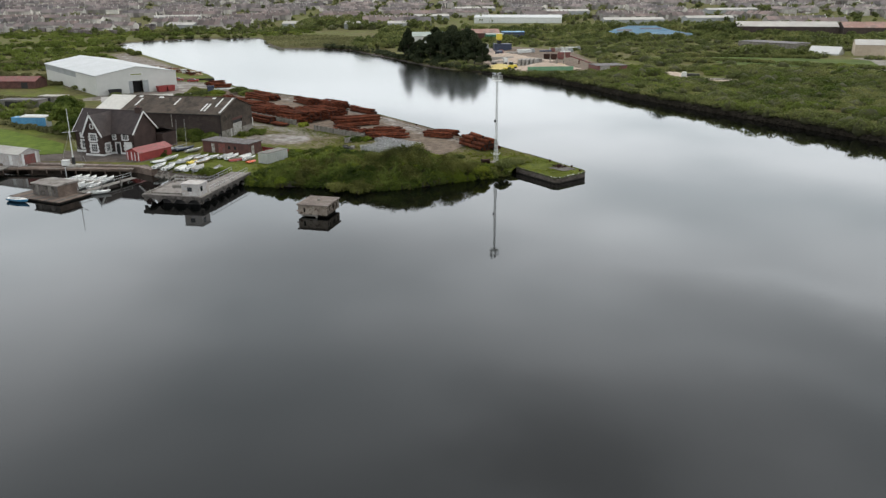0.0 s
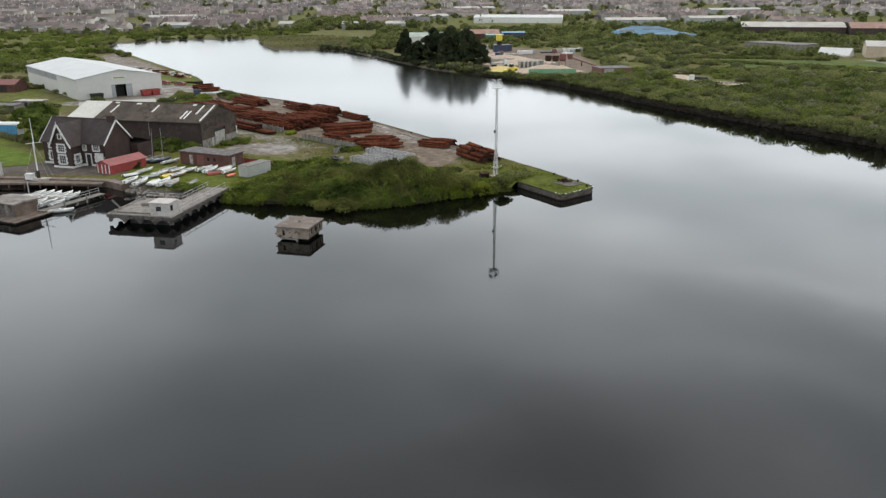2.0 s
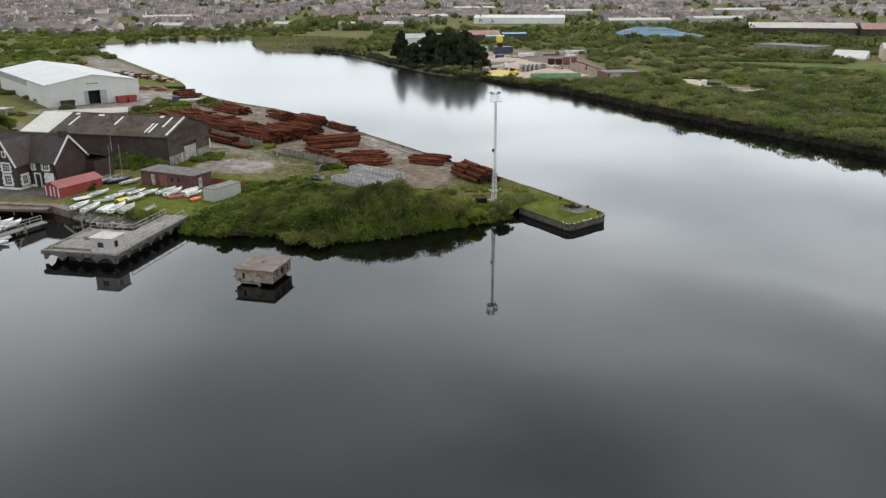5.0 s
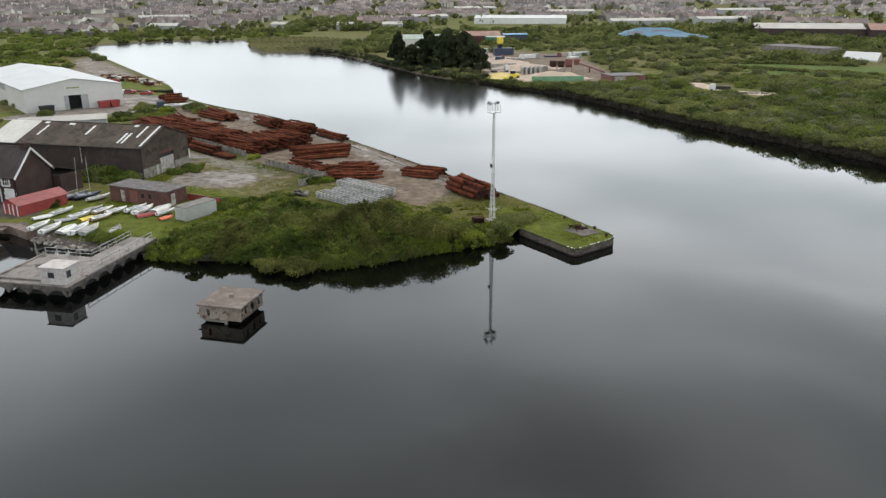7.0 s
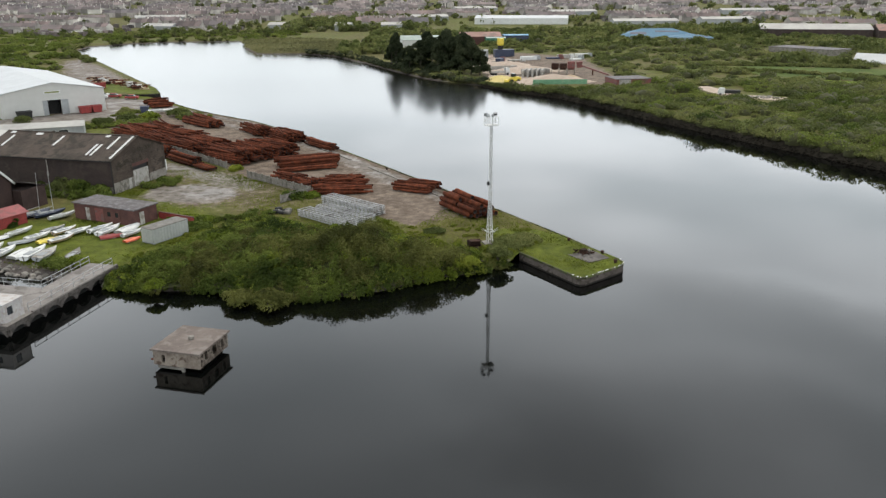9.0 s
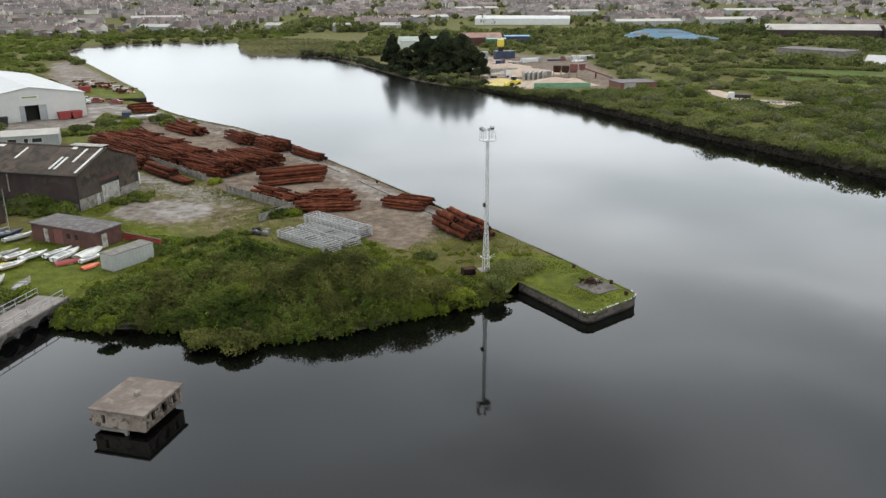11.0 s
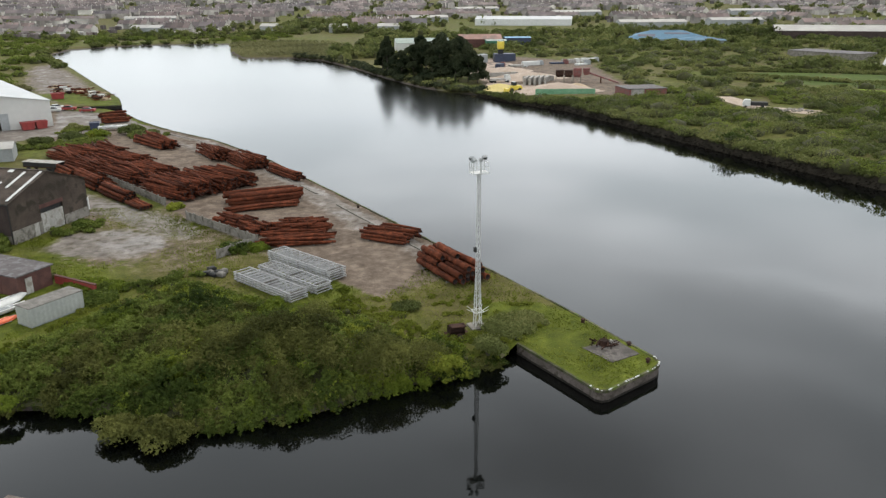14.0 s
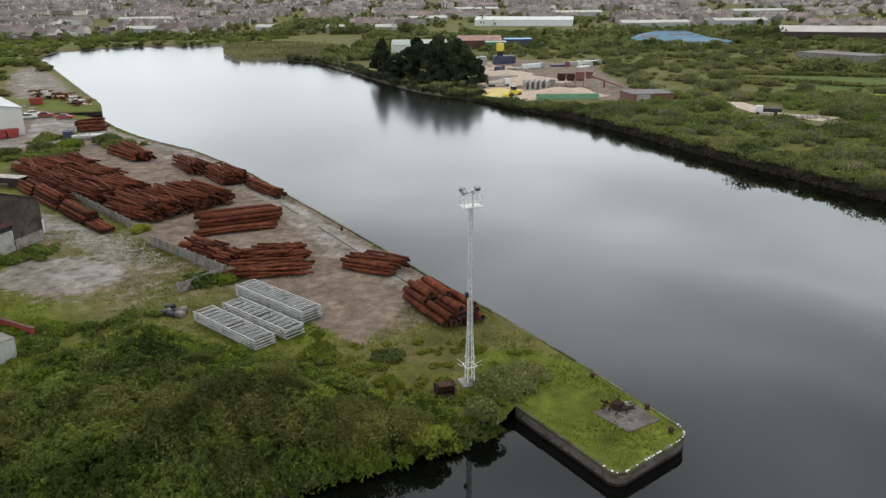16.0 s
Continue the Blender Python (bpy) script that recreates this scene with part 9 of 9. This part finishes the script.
def build_town():
    rng = np.random.default_rng(91)
    rest_w, rest_r = Mesh(), Mesh()
    rows = []
    for bx in range(-1500, 1700, 80):
        for by in range(600, 2700, 62):
            cx, cy = bx + rng.uniform(-18, 18), by + rng.uniform(-14, 14)
            R = math.hypot(cx, cy)
            if abs(math.atan2(cx, cy)) > 0.66 or R > 2650 or (cx > -170 and R < 715) or any(math.hypot(cx - a, cy - b) < 62 for a, b in ((60, 770), (176, 692), (264, 724), (-20, 824), (355, 905), (150, 910), (40, 1015), (95, 765))) or R < 630 - 0.05 * cx:
                continue
            if rng.uniform() < 0.10:
                continue
            a = 12 + 40 * noise.noise((cx * 0.002, cy * 0.002, 3.3)) + (90 if noise.noise((cx * 0.004, cy * 0.004, 7.7)) > 0.25 else 0)
            for off in (-16, 16):
                rows.append((cx - off * math.sin(math.radians(a)), cy + off * math.cos(math.radians(a)), a, int(rng.integers(5, 11))))
    rows.sort(key=lambda r: math.hypot(r[0], r[1]))
    for k, (x, y, a, n) in enumerate(rows):
        z = float(rise(np.array([x]), np.array([y]))[0])
        ca, sa = math.cos(math.radians(a)), math.sin(math.radians(a))
        T = lambda p: (x + p[0] * ca - p[1] * sa, y + p[0] * sa + p[1] * ca, z + p[2])
        w, D, E, Rr = rng.uniform(5.0, 7.5), 8.0, rng.uniform(4.8, 5.8), rng.uniform(7.6, 8.8)
        if k < 60:
            t = thing("terrace", pose(0, 0, 0), "terrace of small rendered houses with slate roofs", "terrace", "terraces of the town")
        for i in range(n):
            walls, roofs, stack = (Mesh(), Mesh(), Mesh()) if k < 60 else (rest_w, rest_r, rest_w)
            x0, x1 = (i - n / 2) * w, (i + 1 - n / 2) * w
            walls.add([T(p) for p in ((x0, -4, -1), (x1, -4, -1), (x1, 4, -1), (x0, 4, -1), (x0, -4, E), (x1, -4, E), (x1, 4, E), (x0, 4, E), (x0, 0, Rr), (x1, 0, Rr))], [(0, 1, 5, 4), (2, 3, 7, 6), (1, 2, 6, 9, 5), (3, 0, 4, 8, 7)])
            roofs.add([T(p) for p in ((x0, -4.4, E - 0.2), (x1, -4.4, E - 0.2), (x1, 0, Rr + 0.15), (x0, 0, Rr + 0.15), (x1, 4.4, E - 0.2), (x0, 4.4, E - 0.2))], [(0, 1, 2, 3), (3, 2, 4, 5)])
            c0 = x1 - 0.5
            stack.add([T(p) for p in ((c0, -0.4, Rr - 0.6), (c0 + 0.9, -0.4, Rr - 0.6), (c0 + 0.9, 0.4, Rr - 0.6), (c0, 0.4, Rr - 0.6), (c0, -0.4, Rr + 1.2), (c0 + 0.9, -0.4, Rr + 1.2), (c0 + 0.9, 0.4, Rr + 1.2), (c0, 0.4, Rr + 1.2))], [(0, 1, 5, 4), (1, 2, 6, 5), (2, 3, 7, 6), (3, 0, 4, 7), (4, 5, 6, 7)])
            if k < 60:
                part("wall", walls, M_FARWALLN, t)
                part("roof", roofs, M_FARROOFN, t)
                part("chimney", stack, M_FARWALLN, t)
    for _ in range(4200):
        x, y, a, n = rows[int(len(rows) * rng.uniform() ** 1.7)]
        ca, sa = math.cos(math.radians(a)), math.sin(math.radians(a))
        px, py = rng.uniform(-30, 30), rng.choice((-1, 1)) * rng.uniform(8, 15)
        X0, Y0 = x + px * ca - py * sa, y + px * sa + py * ca
        z = float(rise(np.array([X0]), np.array([Y0]))[0])
        w, D, E = rng.uniform(1.2, 3.2), rng.uniform(1.2, 2.6), rng.uniform(2.2, 4.2)
        c = [(X0 + u * ca - v * sa, Y0 + u * sa + v * ca) for u, v in ((-w, -D), (w, -D), (w, D), (-w, D))]
        m = rest_w if rng.uniform() < 0.35 else rest_r
        m.add([(p[0], p[1], z - 1) for p in c] + [(p[0], p[1], z + E) for p in c], [(0, 1, 5, 4), (1, 2, 6, 5), (2, 3, 7, 6), (3, 0, 4, 7), (4, 5, 6, 7)])
    town = tagged(new("distant_town"), "closely packed terraces and roofs of the distant town", "town", kind="stuff")
    tagged(part("wall", rest_w, M_FARWALL, town), kind="stuff")
    tagged(part("roof", rest_r, M_FARROOF, town), kind="stuff")
    q = []
    while len(q) < 3000:
        x, y = rng.uniform(-1500, 1600), rng.uniform(600, 2600)
        if abs(math.atan2(x, y)) < 0.62:
            s = rng.uniform(0.35, 1.1)
            q.append((x, y, 4.5 * s, 8 * s))
    for x, y, a, n in rows[:420]:
        for _ in range(4):
            s = rng.uniform(0.2, 0.62)
            q.append((x + rng.uniform(-30, 30), y + rng.uniform(-16, 16), 4.5 * s, 8 * s))
    for _ in range(16):
        x, y = rng.uniform(-1100, 1300), rng.uniform(900, 2500)
        for _ in range(26):
            q.append((x + rng.normal(0, 60), y + rng.normal(0, 10), 5.0, 10))
    scatter("town_trees", "dark tree clumps among the town's roofs", np.array(q), L_SCRUB, rng, 14, 2.0, "trees")


build_town()
